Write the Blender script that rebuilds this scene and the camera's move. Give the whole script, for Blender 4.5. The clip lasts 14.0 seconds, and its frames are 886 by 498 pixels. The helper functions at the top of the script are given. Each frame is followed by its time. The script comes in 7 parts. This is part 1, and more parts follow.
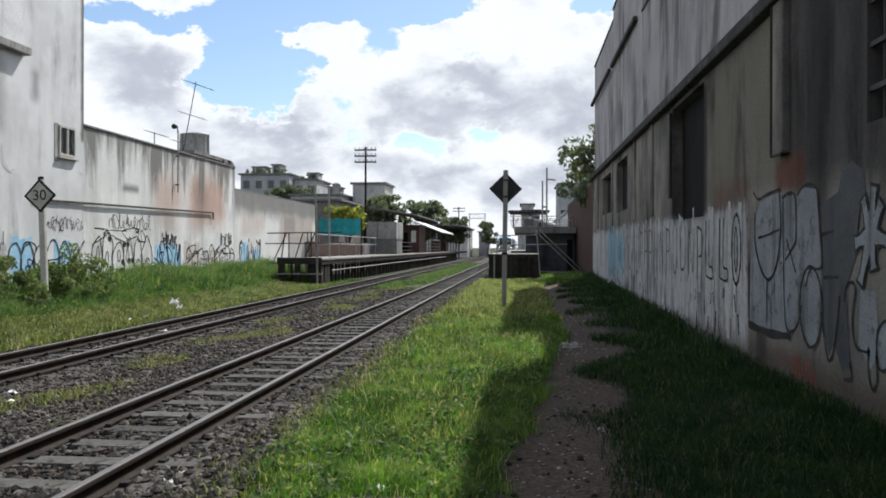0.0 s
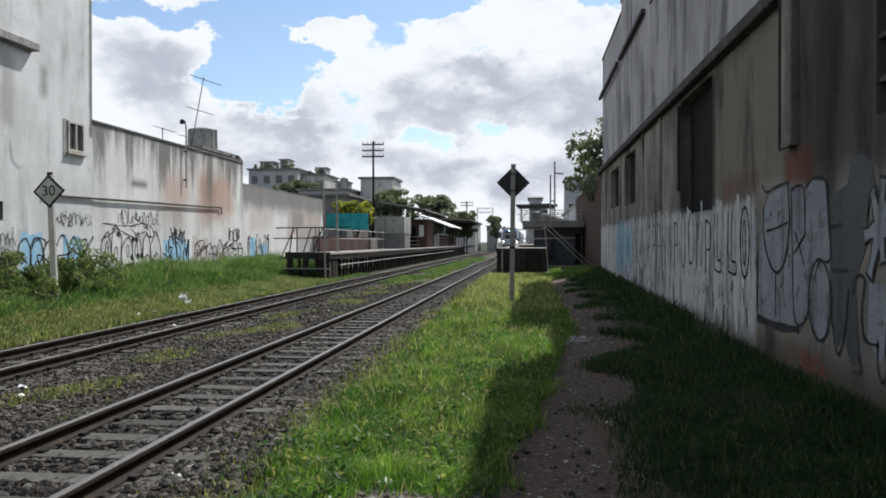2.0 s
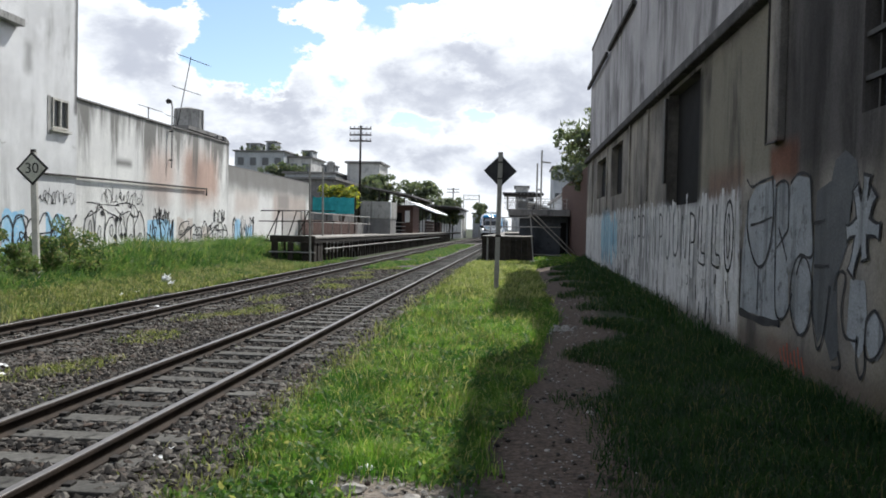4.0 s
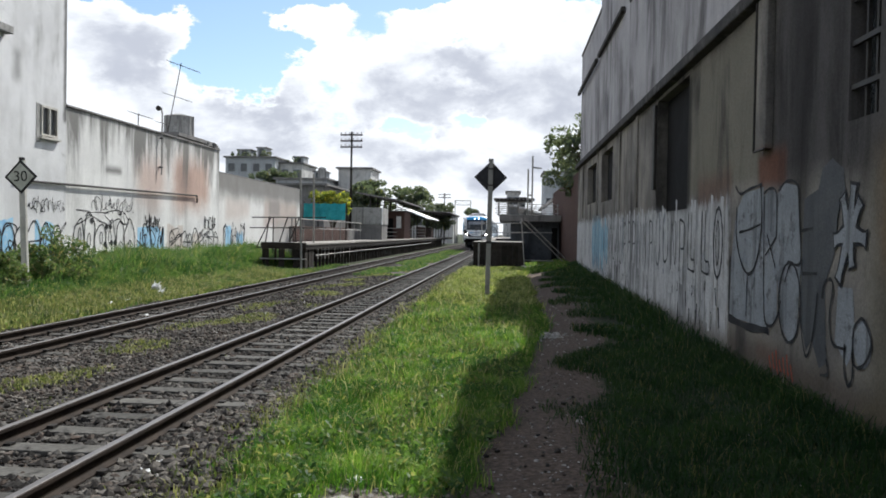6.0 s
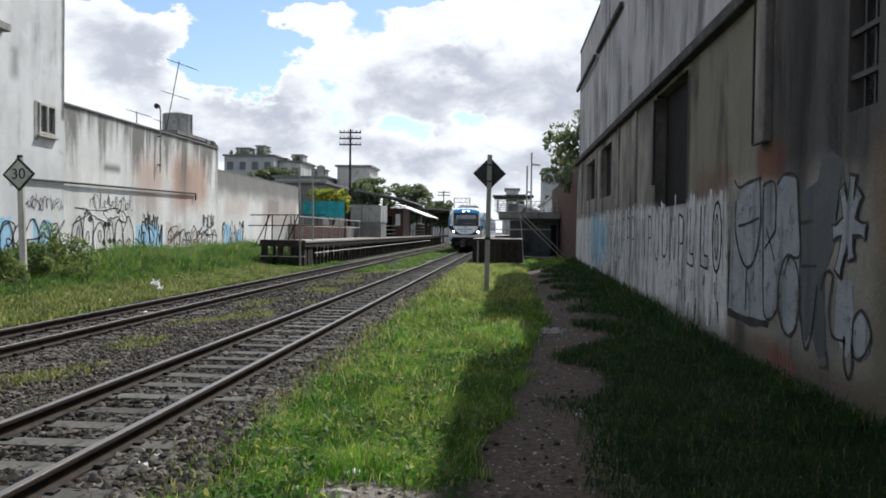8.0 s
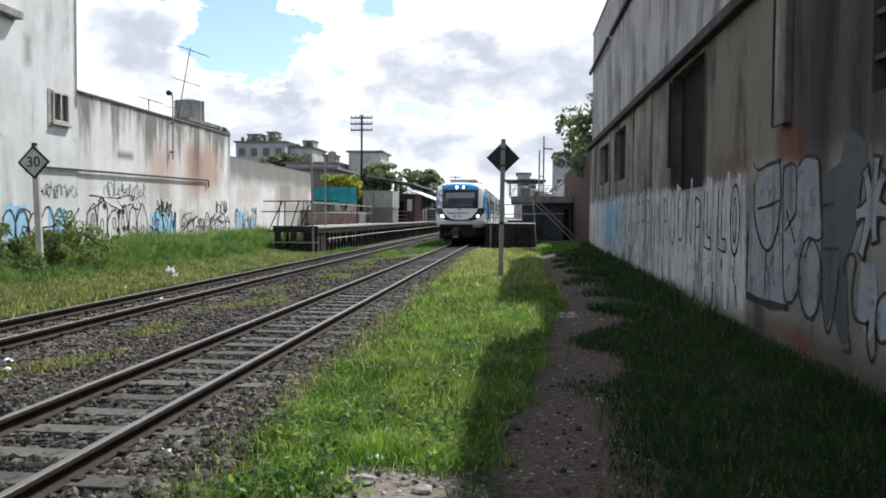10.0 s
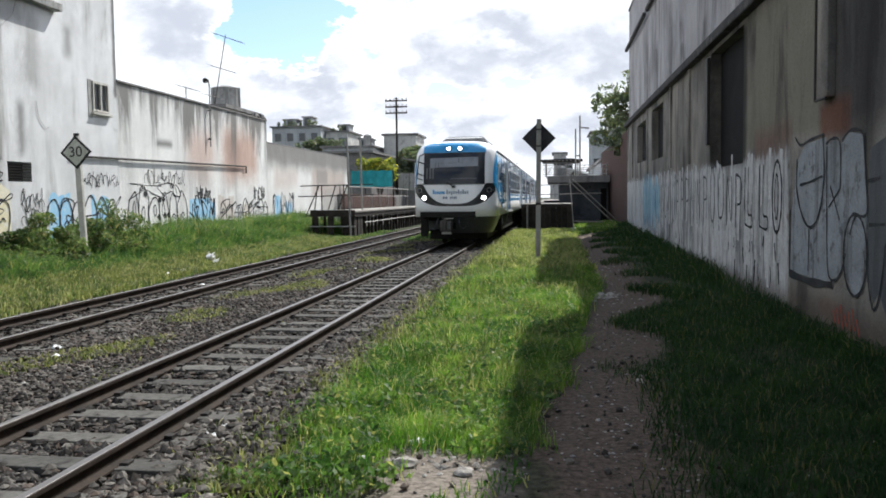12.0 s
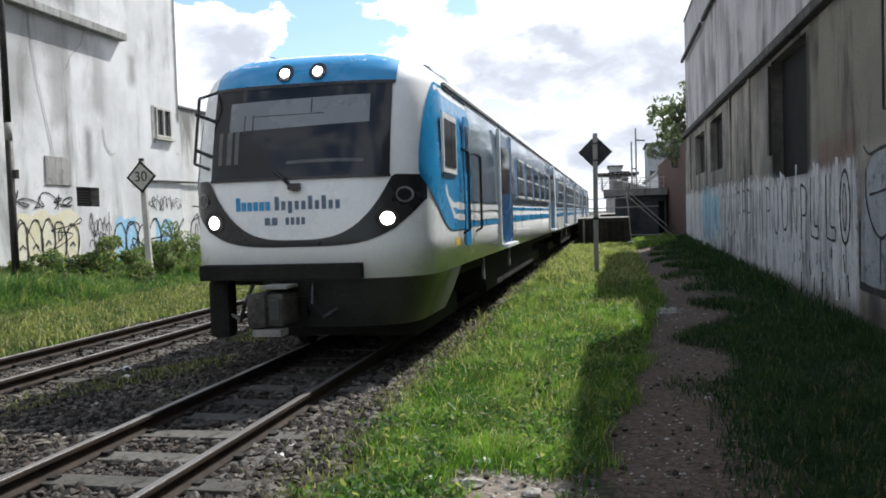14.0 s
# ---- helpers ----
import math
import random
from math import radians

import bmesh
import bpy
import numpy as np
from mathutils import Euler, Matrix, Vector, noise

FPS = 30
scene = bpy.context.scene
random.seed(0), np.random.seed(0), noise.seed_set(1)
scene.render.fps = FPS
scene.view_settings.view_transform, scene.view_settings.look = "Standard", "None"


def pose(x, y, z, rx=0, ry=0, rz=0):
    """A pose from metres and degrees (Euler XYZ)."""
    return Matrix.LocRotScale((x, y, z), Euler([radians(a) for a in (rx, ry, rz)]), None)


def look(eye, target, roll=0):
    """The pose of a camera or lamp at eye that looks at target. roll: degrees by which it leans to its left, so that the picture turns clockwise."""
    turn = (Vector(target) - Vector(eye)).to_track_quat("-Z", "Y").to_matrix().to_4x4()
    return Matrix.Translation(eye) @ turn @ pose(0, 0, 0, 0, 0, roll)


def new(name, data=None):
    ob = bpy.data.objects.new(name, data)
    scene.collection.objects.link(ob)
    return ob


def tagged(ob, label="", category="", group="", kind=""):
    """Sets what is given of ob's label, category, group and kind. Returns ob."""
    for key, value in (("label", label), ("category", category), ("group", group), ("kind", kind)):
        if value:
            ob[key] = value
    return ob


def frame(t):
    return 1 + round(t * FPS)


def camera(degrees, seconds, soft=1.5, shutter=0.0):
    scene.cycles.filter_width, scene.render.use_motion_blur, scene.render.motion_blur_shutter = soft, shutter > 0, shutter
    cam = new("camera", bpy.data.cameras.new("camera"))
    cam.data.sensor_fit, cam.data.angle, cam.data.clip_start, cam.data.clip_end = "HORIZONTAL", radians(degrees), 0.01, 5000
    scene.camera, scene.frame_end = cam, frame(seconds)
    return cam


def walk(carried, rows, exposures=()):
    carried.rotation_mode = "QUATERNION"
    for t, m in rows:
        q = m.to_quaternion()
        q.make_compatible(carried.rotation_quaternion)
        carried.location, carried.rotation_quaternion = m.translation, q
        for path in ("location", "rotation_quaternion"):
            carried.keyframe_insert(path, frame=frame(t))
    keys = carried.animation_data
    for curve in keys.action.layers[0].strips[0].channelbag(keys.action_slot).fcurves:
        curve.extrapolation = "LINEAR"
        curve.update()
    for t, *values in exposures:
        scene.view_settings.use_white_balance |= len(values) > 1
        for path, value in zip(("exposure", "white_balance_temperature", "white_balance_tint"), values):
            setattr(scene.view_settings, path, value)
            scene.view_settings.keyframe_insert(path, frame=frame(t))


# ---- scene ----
cam = camera(55.5, 14.0, soft=1.8)
PATH = [
    (0.0, 0.000, -0.000, 1.700, 89.90, -0.10, 5.30),
    (0.5, 0.008, 0.005, 1.697, 89.76, -0.32, 5.15),
    (1.0, 0.011, -0.008, 1.701, 89.66, 0.35, 5.86),
    (1.5, 0.003, -0.016, 1.698, 89.48, -0.21, 5.38),
    (2.0, 0.011, 0.006, 1.695, 89.52, 0.07, 5.85),
    (2.5, 0.018, 0.001, 1.701, 90.41, 0.49, 5.47),
    (3.0, 0.027, 0.007, 1.708, 90.86, 0.44, 5.90),
    (3.5, 0.019, 0.023, 1.698, 87.25, -0.07, 7.51),
    (4.0, 0.006, -0.003, 1.709, 88.59, -1.21, 4.87),
    (4.2, 0.019, -0.006, 1.726, 89.82, -1.66, 4.15),
    (6.3, 0.037, 0.003, 1.752, 88.91, -0.64, 4.42),
    (6.5, 0.046, -0.002, 1.711, 89.41, 0.07, 4.45),
    (7.0, 0.047, -0.003, 1.711, 89.18, -0.12, 4.42),
    (7.5, 0.025, -0.012, 1.722, 89.79, -1.62, 3.90),
    (7.7, 0.045, 0.008, 1.717, 89.46, -0.79, 4.30),
    (9.8, -0.039, 0.053, 1.687, 87.70, -1.24, 3.73),
    (10.0, -0.036, 0.057, 1.705, 87.79, -0.39, 5.01),
    (10.5, -0.043, 0.070, 1.705, 87.04, 0.49, 6.06),
    (11.0, -0.033, 0.062, 1.716, 87.37, 0.12, 6.68),
    (11.5, -0.043, 0.065, 1.711, 86.86, 0.10, 7.56),
    (12.0, -0.041, 0.063, 1.717, 86.55, 0.65, 7.46),
    (12.5, -0.053, 0.089, 1.716, 86.51, -0.25, 8.36),
    (13.0, -0.072, 0.068, 1.727, 87.00, 1.17, 9.84),
    (13.5, -0.076, 0.065, 1.734, 87.13, 1.89, 10.95),
    (14.0, -0.096, 0.053, 1.740, 87.72, 1.75, 11.15),
]
EXPOSURE = ((0.0, 0.14), (1.5, 0.05), (3.0, 0.1), (4.2, 0.3), (6.4, 0.26), (7.1, 0.25), (7.6, 0.16), (9.8, 0.38), (11.0, 0.45), (14.0, 0.48))
walk(cam, [(r[0], pose(*r[1:])) for r in PATH], [(t, e - 0.03, 6200.0, 9.0) for t, e in EXPOSURE])

# ---- sky and sun ----
SUN_TO = Vector((0.36, 0.78, 1.0)).normalized()
world = bpy.data.worlds.new("sky")
scene.world = world
world.use_nodes = True


def node(nt, kind, props=None, **inputs):
    n = nt.nodes.new(kind)
    for k, v in inputs.items():
        k = k.replace("_", " ")
        s = n.inputs[int(k)] if k.isdigit() else n.inputs[k]
        if isinstance(v, bpy.types.NodeSocket):
            nt.links.new(v, s)
        else:
            s.default_value = v
    return n


def math_node(nt, op, a, b=0.0, c=0.0, clamp=False):
    n = nt.nodes.new("ShaderNodeMath")
    n.operation, n.use_clamp = op, clamp
    for s, v in zip(n.inputs, (a, b, c)):
        if isinstance(v, bpy.types.NodeSocket):
            nt.links.new(v, s)
        else:
            s.default_value = v
    return n.outputs[0]


def smooth(nt, v, lo, hi, out_lo=0.0, out_hi=1.0):
    n = nt.nodes.new("ShaderNodeMapRange")
    n.interpolation_type = 'SMOOTHSTEP'
    nt.links.new(v, n.inputs["Value"])
    if hi < lo:
        lo, hi, out_lo, out_hi = hi, lo, out_hi, out_lo
    for k, x in (("From Min", lo), ("From Max", hi), ("To Min", out_lo), ("To Max", out_hi)):
        n.inputs[k].default_value = x
    return n.outputs["Result"]


def mix(nt, fac, a, b, blend='MIX'):
    n = nt.nodes.new("ShaderNodeMix")
    n.data_type, n.blend_type = 'RGBA', blend
    for s, v in ((n.inputs[0], fac), (n.inputs[6], a), (n.inputs[7], b)):
        if isinstance(v, bpy.types.NodeSocket):
            nt.links.new(v, s)
        elif isinstance(v, (int, float)):
            s.default_value = v
        else:
            s.default_value = (*v, 1) if len(v) == 3 else v
    return n.outputs[2]


def heading(az, el):
    a, e = radians(az), radians(el)
    return Vector((math.sin(a) * math.cos(e), math.cos(a) * math.cos(e), math.sin(e)))


def sky_spots(nt, way, spots):
    """Soft elliptical spots on the sky: azimuth, elevation, half width, half height in degrees, weight."""
    total = 0.0
    for az, el, ra, re, k in spots:
        d = node(nt, "ShaderNodeVectorMath")
        d.operation = 'SUBTRACT'
        nt.links.new(way, d.inputs[0])
        d.inputs[1].default_value = heading(az, el)
        m = node(nt, "ShaderNodeVectorMath")
        m.operation = 'MULTIPLY'
        nt.links.new(d.outputs[0], m.inputs[0])
        m.inputs[1].default_value = (1 / radians(ra), 1 / radians(ra), 1 / radians(re))
        l = node(nt, "ShaderNodeVectorMath")
        l.operation = 'LENGTH'
        nt.links.new(m.outputs[0], l.inputs[0])
        total = math_node(nt, 'ADD', total, smooth(nt, l.outputs["Value"], 0.35, 1.3, k, 0.0))
    return total


BLUE_GAPS = ((-18.0, 12.6, 4.2, 4.0, 0.44), (-20.9, 10.2, 2.9, 2.1, 0.36), (-13.4, 16.2, 9.0, 2.2, 0.38), (-25.5, 14.4, 4.6, 1.1, 0.30), (-6.5, 16.4, 6.0, 1.4, 0.30), (-9.9, 13.3, 1.8, 1.1, 0.24), (-16.6, 9.6, 2.0, 1.0, 0.22), (-13.6, 14.0, 3.4, 0.8, -0.26), (-3.0, 14.6, 4.0, 1.2, -0.20), (-21.8, 12.4, 1.6, 1.2, -0.16),
             (-15.0, 12.0, 1.7, 0.8, 0.20), (-2.0, 7.6, 2.4, 1.0, 0.28), (-7.2, 6.7, 3.4, 0.7, 0.20), (3.0, 6.3, 3.0, 0.8, 0.16), (4.6, 16.4, 1.8, 1.0, 0.26), (-3.5, 13.0, 1.0, 0.7, 0.18), (-38.0, 18.0, 8.0, 4.0, 0.34), (-30.0, 26.0, 9.0, 4.0, 0.30))
GREY_BASES = ((-24.8, 10.9, 4.6, 2.2, 0.62), (-10.8, 9.2, 9.0, 1.7, 0.48), (-16.2, 7.0, 6.5, 1.7, 0.60), (1.6, 9.6, 5.5, 2.6, 0.52), (-3.2, 11.6, 2.6, 1.1, 0.50), (-1.5, 4.4, 8.0, 1.3, 0.40), (-9.0, 7.9, 6.0, 1.0, 0.40), (-20.0, 5.2, 9.0, 1.0, 0.34), (-6.0, 5.4, 6.0, 0.8, 0.30))


def make_sky():
    nt = world.node_tree
    back = nt.nodes["Background"]
    sky = node(nt, "ShaderNodeTexSky")
    sky.sky_type, sky.sun_disc = 'NISHITA', False
    sky.sun_elevation, sky.sun_rotation = math.asin(SUN_TO.z), math.atan2(SUN_TO.x, SUN_TO.y)
    sky.air_density, sky.dust_density, sky.ozone_density = 1.0, 0.6, 1.5
    way = node(nt, "ShaderNodeTexCoord").outputs["Generated"]
    xyz = node(nt, "ShaderNodeSeparateXYZ", None, Vector=way)
    flat = node(nt, "ShaderNodeMapping", None, Vector=way, Location=(0.31, 0.12, 0.45), Scale=(1.0, 1.0, 1.7))
    # billowing edges
    wob = node(nt, "ShaderNodeTexNoise", None, Vector=flat.outputs[0], Scale=17.0, Detail=6.0, Roughness=0.6).outputs["Color"]
    bent = node(nt, "ShaderNodeVectorMath")
    bent.operation = 'MULTIPLY_ADD'
    nt.links.new(wob, bent.inputs[0])
    bent.inputs[1].default_value = (0.075, 0.075, 0.075)
    shifted = node(nt, "ShaderNodeVectorMath")
    shifted.operation = 'SUBTRACT'
    nt.links.new(way, shifted.inputs[0])
    shifted.inputs[1].default_value = (0.0375, 0.0375, 0.0375)
    nt.links.new(shifted.outputs[0], bent.inputs[2])
    way_bent = bent.outputs[0]
    big = node(nt, "ShaderNodeTexNoise", None, Vector=flat.outputs[0], Scale=6.5, Detail=12.0, Roughness=0.62, Distortion=0.1).outputs[0]
    gaps = sky_spots(nt, way_bent, BLUE_GAPS)
    # more blue overhead and behind
    clear = math_node(nt, 'MAXIMUM', smooth(nt, xyz.outputs[2], 0.36, 0.62, 0.0, 0.20), smooth(nt, xyz.outputs[1], 0.45, -0.05, 0.0, 0.12))
    dens = math_node(nt, 'SUBTRACT', math_node(nt, 'SUBTRACT', math_node(nt, 'ADD', math_node(nt, 'MULTIPLY_ADD', big, 1.25, -0.14), 0.165), math_node(nt, 'MULTIPLY', gaps, 0.98)), clear)
    cover = smooth(nt, dens, 0.43, 0.53)
    shade = node(nt, "ShaderNodeTexNoise", None, Vector=flat.outputs[0], Scale=10.5, Detail=9.0, Roughness=0.58, Distortion=0.25).outputs[0]
    dim = math_node(nt, 'ADD', math_node(nt, 'MULTIPLY_ADD', shade, 2.6, -1.20), sky_spots(nt, way_bent, GREY_BASES))
    dim = math_node(nt, 'MULTIPLY', smooth(nt, dim, -0.05, 0.95), smooth(nt, dens, 0.47, 0.66))
    cloud = mix(nt, dim, (1.18, 1.19, 1.21), (0.655, 0.675, 0.75))
    blue = mix(nt, 1.0, sky.outputs[0], (SKY_GAIN, SKY_GAIN, SKY_GAIN), 'MULTIPLY')
    nt.links.new(mix(nt, cover, blue, cloud), back.inputs[0])
    back.inputs[1].default_value = SKY_LEVEL


SKY_GAIN, SKY_LEVEL = 0.165, 0.80
make_sky()
sun = new("sun", bpy.data.lights.new("sun", 'SUN'))
sun.data.energy, sun.data.angle, sun.data.color = 5.8, radians(0.6), (1.0, 0.965, 0.90)
sun.matrix_world = look(SUN_TO * 100, (0, 0, 0))


# ---- materials ----
def surface(name, cols, scale=1.5, rough=0.85, metal=0.0, bump=0.25, grain=40.0, streak=0.0, streak_col=(0.03, 0.03, 0.028), per_object=0.0, spots=None, coat=0.0, ramp=(0.3, 0.7), amp=0.2, spec=None):
    """A worn surface: two tones in patches, fine grain, optional streaks running down, relief."""
    m = bpy.data.materials.new(name)
    m.use_nodes = True
    nt = m.node_tree
    b = nt.nodes["Principled BSDF"]
    co = node(nt, "ShaderNodeTexCoord").outputs["Object"]
    n1 = node(nt, "ShaderNodeTexNoise", None, Vector=co, Scale=scale, Detail=6.0, Roughness=0.62).outputs[0]
    n2 = node(nt, "ShaderNodeTexNoise", None, Vector=co, Scale=grain, Detail=3.0, Roughness=0.6).outputs[0]
    col = mix(nt, smooth(nt, n1, ramp[0], ramp[1]), cols[0], cols[1])
    if len(cols) > 2:
        n3 = node(nt, "ShaderNodeTexNoise", None, Vector=co, Scale=scale * 3.1, Detail=4.0, Roughness=0.7).outputs[0]
        col = mix(nt, smooth(nt, n3, 0.52, 0.70), col, cols[2])
    if streak:
        sm = node(nt, "ShaderNodeMapping", None, Vector=co, Scale=(2.2, 2.2, 0.16))
        n4 = node(nt, "ShaderNodeTexNoise", None, Vector=sm.outputs[0], Scale=1.6, Detail=5.0, Roughness=0.65).outputs[0]
        col = mix(nt, math_node(nt, 'MULTIPLY', smooth(nt, n4, 0.50, 0.68), streak), col, streak_col)
    g = smooth(nt, n2, 0.25, 0.75, 1 - amp, 1 + amp)
    if per_object:
        r = node(nt, "ShaderNodeObjectInfo").outputs["Random"]
        g = math_node(nt, 'MULTIPLY', g, smooth(nt, r, 0.0, 1.0, 1 - per_object, 1 + per_object))
    gc = node(nt, "ShaderNodeCombineColor", None, Red=g, Green=g, Blue=g)
    nt.links.new(mix(nt, 1.0, col, gc.outputs[0], 'MULTIPLY'), b.inputs["Base Color"])
    nt.links.new(smooth(nt, n1, 0.2, 0.8, max(rough - 0.12, 0.03), min(rough + 0.1, 1.0)), b.inputs["Roughness"])
    b.inputs["Metallic"].default_value = metal
    b.inputs["Coat Weight"].default_value = coat
    b.inputs["Specular IOR Level"].default_value = spec if spec is not None else (0.5 if rough < 0.6 else 0.15)
    if bump:
        h = math_node(nt, 'ADD', math_node(nt, 'MULTIPLY', n1, 0.6), math_node(nt, 'MULTIPLY', n2, 0.4))
        bn = node(nt, "ShaderNodeBump", None, Height=h, Strength=bump, Distance=0.02)
        nt.links.new(bn.outputs[0], b.inputs["Normal"])
    return m


def glow(name, col, power):
    m = bpy.data.materials.new(name)
    m.use_nodes = True
    b = m.node_tree.nodes["Principled BSDF"]
    b.inputs["Emission Color"].default_value = (*col, 1)
    b.inputs["Emission Strength"].default_value = power
    return m


def leafy(name, dark, light, dry, dry_share=0.12):
    m = bpy.data.materials.new(name)
    m.use_nodes = True
    nt = m.node_tree
    r = node(nt, "ShaderNodeNewGeometry").outputs["Random Per Island"]
    co = node(nt, "ShaderNodeTexCoord").outputs["Object"]
    n = node(nt, "ShaderNodeTexNoise", None, Vector=co, Scale=1.6, Detail=5.0, Roughness=0.65).outputs[0]
    f = math_node(nt, 'ADD', math_node(nt, 'MULTIPLY', r, 0.6), smooth(nt, n, 0.36, 0.64, -0.45, 0.55), clamp=True)
    col = mix(nt, f, dark, light)
    r2 = math_node(nt, 'FRACT', math_node(nt, 'MULTIPLY', r, 17.3))
    col = mix(nt, smooth(nt, r2, 1 - dry_share - 0.02, 1 - dry_share + 0.02), col, dry)
    b = nt.nodes["Principled BSDF"]
    nt.links.new(col, b.inputs["Base Color"])
    b.inputs["Roughness"].default_value = 0.55
    b.inputs["Specular IOR Level"].default_value = 0.3
    t = node(nt, "ShaderNodeBsdfTranslucent", None, Color=mix(nt, 1.0, col, (1.32, 1.46, 0.82), 'MULTIPLY'))
    mx = node(nt, "ShaderNodeMixShader", None, Fac=0.5)
    nt.links.new(b.outputs[0], mx.inputs[1])
    nt.links.new(t.outputs[0], mx.inputs[2])
    nt.links.new(mx.outputs[0], nt.nodes["Material Output"].inputs[0])
    return m


def stone_material(name, dark, light):
    m = bpy.data.materials.new(name)
    m.use_nodes = True
    nt = m.node_tree
    b = nt.nodes["Principled BSDF"]
    r = node(nt, "ShaderNodeNewGeometry").outputs["Random Per Island"]
    co = node(nt, "ShaderNodeTexCoord").outputs["Object"]
    n1 = node(nt, "ShaderNodeTexNoise", None, Vector=co, Scale=0.8, Detail=5.0, Roughness=0.65).outputs[0]
    n2 = node(nt, "ShaderNodeTexNoise", None, Vector=co, Scale=55.0, Detail=3.0).outputs[0]
    f = math_node(nt, 'POWER', r, 1.8)
    col = mix(nt, f, dark, light)
    rust = math_node(nt, 'FRACT', math_node(nt, 'MULTIPLY', r, 23.7))
    col = mix(nt, smooth(nt, rust, 0.76, 0.97, 0.0, 0.6), col, (0.092, 0.064, 0.048))
    g = math_node(nt, 'MULTIPLY', smooth(nt, n1, 0.3, 0.7, 0.65, 1.25), smooth(nt, n2, 0.25, 0.75, 0.7, 1.25))
    gc = node(nt, "ShaderNodeCombineColor", None, Red=g, Green=g, Blue=g)
    nt.links.new(mix(nt, 1.0, col, gc.outputs[0], 'MULTIPLY'), b.inputs["Base Color"])
    b.inputs["Roughness"].default_value = 0.9
    b.inputs["Specular IOR Level"].default_value = 0.2
    return m


def facade_material(name, base, patch, low=None, low_to=2.3, low_from=-99.0, low_end=99.0, grime=0.5, grime_col=(0.05, 0.05, 0.045), top=None, special=()):
    """Plaster on a long wall running along y: patches, streaks from the top edge, a painted lower zone with a ragged
    edge, stains, darker areas.
    """
    m = bpy.data.materials.new(name)
    m.use_nodes = True
    nt = m.node_tree
    b = nt.nodes["Principled BSDF"]
    co = node(nt, "ShaderNodeTexCoord").outputs["Object"]
    x, y, z = node(nt, "ShaderNodeSeparateXYZ", None, Vector=co).outputs
    n1 = node(nt, "ShaderNodeTexNoise", None, Vector=co, Scale=0.55, Detail=7.0, Roughness=0.62).outputs[0]
    n2 = node(nt, "ShaderNodeTexNoise", None, Vector=co, Scale=38.0, Detail=3.0, Roughness=0.6).outputs[0]
    n3 = node(nt, "ShaderNodeTexNoise", None, Vector=co, Scale=3.0, Detail=6.0, Roughness=0.7).outputs[0]
    sm = node(nt, "ShaderNodeMapping", None, Vector=co, Scale=(1.0, 0.8, 0.16))
    n4 = node(nt, "ShaderNodeTexNoise", None, Vector=sm.outputs[0], Scale=1.3, Detail=9.0, Roughness=0.66, Distortion=0.5).outputs[0]
    n6 = node(nt, "ShaderNodeTexNoise", None, Vector=co, Scale=0.22, Detail=5.0, Roughness=0.6, Distortion=0.6).outputs[0]
    sm2 = node(nt, "ShaderNodeMapping", None, Vector=co, Scale=(1.0, 6.0, 0.35))
    n5 = node(nt, "ShaderNodeTexNoise", None, Vector=sm2.outputs[0], Scale=1.4, Detail=5.0, Roughness=0.65).outputs[0]
    col = mix(nt, smooth(nt, n1, 0.36, 0.64), base, patch)
    if low is not None:
        edge = math_node(nt, 'ADD', z, math_node(nt, 'MULTIPLY', math_node(nt, 'SUBTRACT', n5, 0.5), 0.9))
        f = smooth(nt, edge, low_to - 0.06, low_to + 0.06, 1.0, 0.0)
        ye = math_node(nt, 'ADD', y, math_node(nt, 'MULTIPLY', math_node(nt, 'SUBTRACT', n3, 0.5), 0.8))
        f = math_node(nt, 'MULTIPLY', f, math_node(nt, 'MULTIPLY', smooth(nt, ye, low_from - 0.1, low_from + 0.1), smooth(nt, ye, low_end - 0.1, low_end + 0.1, 1.0, 0.0)))
        f = math_node(nt, 'MULTIPLY', f, smooth(nt, n5, 0.50, 0.68, 1.0, 0.12))
        f = math_node(nt, 'MULTIPLY', f, smooth(nt, math_node(nt, 'ADD', z, math_node(nt, 'MULTIPLY', n5, 0.9)), 0.55, 0.85, 0.15, 1.0))
        col = mix(nt, f, col, mix(nt, smooth(nt, n3, 0.4, 0.7), low, [c * 0.72 for c in low]))
    for c, y0, y1, z0, z1, soft, k in special:
        # stains, bare patches and darker areas, each with a ragged outline
        e = math_node(nt, 'MULTIPLY', math_node(nt, 'SUBTRACT', n3, 0.5), 1.6 * soft)
        e2 = math_node(nt, 'MULTIPLY', math_node(nt, 'SUBTRACT', n1, 0.5), 2.0 * soft)
        yy, zz = math_node(nt, 'ADD', y, e), math_node(nt, 'ADD', z, e2)
        f = math_node(nt, 'MULTIPLY', smooth(nt, yy, y0 - soft, y0 + soft), smooth(nt, yy, y1 - soft, y1 + soft, 1.0, 0.0))
        f = math_node(nt, 'MULTIPLY', f, smooth(nt, zz, z0 - soft, z0 + soft))
        f = math_node(nt, 'MULTIPLY', f, smooth(nt, zz, z1 - soft, z1 + soft, 1.0, 0.0))
        col = mix(nt, math_node(nt, 'MULTIPLY', f, k), col, c)
    gr = math_node(nt, 'MULTIPLY', smooth(nt, n4, 0.44, 0.66), smooth(nt, n6, 0.36, 0.60, 0.15, 1.0))
    gr = math_node(nt, 'MAXIMUM', gr, math_node(nt, 'MULTIPLY', smooth(nt, n3, 0.58, 0.74), smooth(nt, n6, 0.40, 0.62, 0.0, 0.75)))
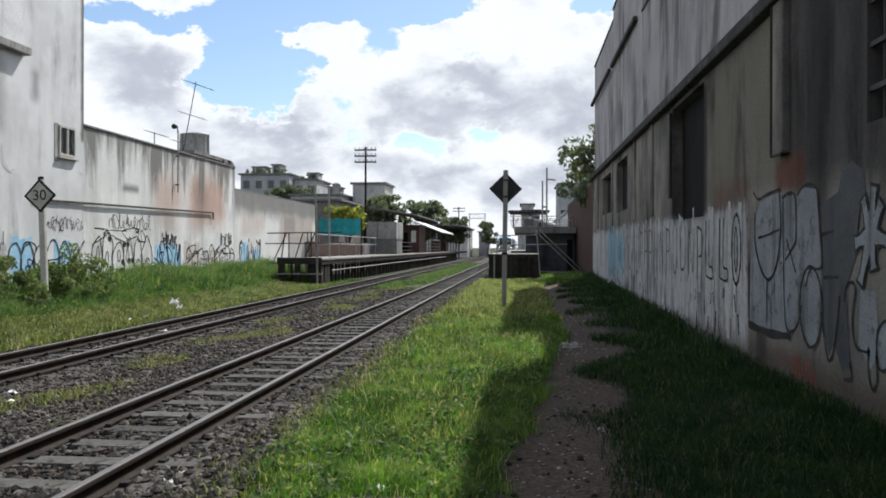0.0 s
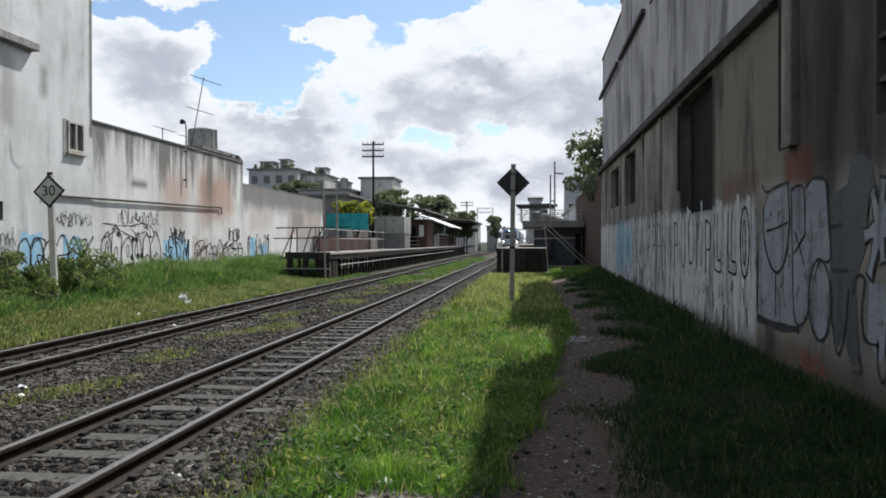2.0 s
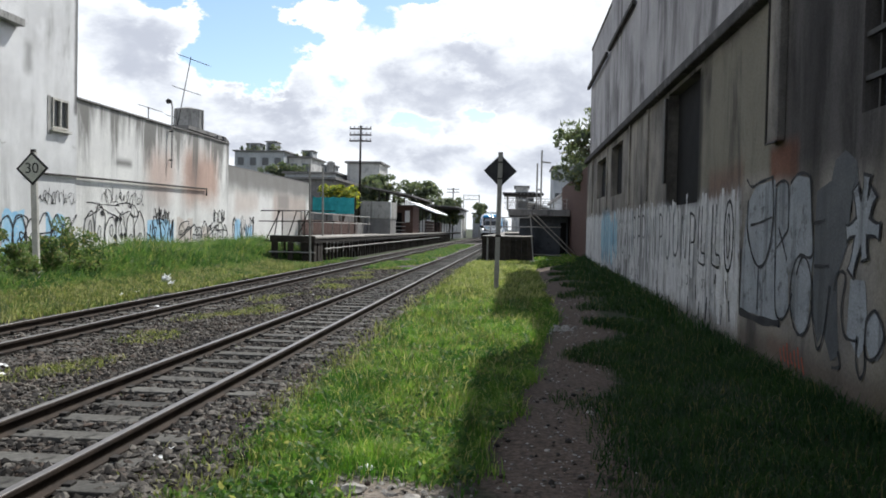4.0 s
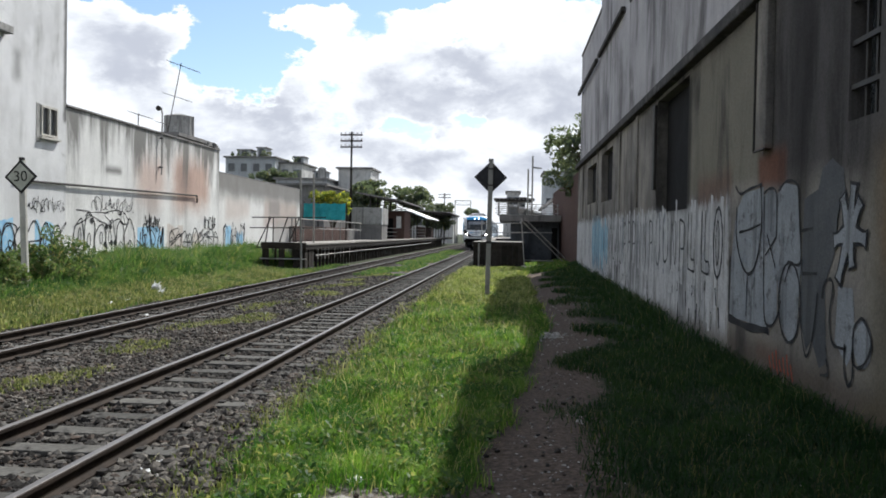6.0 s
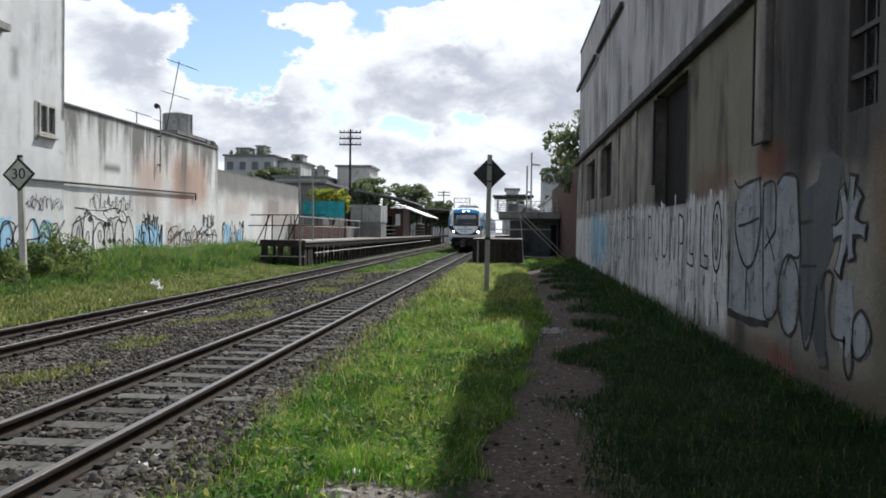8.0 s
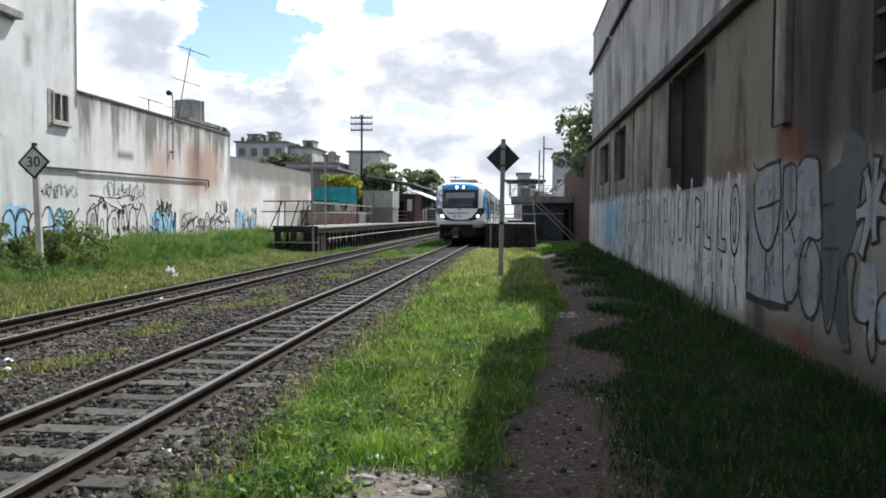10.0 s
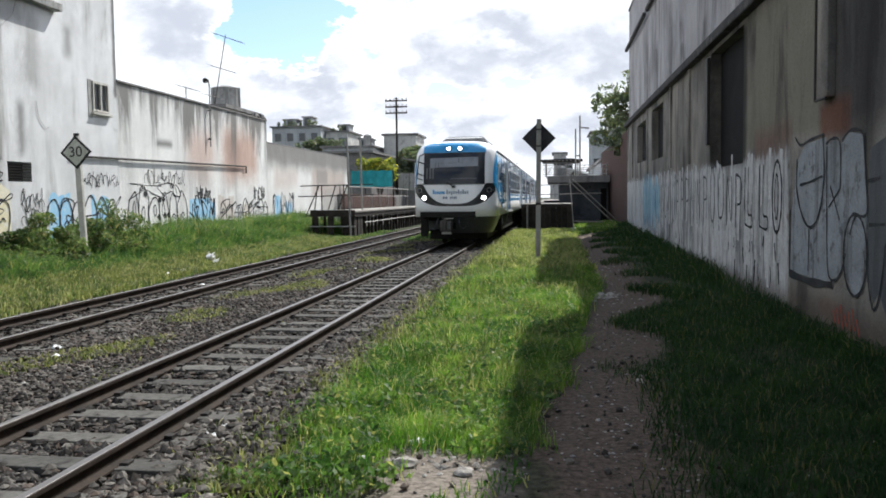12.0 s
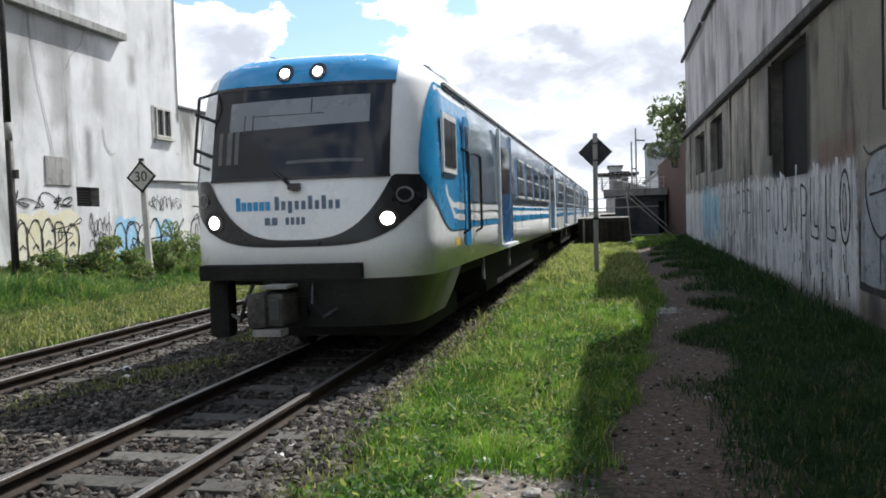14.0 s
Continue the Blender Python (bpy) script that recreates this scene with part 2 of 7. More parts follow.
    if top is not None:
        gr = math_node(nt, 'ADD', math_node(nt, 'MULTIPLY', gr, 0.42), math_node(nt, 'MULTIPLY', smooth(nt, math_node(nt, 'ADD', z, math_node(nt, 'MULTIPLY', math_node(nt, 'SUBTRACT', n4, 0.5), top[1] * 4.0)), top[0] - top[1] * 0.95, top[0] + top[1] * 0.25), 1.15), clamp=True)
    col = mix(nt, math_node(nt, 'MULTIPLY', gr, grime), col, grime_col)
    g = smooth(nt, n2, 0.25, 0.75, 0.84, 1.14)
    gc = node(nt, "ShaderNodeCombineColor", None, Red=g, Green=g, Blue=g)
    nt.links.new(mix(nt, 1.0, col, gc.outputs[0], 'MULTIPLY'), b.inputs["Base Color"])
    b.inputs["Roughness"].default_value = 0.92
    b.inputs["Specular IOR Level"].default_value = 0.08
    h = math_node(nt, 'ADD', math_node(nt, 'MULTIPLY', n3, 0.6), math_node(nt, 'MULTIPLY', n2, 0.3))
    bn = node(nt, "ShaderNodeBump", None, Height=h, Strength=0.35, Distance=0.03)
    nt.links.new(bn.outputs[0], b.inputs["Normal"])
    return m


def ground_material():
    m = bpy.data.materials.new("trodden_ground")
    m.use_nodes = True
    nt = m.node_tree
    b = nt.nodes["Principled BSDF"]
    co = node(nt, "ShaderNodeTexCoord").outputs["Object"]
    x, y, z = node(nt, "ShaderNodeSeparateXYZ", None, Vector=co).outputs
    n1 = node(nt, "ShaderNodeTexNoise", None, Vector=co, Scale=1.1, Detail=7.0, Roughness=0.65).outputs[0]
    n2 = node(nt, "ShaderNodeTexNoise", None, Vector=co, Scale=22.0, Detail=5.0, Roughness=0.7).outputs[0]
    vor = node(nt, "ShaderNodeTexVoronoi", None, Vector=co, Scale=16.0).outputs
    wob = math_node(nt, 'MULTIPLY', math_node(nt, 'SUBTRACT', n1, 0.5), 1.1)
    xw = math_node(nt, 'ADD', x, wob)
    soil = mix(nt, smooth(nt, n2, 0.35, 0.7), (0.048, 0.035, 0.026), (0.142, 0.106, 0.080))
    pale = mix(nt, smooth(nt, n2, 0.3, 0.7), (0.085, 0.07, 0.056), (0.21, 0.18, 0.15))
    gravel = mix(nt, vor[0], (0.05, 0.045, 0.042), (0.19, 0.175, 0.165))
    vr = node(nt, "ShaderNodeSeparateColor", None, Color=vor[1]).outputs[0]
    gravel = mix(nt, vr, (0.022, 0.020, 0.018), (0.092, 0.084, 0.075))
    gravel = mix(nt, smooth(nt, n1, 0.45, 0.7), gravel, soil)
    sod = mix(nt, smooth(nt, n2, 0.3, 0.7), (0.014, 0.020, 0.008), (0.038, 0.045, 0.018))
    tracks = math_node(nt, 'MULTIPLY', smooth(nt, xw, -8.4, -8.1), smooth(nt, xw, -2.3, -2.05, 1.0, 0.0))
    col = mix(nt, tracks, sod, gravel)
    # the trodden line bends to the right with distance
    bend = smooth(nt, y, 6.0, 16.0, 0.0, 1.0)
    xb = math_node(nt, 'SUBTRACT', xw, math_node(nt, 'MULTIPLY', bend, 0.95))
    path = math_node(nt, 'MULTIPLY', smooth(nt, xb, -0.32, -0.02), smooth(nt, xb, 0.75, 1.05, 1.0, 0.0))
    path = math_node(nt, 'MULTIPLY', path, smooth(nt, y, 36.0, 42.0, 1.0, 0.0))
    col = mix(nt, path, col, soil)
    near = math_node(nt, 'MULTIPLY', math_node(nt, 'MULTIPLY', smooth(nt, y, 3.0, 4.2), smooth(nt, math_node(nt, 'ADD', y, wob), 5.5, 5.9, 1.0, 0.0)), math_node(nt, 'MULTIPLY', smooth(nt, xw, -1.3, -0.9), smooth(nt, xw, -0.5, -0.2, 1.0, 0.0)))
    col = mix(nt, near, col, pale)
    nt.links.new(col, b.inputs["Base Color"])
    b.inputs["Roughness"].default_value = 0.95
    b.inputs["Specular IOR Level"].default_value = 0.2
    h = math_node(nt, 'ADD', math_node(nt, 'MULTIPLY', n2, 0.5), math_node(nt, 'MULTIPLY', vor[0], 0.5))
    bn = node(nt, "ShaderNodeBump", None, Height=h, Strength=0.6, Distance=0.05)
    nt.links.new(bn.outputs[0], b.inputs["Normal"])
    return m


def rail_material():
    m = surface("rusty_rail", ((0.022, 0.017, 0.014), (0.042, 0.031, 0.024)), 4.0, 0.8, 0.3, 0.15)
    nt = m.node_tree
    b = nt.nodes["Principled BSDF"]
    z = node(nt, "ShaderNodeSeparateXYZ", None, Vector=node(nt, "ShaderNodeTexCoord").outputs["Object"]).outputs[2]
    f = smooth(nt, z, 0.147, 0.1495)
    old = b.inputs["Base Color"].links[0].from_socket
    nt.links.new(mix(nt, f, old, (0.16, 0.15, 0.145)), b.inputs["Base Color"])
    nt.links.new(math_node(nt, 'MULTIPLY', f, 0.6), b.inputs["Metallic"])
    nt.links.new(smooth(nt, z, 0.147, 0.1495, 0.85, 0.45), b.inputs["Roughness"])
    return m


GROUND = ground_material()
RAIL = rail_material()
SLEEPER = surface("weathered_sleeper", ((0.060, 0.057, 0.051), (0.105, 0.101, 0.091), (0.030, 0.028, 0.025)), 3.0, 0.9, 0, 0.5, 30, per_object=0.3)
STONE = stone_material("oily_ballast_stone", (0.016, 0.014, 0.0125), (0.128, 0.117, 0.103))
GREY_STONE = stone_material("dusty_ballast_stone", (0.021, 0.018, 0.0155), (0.178, 0.160, 0.138))
PALE_STONE = surface("pale_stone", ((0.20, 0.185, 0.165), (0.36, 0.34, 0.31)), 5.0, 0.9, 0, 0.4)
PAPER = surface("dirty_paper", ((0.62, 0.62, 0.60), (0.8, 0.8, 0.8)), 8.0, 0.85, 0, 0.3)
GRASS = leafy("grass_blade", (0.038, 0.104, 0.014), (0.172, 0.272, 0.046), (0.36, 0.34, 0.15), 0.13)
SEED_GRASS = leafy("seeding_grass", (0.075, 0.115, 0.028), (0.25, 0.28, 0.085), (0.40, 0.37, 0.19), 0.28)
WEED = leafy("bank_grass", (0.038, 0.084, 0.026), (0.135, 0.20, 0.064), (0.26, 0.24, 0.11), 0.10)
# Darker copy of the grass colours, for blades in the wall's shade.
SHADE_GRASS = leafy("shade_dark_grass", (0.013, 0.036, 0.012), (0.034, 0.066, 0.019), (0.14, 0.125, 0.065), 0.08)
DRY_GRASS = leafy("dry_grass", (0.062, 0.080, 0.028), (0.185, 0.182, 0.078), (0.30, 0.28, 0.16), 0.25)
# Leaf colours lightened and greyed to stand in for haze over distance.
HAZY_LEAF = leafy("hazy_leaf", (0.070, 0.088, 0.066), (0.165, 0.18, 0.126), (0.17, 0.16, 0.07), 0.05)
BUSH_LEAF = leafy("bush_leaf", (0.046, 0.080, 0.030), (0.155, 0.20, 0.08), (0.24, 0.21, 0.11), 0.14)
YELLOW_LEAF = leafy("yellow_leaf", (0.085, 0.11, 0.03), (0.27, 0.27, 0.055), (0.42, 0.36, 0.05), 0.15)
BARK = surface("bark", ((0.06, 0.045, 0.035), (0.12, 0.10, 0.08)), 6.0, 0.95, 0, 0.6)
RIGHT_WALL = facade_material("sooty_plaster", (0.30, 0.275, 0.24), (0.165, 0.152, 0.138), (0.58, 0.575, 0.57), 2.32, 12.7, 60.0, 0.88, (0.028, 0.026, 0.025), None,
                             # Browner and darker along the wall's foot; darker area from y 7.2 to 10.85.
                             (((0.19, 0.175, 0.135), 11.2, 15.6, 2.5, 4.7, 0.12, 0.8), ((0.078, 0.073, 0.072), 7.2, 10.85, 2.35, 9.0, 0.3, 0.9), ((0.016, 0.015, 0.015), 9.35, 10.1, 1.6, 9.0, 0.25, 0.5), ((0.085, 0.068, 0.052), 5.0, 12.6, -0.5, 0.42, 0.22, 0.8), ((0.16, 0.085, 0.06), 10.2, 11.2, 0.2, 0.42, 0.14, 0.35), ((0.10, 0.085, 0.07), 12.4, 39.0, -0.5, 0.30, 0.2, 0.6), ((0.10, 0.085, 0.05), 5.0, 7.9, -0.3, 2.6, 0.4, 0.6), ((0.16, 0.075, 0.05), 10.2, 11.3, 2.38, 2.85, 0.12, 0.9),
                              # Near-black in and around the wide opening: its darkness is put into the colour.
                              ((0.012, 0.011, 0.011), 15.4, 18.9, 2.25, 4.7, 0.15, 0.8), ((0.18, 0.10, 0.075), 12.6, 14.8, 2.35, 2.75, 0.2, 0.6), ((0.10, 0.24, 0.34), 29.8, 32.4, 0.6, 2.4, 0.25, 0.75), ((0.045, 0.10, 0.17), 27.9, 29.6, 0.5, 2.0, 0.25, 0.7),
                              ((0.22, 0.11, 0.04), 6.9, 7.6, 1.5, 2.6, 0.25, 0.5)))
LEDGE_BLACK = surface("dark_ledge", ((0.035, 0.032, 0.031), (0.075, 0.07, 0.066), (0.11, 0.104, 0.098)), 1.2, 0.93, 0, 0.4, 30, streak=0.4)
UPPER_WALL = facade_material("sooty_upper_plaster", (0.34, 0.325, 0.325), (0.45, 0.43, 0.43), None, grime=0.78, grime_col=(0.035, 0.033, 0.033))
LEFT_WALL = facade_material("stained_white_wall", (0.74, 0.73, 0.70), (0.64, 0.63, 0.61), None, grime=0.88, grime_col=(0.15, 0.145, 0.133), top=(5.75, 1.9),
                            special=(((0.50, 0.36, 0.30), 32.2, 35.0, 2.9, 4.7, 0.7, 0.75), ((0.47, 0.32, 0.255), 35.8, 40.2, 2.7, 5.0, 0.7, 0.9), ((0.30, 0.22, 0.19), 36.3, 38.0, 3.4, 4.7, 0.5, 0.65), ((0.33, 0.27, 0.24), 33.2, 34.2, 2.3, 3.1, 0.2, 0.5), ((0.11, 0.105, 0.10), 29.6, 30.9, 3.75, 4.0, 0.15, 0.8)))
HOUSE_WALL = facade_material("white_painted_house", (0.69, 0.685, 0.68), (0.57, 0.565, 0.56), None, grime=0.78, grime_col=(0.19, 0.185, 0.172),
                             # Streaks, and darker patches under the balcony slab and along the house corner.
                             special=(((0.16, 0.155, 0.145), 17.6, 21.8, 6.5, 7.3, 0.35, 0.55), ((0.10, 0.098, 0.092), 21.45, 21.75, 3.0, 4.5, 0.2, 0.7), ((0.09, 0.088, 0.084), 26.62, 26.9, 5.2, 13.2, 0.10, 0.85), ((0.10, 0.10, 0.095), 18.5, 21.2, 7.6, 9.4, 0.5, 0.75),
                                      ((0.22, 0.21, 0.195), 18.2, 19.4, 4.6, 6.4, 0.45, 0.6), ((0.20, 0.195, 0.18), 20.0, 20.8, 4.4, 6.8, 0.3, 0.55), ((0.14, 0.135, 0.125), 23.8, 24.2, 6.0, 7.0, 0.2, 0.6), ((0.24, 0.235, 0.22), 21.9, 22.5, 5.0, 7.0, 0.25, 0.5)))
WALL_TWO = facade_material("bare_patched_wall", (0.74, 0.73, 0.70), (0.66, 0.64, 0.61), None, grime=0.38, grime_col=(0.20, 0.185, 0.17), top=(4.7, 0.7),
                           special=(((0.20, 0.193, 0.18), 41.0, 61.0, 3.5, 5.6, 0.55, 0.9), ((0.40, 0.31, 0.26), 50.0, 58.0, 1.9, 3.6, 0.4, 0.7), ((0.26, 0.245, 0.23), 51.0, 53.5, 2.6, 3.6, 0.25, 0.7), ((0.52, 0.42, 0.36), 43.0, 47.0, 2.4, 3.4, 0.4, 0.5), ((0.30, 0.28, 0.26), 52.0, 60.0, 0.0, 2.3, 0.5, 0.6)))
BRICK = surface("dull_red_brick", ((0.085, 0.05, 0.042), (0.12, 0.078, 0.066), (0.055, 0.038, 0.034)), 2.5, 0.92, 0, 0.4, 18)
CONCRETE = surface("grey_concrete", ((0.26, 0.255, 0.24), (0.36, 0.35, 0.33), (0.18, 0.175, 0.165)), 1.2, 0.9, 0, 0.35, 40, streak=0.5)
DARK_CONCRETE = surface("dark_concrete", ((0.14, 0.135, 0.13), (0.21, 0.20, 0.19)), 1.4, 0.92, 0, 0.35, 40, streak=0.5)
# Near-black, so that openings read as unlit; the shade is in the colour.
VOID = surface("near_black_panel", ((0.007, 0.007, 0.007), (0.015, 0.014, 0.014)), 2.0, 0.9, 0, 0.2)
DARK_WOOD = surface("tarred_timber", ((0.022, 0.019, 0.016), (0.045, 0.038, 0.032)), 4.0, 0.9, 0, 0.4, per_object=0.3)
DECK = surface("worn_deck", ((0.19, 0.175, 0.155), (0.28, 0.26, 0.235)), 2.0, 0.9, 0, 0.3, per_object=0.2)
PIPE = surface("scaffold_pipe", ((0.26, 0.25, 0.24), (0.38, 0.37, 0.35), (0.20, 0.12, 0.08)), 5.0, 0.6, 0.4, 0.15)
DARK_PIPE = surface("dark_iron", ((0.03, 0.028, 0.026), (0.055, 0.05, 0.046)), 5.0, 0.6, 0.5, 0.15)
POST_GREY = surface("grey_post", ((0.23, 0.22, 0.20), (0.32, 0.31, 0.28)), 4.0, 0.85, 0, 0.25, streak=0.3)
POST_PALE = surface("pale_post", ((0.42, 0.40, 0.36), (0.55, 0.53, 0.48)), 4.0, 0.85, 0, 0.25, streak=0.4, streak_col=(0.2, 0.17, 0.13))
SIGN_BACK = surface("dark_sign_back", ((0.03, 0.03, 0.032), (0.05, 0.05, 0.052)), 5.0, 0.6, 0.3, 0.1)
SIGN_FACE = surface("faded_sign_face", ((0.42, 0.42, 0.36), (0.52, 0.52, 0.46)), 4.0, 0.6, 0, 0.1, streak=0.3, streak_col=(0.25, 0.22, 0.16))
BLACK = surface("black_paint", ((0.018, 0.018, 0.018), (0.035, 0.034, 0.033)), 6.0, 0.6, 0, 0.1)
SPRAY = surface("black_spray", ((0.018, 0.018, 0.02), (0.05, 0.05, 0.052)), 3.0, 0.8, 0, 0.1)
SILVER = surface("silver_spray", ((0.20, 0.213, 0.228), (0.30, 0.315, 0.33), (0.12, 0.122, 0.126)), 1.6, 0.75, 0.0, 0.2, streak=0.6)
SILVER_DARK = surface("dark_silver_spray", ((0.06, 0.063, 0.07), (0.10, 0.104, 0.108)), 1.6, 0.7, 0, 0.2, streak=0.4)
FADED_BLUE = surface("faded_blue_paint", ((0.16, 0.33, 0.44), (0.26, 0.42, 0.50), (0.48, 0.54, 0.56)), 2.4, 0.85, 0, 0.15, streak=0.6, streak_col=(0.5, 0.5, 0.5))
PALE_WASH = surface("thin_whitewash", ((0.47, 0.465, 0.46), (0.58, 0.575, 0.57), (0.34, 0.335, 0.33)), 2.2, 0.9, 0, 0.2, streak=0.4, streak_col=(0.3, 0.29, 0.28))
BLUE_SPRAY = surface("pale_blue_spray", ((0.24, 0.46, 0.66), (0.36, 0.56, 0.70), (0.52, 0.62, 0.67)), 2.2, 0.8, 0, 0.15)
YELLOW_SPRAY = surface("pale_yellow_spray", ((0.62, 0.56, 0.36), (0.66, 0.62, 0.48), (0.66, 0.65, 0.62)), 1.8, 0.85, 0, 0.15)
TAN_SPRAY = surface("faded_tan_paint", ((0.50, 0.44, 0.39), (0.58, 0.53, 0.48), (0.66, 0.64, 0.61)), 2.0, 0.85, 0, 0.15)
RED_SPRAY = surface("red_spray", ((0.22, 0.05, 0.03), (0.28, 0.09, 0.06)), 4.0, 0.85, 0, 0.15)
TEAL = surface("teal_tarpaulin", ((0.02, 0.22, 0.24), (0.05, 0.36, 0.38)), 1.5, 0.6, 0, 0.3)
WHITE_SHEET = surface("white_sheet_metal", ((0.75, 0.75, 0.75), (0.84, 0.84, 0.83)), 1.0, 0.5, 0, 0.1)
SHED_PAINT = surface("dark_blue_grey_render", ((0.060, 0.066, 0.074), (0.095, 0.10, 0.108), (0.04, 0.042, 0.046)), 1.2, 0.9, 0, 0.3, streak=0.4)
FAR_WALL = surface("far_plaster", ((0.40, 0.39, 0.37), (0.52, 0.51, 0.49), (0.30, 0.29, 0.28)), 0.35, 0.9, 0, 0.2, streak=0.4)
FAR_GREY = surface("far_grey_plaster", ((0.30, 0.31, 0.32), (0.40, 0.41, 0.42)), 0.35, 0.9, 0, 0.2, streak=0.3)
PANE = surface("dark_pane", ((0.03, 0.035, 0.04), (0.06, 0.065, 0.07)), 1.0, 0.15, 0, 0.0)
GREY_PANE = surface("grey_pane", ((0.10, 0.105, 0.11), (0.17, 0.175, 0.175)), 3.0, 0.4, 0, 0.0)
T_WHITE = surface("train_white", ((0.84, 0.84, 0.83), (0.88, 0.88, 0.87)), 0.8, 0.32, 0, 0.02, 25, coat=0.3, amp=0.03)
T_BLUE = surface("train_blue", ((0.013, 0.25, 0.53), (0.020, 0.285, 0.59)), 0.8, 0.3, 0, 0.02, 25, coat=0.4, amp=0.03)
T_STEEL = surface("train_blue_steel", ((0.25, 0.35, 0.47), (0.31, 0.41, 0.53)), 0.5, 0.17, 0.7, 0.03, 25, coat=0.3, amp=0.03)
T_BLACK = surface("train_black", ((0.014, 0.014, 0.015), (0.022, 0.022, 0.023)), 1.5, 0.3, 0, 0.02, 25, amp=0.03)
T_SKIRT = surface("train_skirt", ((0.034, 0.036, 0.033), (0.052, 0.053, 0.049)), 1.5, 0.42, 0, 0.05, 25)
T_UNDER = surface("train_underframe", ((0.014, 0.013, 0.012), (0.030, 0.028, 0.025)), 2.5, 0.85, 0.0, 0.2)
T_DUSTY = surface("dusty_coupler_iron", ((0.06, 0.055, 0.05), (0.11, 0.10, 0.09), (0.035, 0.032, 0.03)), 6.0, 0.85, 0.1, 0.3)
T_ROOF = surface("train_roof_grey", ((0.22, 0.22, 0.22), (0.30, 0.30, 0.30)), 1.0, 0.6, 0, 0.1, streak=0.2)
T_DOOR = surface("train_door_blue", ((0.012, 0.075, 0.20), (0.016, 0.10, 0.25)), 0.8, 0.3, 0, 0.02, 25, coat=0.3, amp=0.03)
T_GLASS = surface("train_glass", ((0.016, 0.018, 0.023), (0.024, 0.028, 0.034)), 0.8, 0.05, 0, 0.0, spec=0.3, amp=0.02)
T_SCREEN = surface("windshield_blind", ((0.19, 0.20, 0.215), (0.24, 0.25, 0.265)), 1.0, 0.3, 0, 0.0, amp=0.02)
T_CURTAIN = surface("cab_curtain", ((0.07, 0.073, 0.075), (0.12, 0.12, 0.118)), 6.0, 0.4, 0, 0.0, amp=0.1)
T_GREY = surface("train_lettering_grey", ((0.10, 0.14, 0.20), (0.13, 0.17, 0.23)), 1.0, 0.5, 0, 0.0)
T_YELLOW = surface("train_yellow", ((0.60, 0.42, 0.05), (0.66, 0.46, 0.07)), 1.0, 0.5, 0, 0.0)
LAMP = glow("headlamp_glow", (1.0, 0.98, 0.94), 22.0)


# ---- building blocks ----
def add_box(bm, x0, x1, y0, y1, z0, z1, bevel=0.0):
    r = bmesh.ops.create_cube(bm, size=1)
    for v in r["verts"]:
        v.co = Vector(((x0, x1)[v.co.x > 0], (y0, y1)[v.co.y > 0], (z0, z1)[v.co.z > 0]))
    if bevel:
        bmesh.ops.bevel(bm, geom=list({e for v in r["verts"] for e in v.link_edges}), offset=bevel, segments=2, affect='EDGES', profile=0.6)


def add_rod(bm, p0, p1, r0, r1=None, seg=8):
    p0, p1 = Vector(p0), Vector(p1)
    r1 = r0 if r1 is None else r1
    q = (p1 - p0).to_track_quat('Z', 'Y')
    rings = []
    for p, r in ((p0, r0), (p1, r1)):
        rings.append([bm.verts.new(p + q @ Vector((r * math.cos(a), r * math.sin(a), 0))) for a in (2 * math.pi * i / seg for i in range(seg))])
    for i in range(seg):
        j = (i + 1) % seg
        bm.faces.new((rings[0][i], rings[0][j], rings[1][j], rings[1][i]))
    bm.faces.new(rings[0][::-1])
    bm.faces.new(rings[1])


def add_line(bm, pts, r, seg=6):
    for a, b in zip(pts, pts[1:]):
        add_rod(bm, a, b, r, r, seg)


def link(name, bm, material, smoothed=False):
    me = bpy.data.meshes.new(name)
    bmesh.ops.recalc_face_normals(bm, faces=bm.faces)
    if smoothed:
        for f in bm.faces:
            f.smooth = True
    bm.to_mesh(me)
    bm.free()
    me.materials.append(material)
    return new(name, me)


def part(name, bm, material, parent, label="", smoothed=False):
    ob = link(name, bm, material, smoothed)
    ob.parent = parent
    return tagged(ob, label)


def solo(name, bm, material, label, category, group="", kind="", smoothed=False):
    return tagged(link(name, bm, material, smoothed), label, category, group, kind)


def thing(name, label, category, at=(0, 0, 0), group="", kind=""):
    ob = new(name)
    ob.empty_display_size = 0.2
    ob.location = at
    return tagged(ob, label, category, group, kind)


def box_part(name, ext, material, parent, label="", bevel=0.0):
    bm = bmesh.new()
    add_box(bm, *ext, bevel)
    return part(name, bm, material, parent, label)


def rod_part(name, pts, r, material, parent, label="", seg=8):
    bm = bmesh.new()
    add_line(bm, pts, r, seg)
    return part(name, bm, material, parent, label)


def share(ob, name, x, y, z, rz=0.0):
    """One more piece on the same mesh under the same parent."""
    o = new(name, ob.data)
    o.parent = ob.parent
    o.matrix_basis = pose(x, y, z, 0, 0, rz)
    return o


def cloud_mesh(name, V, F, material, label, category, kind="stuff"):
    me = bpy.data.meshes.new(name)
    me.from_pydata(V.tolist(), [], F.tolist())
    me.materials.append(material)
    return tagged(new(name, me), label, category, "", kind)


